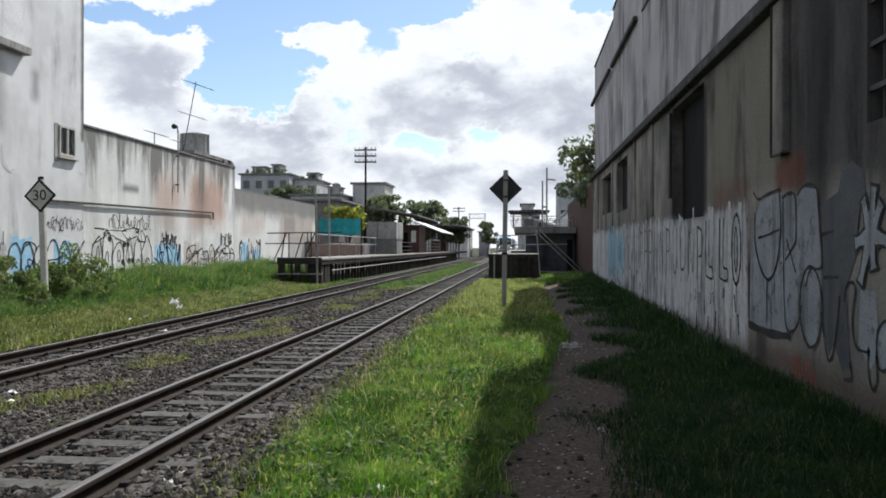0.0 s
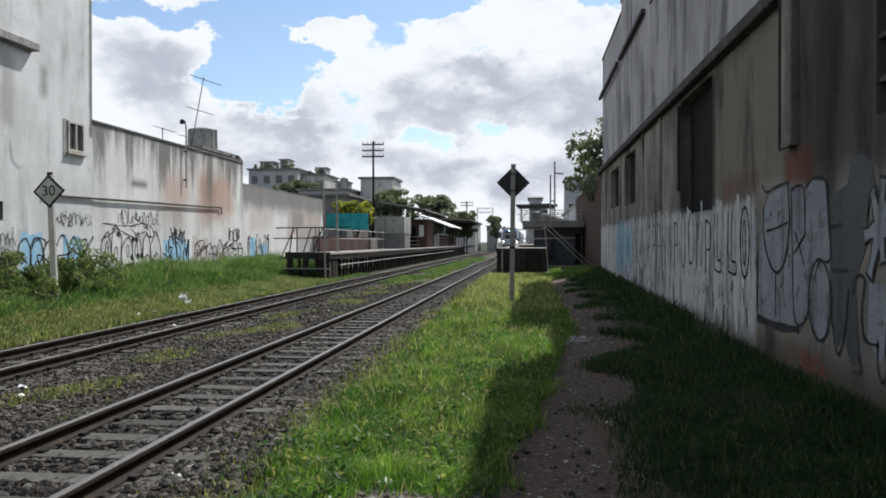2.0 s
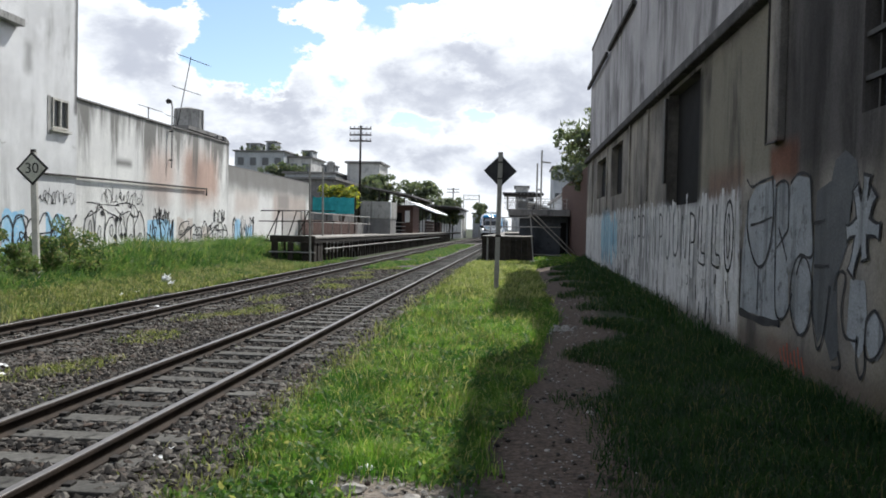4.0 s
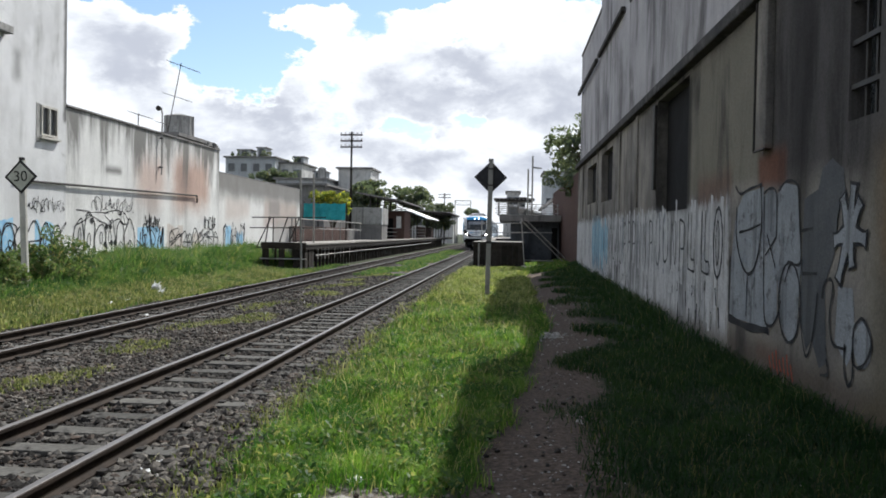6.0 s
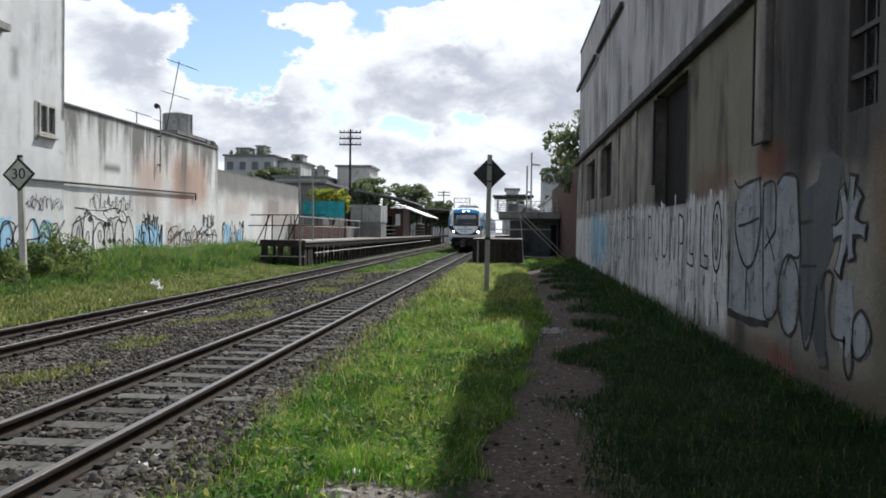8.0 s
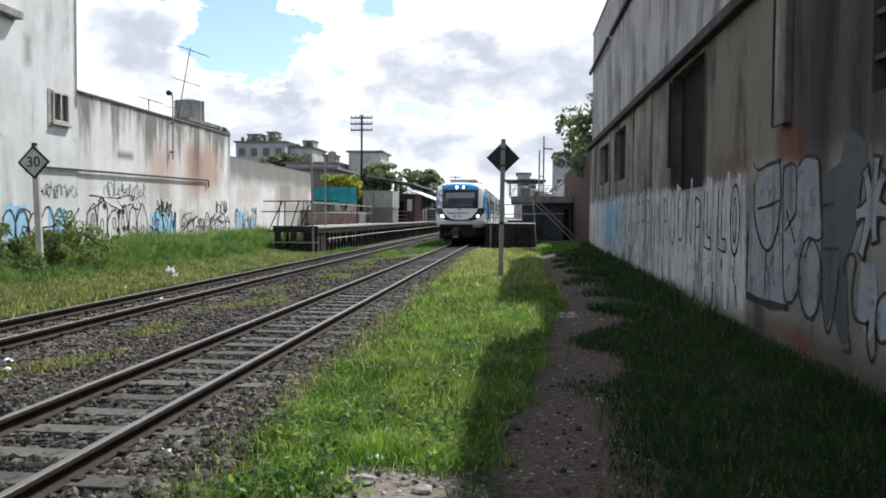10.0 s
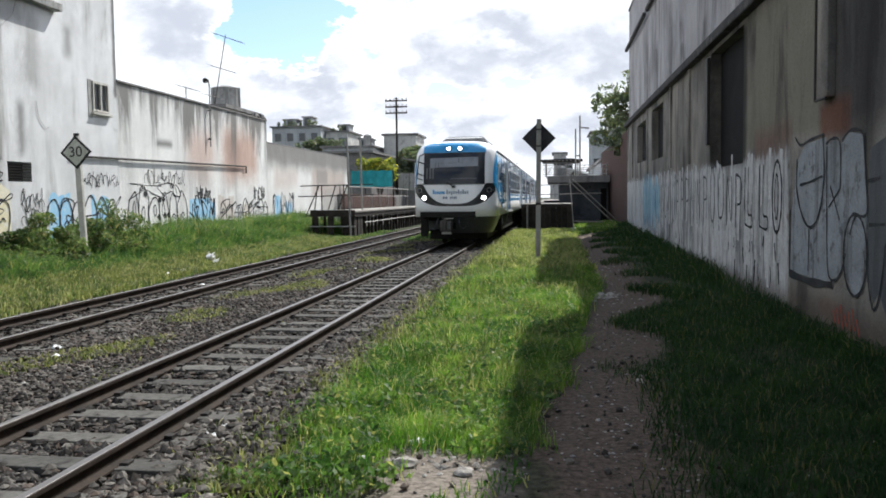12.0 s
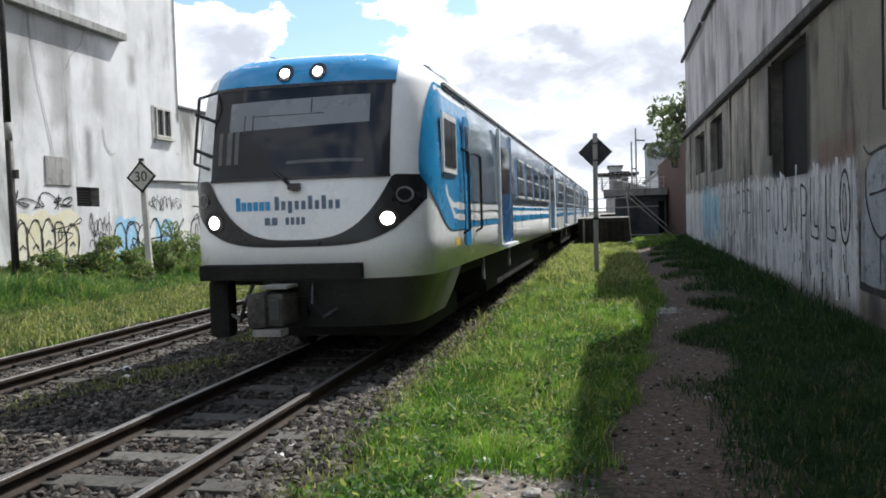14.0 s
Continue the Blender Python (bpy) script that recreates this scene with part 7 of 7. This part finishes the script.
def lead_car(train, length):
    car = train
    body = part("body", shell([z for z, _, _ in SECTION if z >= 1.1], length), T_WHITE, car, "white moulded car body", True)
    sk = shell([0.55, 0.80, 1.085, 1.098], 2.2)
    gone = [f for f in sk.faces if f.calc_center_median().z < 1.08 and (f.calc_center_median().x < -0.30 or len(f.verts) > 4)]
    bmesh.ops.delete(sk, geom=gone, context='FACES')
    part("skirt", sk, T_SKIRT, car, "dark green-grey lower skirt", True)
    part("blue_cap", front_patch(lambda x: 3.20, lambda x: 3.60 - 0.10 * abs(x) ** 3, -1.05, 1.05, 24, 10, 0.006), T_BLUE, car, "bright blue brow over the windshield", True)
    ws = part("windshield", front_patch(lambda x: 2.19, lambda x: 3.20, -1.02, 1.02, 28, 10, 0.014), T_GLASS, car, "large black windshield", True)
    part("sun_blind", front_patch(lambda x: 2.745 + 0.03 * x, lambda x: 3.06 + 0.02 * x, -0.80, 0.80, 16, 3, 0.017), T_SCREEN, ws, "pale blind behind the glass", True)
    part("blind_seam", front_patch(lambda x: 2.88 + 0.01 * x, lambda x: 2.888 + 0.01 * x, -0.50, 0.30, 8, 1, 0.019), T_BLACK, ws)
    part("blind_cord", front_patch(lambda x: 2.90, lambda x: 3.05, 0.15, 0.165, 2, 2, 0.019), T_BLACK, ws)
    for a, b in ((-0.52, -0.505), (-0.62, -0.605)):
        part("blind_stay", front_patch(lambda x: 2.70, lambda x: 2.90, a, b, 2, 2, 0.019), T_BLACK, ws)
    for k, (a, b) in enumerate(((-0.93, -0.88), (-0.82, -0.755), (-0.72, -0.67))):
        part("curtain", front_patch(lambda x: 2.36, lambda x: 2.72, a, b, 2, 4, 0.017), T_CURTAIN, ws, "dull curtain fold behind the glass", True)
    part("dash_line", front_patch(lambda x: 2.35 - 0.06 * (x - 0.3) ** 2, lambda x: 2.385 - 0.06 * (x - 0.3) ** 2, -0.10, 0.75, 10, 1, 0.017), T_CURTAIN, ws, "grey dashboard top")
    for lo, hi, a, b in ((2.17, 2.20, -1.03, 1.03), (3.19, 3.23, -1.05, 1.05)):
        part("windshield_seal", front_patch(lambda x: lo, lambda x: hi, a, b, 24, 2, 0.022), T_BLACK, car)
    part("smile_band", front_patch(lambda x: 1.45 + 0.50 * (abs(x) / 1.36) ** 4, lambda x: min(1.525 + 0.70 * (abs(x) / 1.06) ** 3.2, 2.22 - 0.02 * abs(x)), -1.35, 1.35, 60, 6, 0.010), T_BLACK, car, "black smile-shaped lamp band", True)
    for x in (-0.99, 0.99):
        h = bmesh.new()
        disc(h, x, 1.73, 0.125, 0.016)
        ring = part("headlight_ring", h, DARK_PIPE, car)
        h = bmesh.new()
        disc(h, x, 1.73, 0.068, 0.026)
        part("headlight", h, LAMP, ring, "lit white headlight")
        h = bmesh.new()
        sx = math.copysign(1.16, x)
        disc(h, sx, 1.98, 0.085, 0.016)
        ring = part("fog_lamp", h, PIPE, car, "unlit round lamp")
        h = bmesh.new()
        disc(h, sx, 1.98, 0.065, 0.022)
        part("fog_glass", h, T_GLASS, ring)
    for x in (-0.19, 0.19):
        h = bmesh.new()
        disc(h, x, 3.365, 0.10, 0.012)
        ring = part("top_light_ring", h, T_BLACK, car)
        h = bmesh.new()
        disc(h, x, 3.365, 0.05, 0.03)
        part("top_light", h, LAMP, ring, "lit white top light")
    # operator's name and car number as plain bars
    for a, b, m, fill, rows in ((-0.70, -0.28, T_BLUE, 0.80, "tsssss"), (-0.24, 0.52, T_GREY, 0.62, "tsdsststss"), (-0.36, -0.19, T_GREY, 0.72, "cc"), (-0.12, 0.12, T_GREY, 0.66, "cccc")):
        n = len(rows)
        for k, kind in enumerate(rows):
            z0, z1 = {"t": (1.85, 1.995), "s": (1.85, 1.945), "d": (1.815, 1.945), "c": (1.69, 1.77)}[kind]
            x0 = a + (b - a) * k / n
            wide = (b - a) / n * fill
            part("lettering_bar", front_patch(lambda x: z0, lambda x: z1, x0, x0 + wide, 2, 1, 0.006), m, car)
    rod_part("wiper", [(0.0, front_y(0, 2.1) - 0.03, 2.06), (-0.10, front_y(0, 2.2) - 0.06, 2.17), (-0.22, front_y(0, 2.3) - 0.04, 2.26)], 0.022, T_BLACK, car, "black windshield wiper", 6)
    box_part("wiper_motor", (-0.06, 0.06, -0.06, 0.03, 2.06, 2.13), T_BLACK, car)
    y = front_y(-1.1, 2.8)
    rod_part("mirror_frame", [(-1.04, front_y(-1.04, 3.2) - 0.03, 3.2), (-1.16, y - 0.12, 3.12), (-1.26, y - 0.10, 2.4), (-1.06, front_y(-1.06, 2.33) - 0.02, 2.33)], 0.018, T_BLACK, car, "black side mirror frame", 6)
    for z in (2.55, 2.95):
        rod_part("mirror_arm", [(-1.22, y - 0.12, z), (-1.03, front_y(-1.03, z) - 0.02, z - 0.08)], 0.022, T_BLACK, car, "", 6)
    box_part("buffer_plate", (-1.12, 0.72, -0.06, 0.12, 1.10, 1.27), T_UNDER, car, "black buffer beam plate", 0.015)
    bm = bmesh.new()
    add_box(bm, -0.42, -0.20, -0.44, 0.1, 0.62, 0.99, 0.07)
    add_box(bm, -0.23, -0.03, -0.38, 0.1, 0.64, 0.98, 0.05)
    c = part("coupler", bm, T_DUSTY, car, "dusty squarish coupler head")
    box_part("coupler_face", (-0.18, -0.06, -0.40, -0.375, 0.70, 0.93), T_SKIRT, c, "", 0.01)
    box_part("coupler_plate", (-0.36, -0.05, -0.42, -0.20, 0.54, 0.615), POST_GREY, c, "pale scraped plate under the coupler", 0.01)
    box_part("coupler_cap", (-0.30, 0.0, -0.34, 0.0, 1.025, 1.06), POST_GREY, c, "", 0.008)
    box_part("draft_gear", (-0.35, 0.05, 0.1, 2.0, 0.70, 1.0), T_UNDER, c)
    rod_part("air_hose", [(-0.52, 0.0, 1.05), (-0.55, -0.16, 0.86), (-0.62, -0.12, 0.68), (-0.78, 0.02, 0.72)], 0.022, T_BLACK, car, "black hanging air hose", 6)
    rod_part("air_hose", [(0.16, 0.0, 1.05), (0.20, -0.14, 0.84), (0.30, -0.10, 0.70), (0.42, 0.02, 0.78)], 0.022, T_BLACK, car, "black hanging air hose", 6)
    for s in (-1,):
        bm = bmesh.new()
        add_box(bm, s * 1.02 - 0.13, s * 1.02 + 0.12, 0.18, 0.42, 0.44, 1.09, 0.06)
        part("rail_guard", bm, T_UNDER, car, "black guard leg beside the coupler")
    arched_roof(car, 2.9, length, 0.9)
    car_sides(car, length, True)
    underframe(car, 0.0, length)


def trailing_car(y0, length):
    """A following car with flat ends."""
    c = thing("train_car", "white and blue passenger car coupled behind the lead car", "train car", (0, y0, 0), "coupled cars")
    bm = bmesh.new()
    prof = [(w, z) for z, w, _ in SECTION if z >= 1.1]
    prof = [(w, z) for w, z in prof] + [(-w, z) for w, z in prof[::-1]]
    rings = [[bm.verts.new((x, y, z)) for x, z in prof] for y in (0.0, length)]
    for i in range(len(prof)):
        j = (i + 1) % len(prof)
        bm.faces.new((rings[0][i], rings[0][j], rings[1][j], rings[1][i]))
    bm.faces.new(rings[0])
    bm.faces.new(rings[1][::-1])
    part("body", bm, T_WHITE, c, "white car body")
    box_part("gangway", (-0.6, 0.6, -0.7, -0.003, 1.1, 3.2), T_BLACK, c, "black folded gangway")
    arched_roof(c, 0.05, length, 0.05)
    return c


train = thing("train", "white and blue train with lit headlights and black smile band", "train", (0, 0, 0), "coupled cars")
lead_car(train, 20.2)
cars = [trailing_car(20.9 + 20.9 * k, 20.2) for k in range(2)]
for c in cars:
    car_sides(c, 20.2, False)
    underframe(c, 0.0, 20.2)


def motions():
    nose = ((0.0, 151.0), (2.0, 128.6), (4.2, 104.6), (6.5, 82.0), (7.5, 72.3), (10.0, 47.3), (11.0, 37.35), (12.0, 27.75), (12.5, 22.95), (13.0, 18.15), (13.5, 13.45), (14.0, 8.62))
    for k, c in enumerate([train] + cars):
        walk(c, [(t, pose(-3.42 + 0.004 * (y + 20.9 * k), y - 0.02 + 20.9 * k, 0, 0, 0, TURN)) for t, y in nose])


motions()
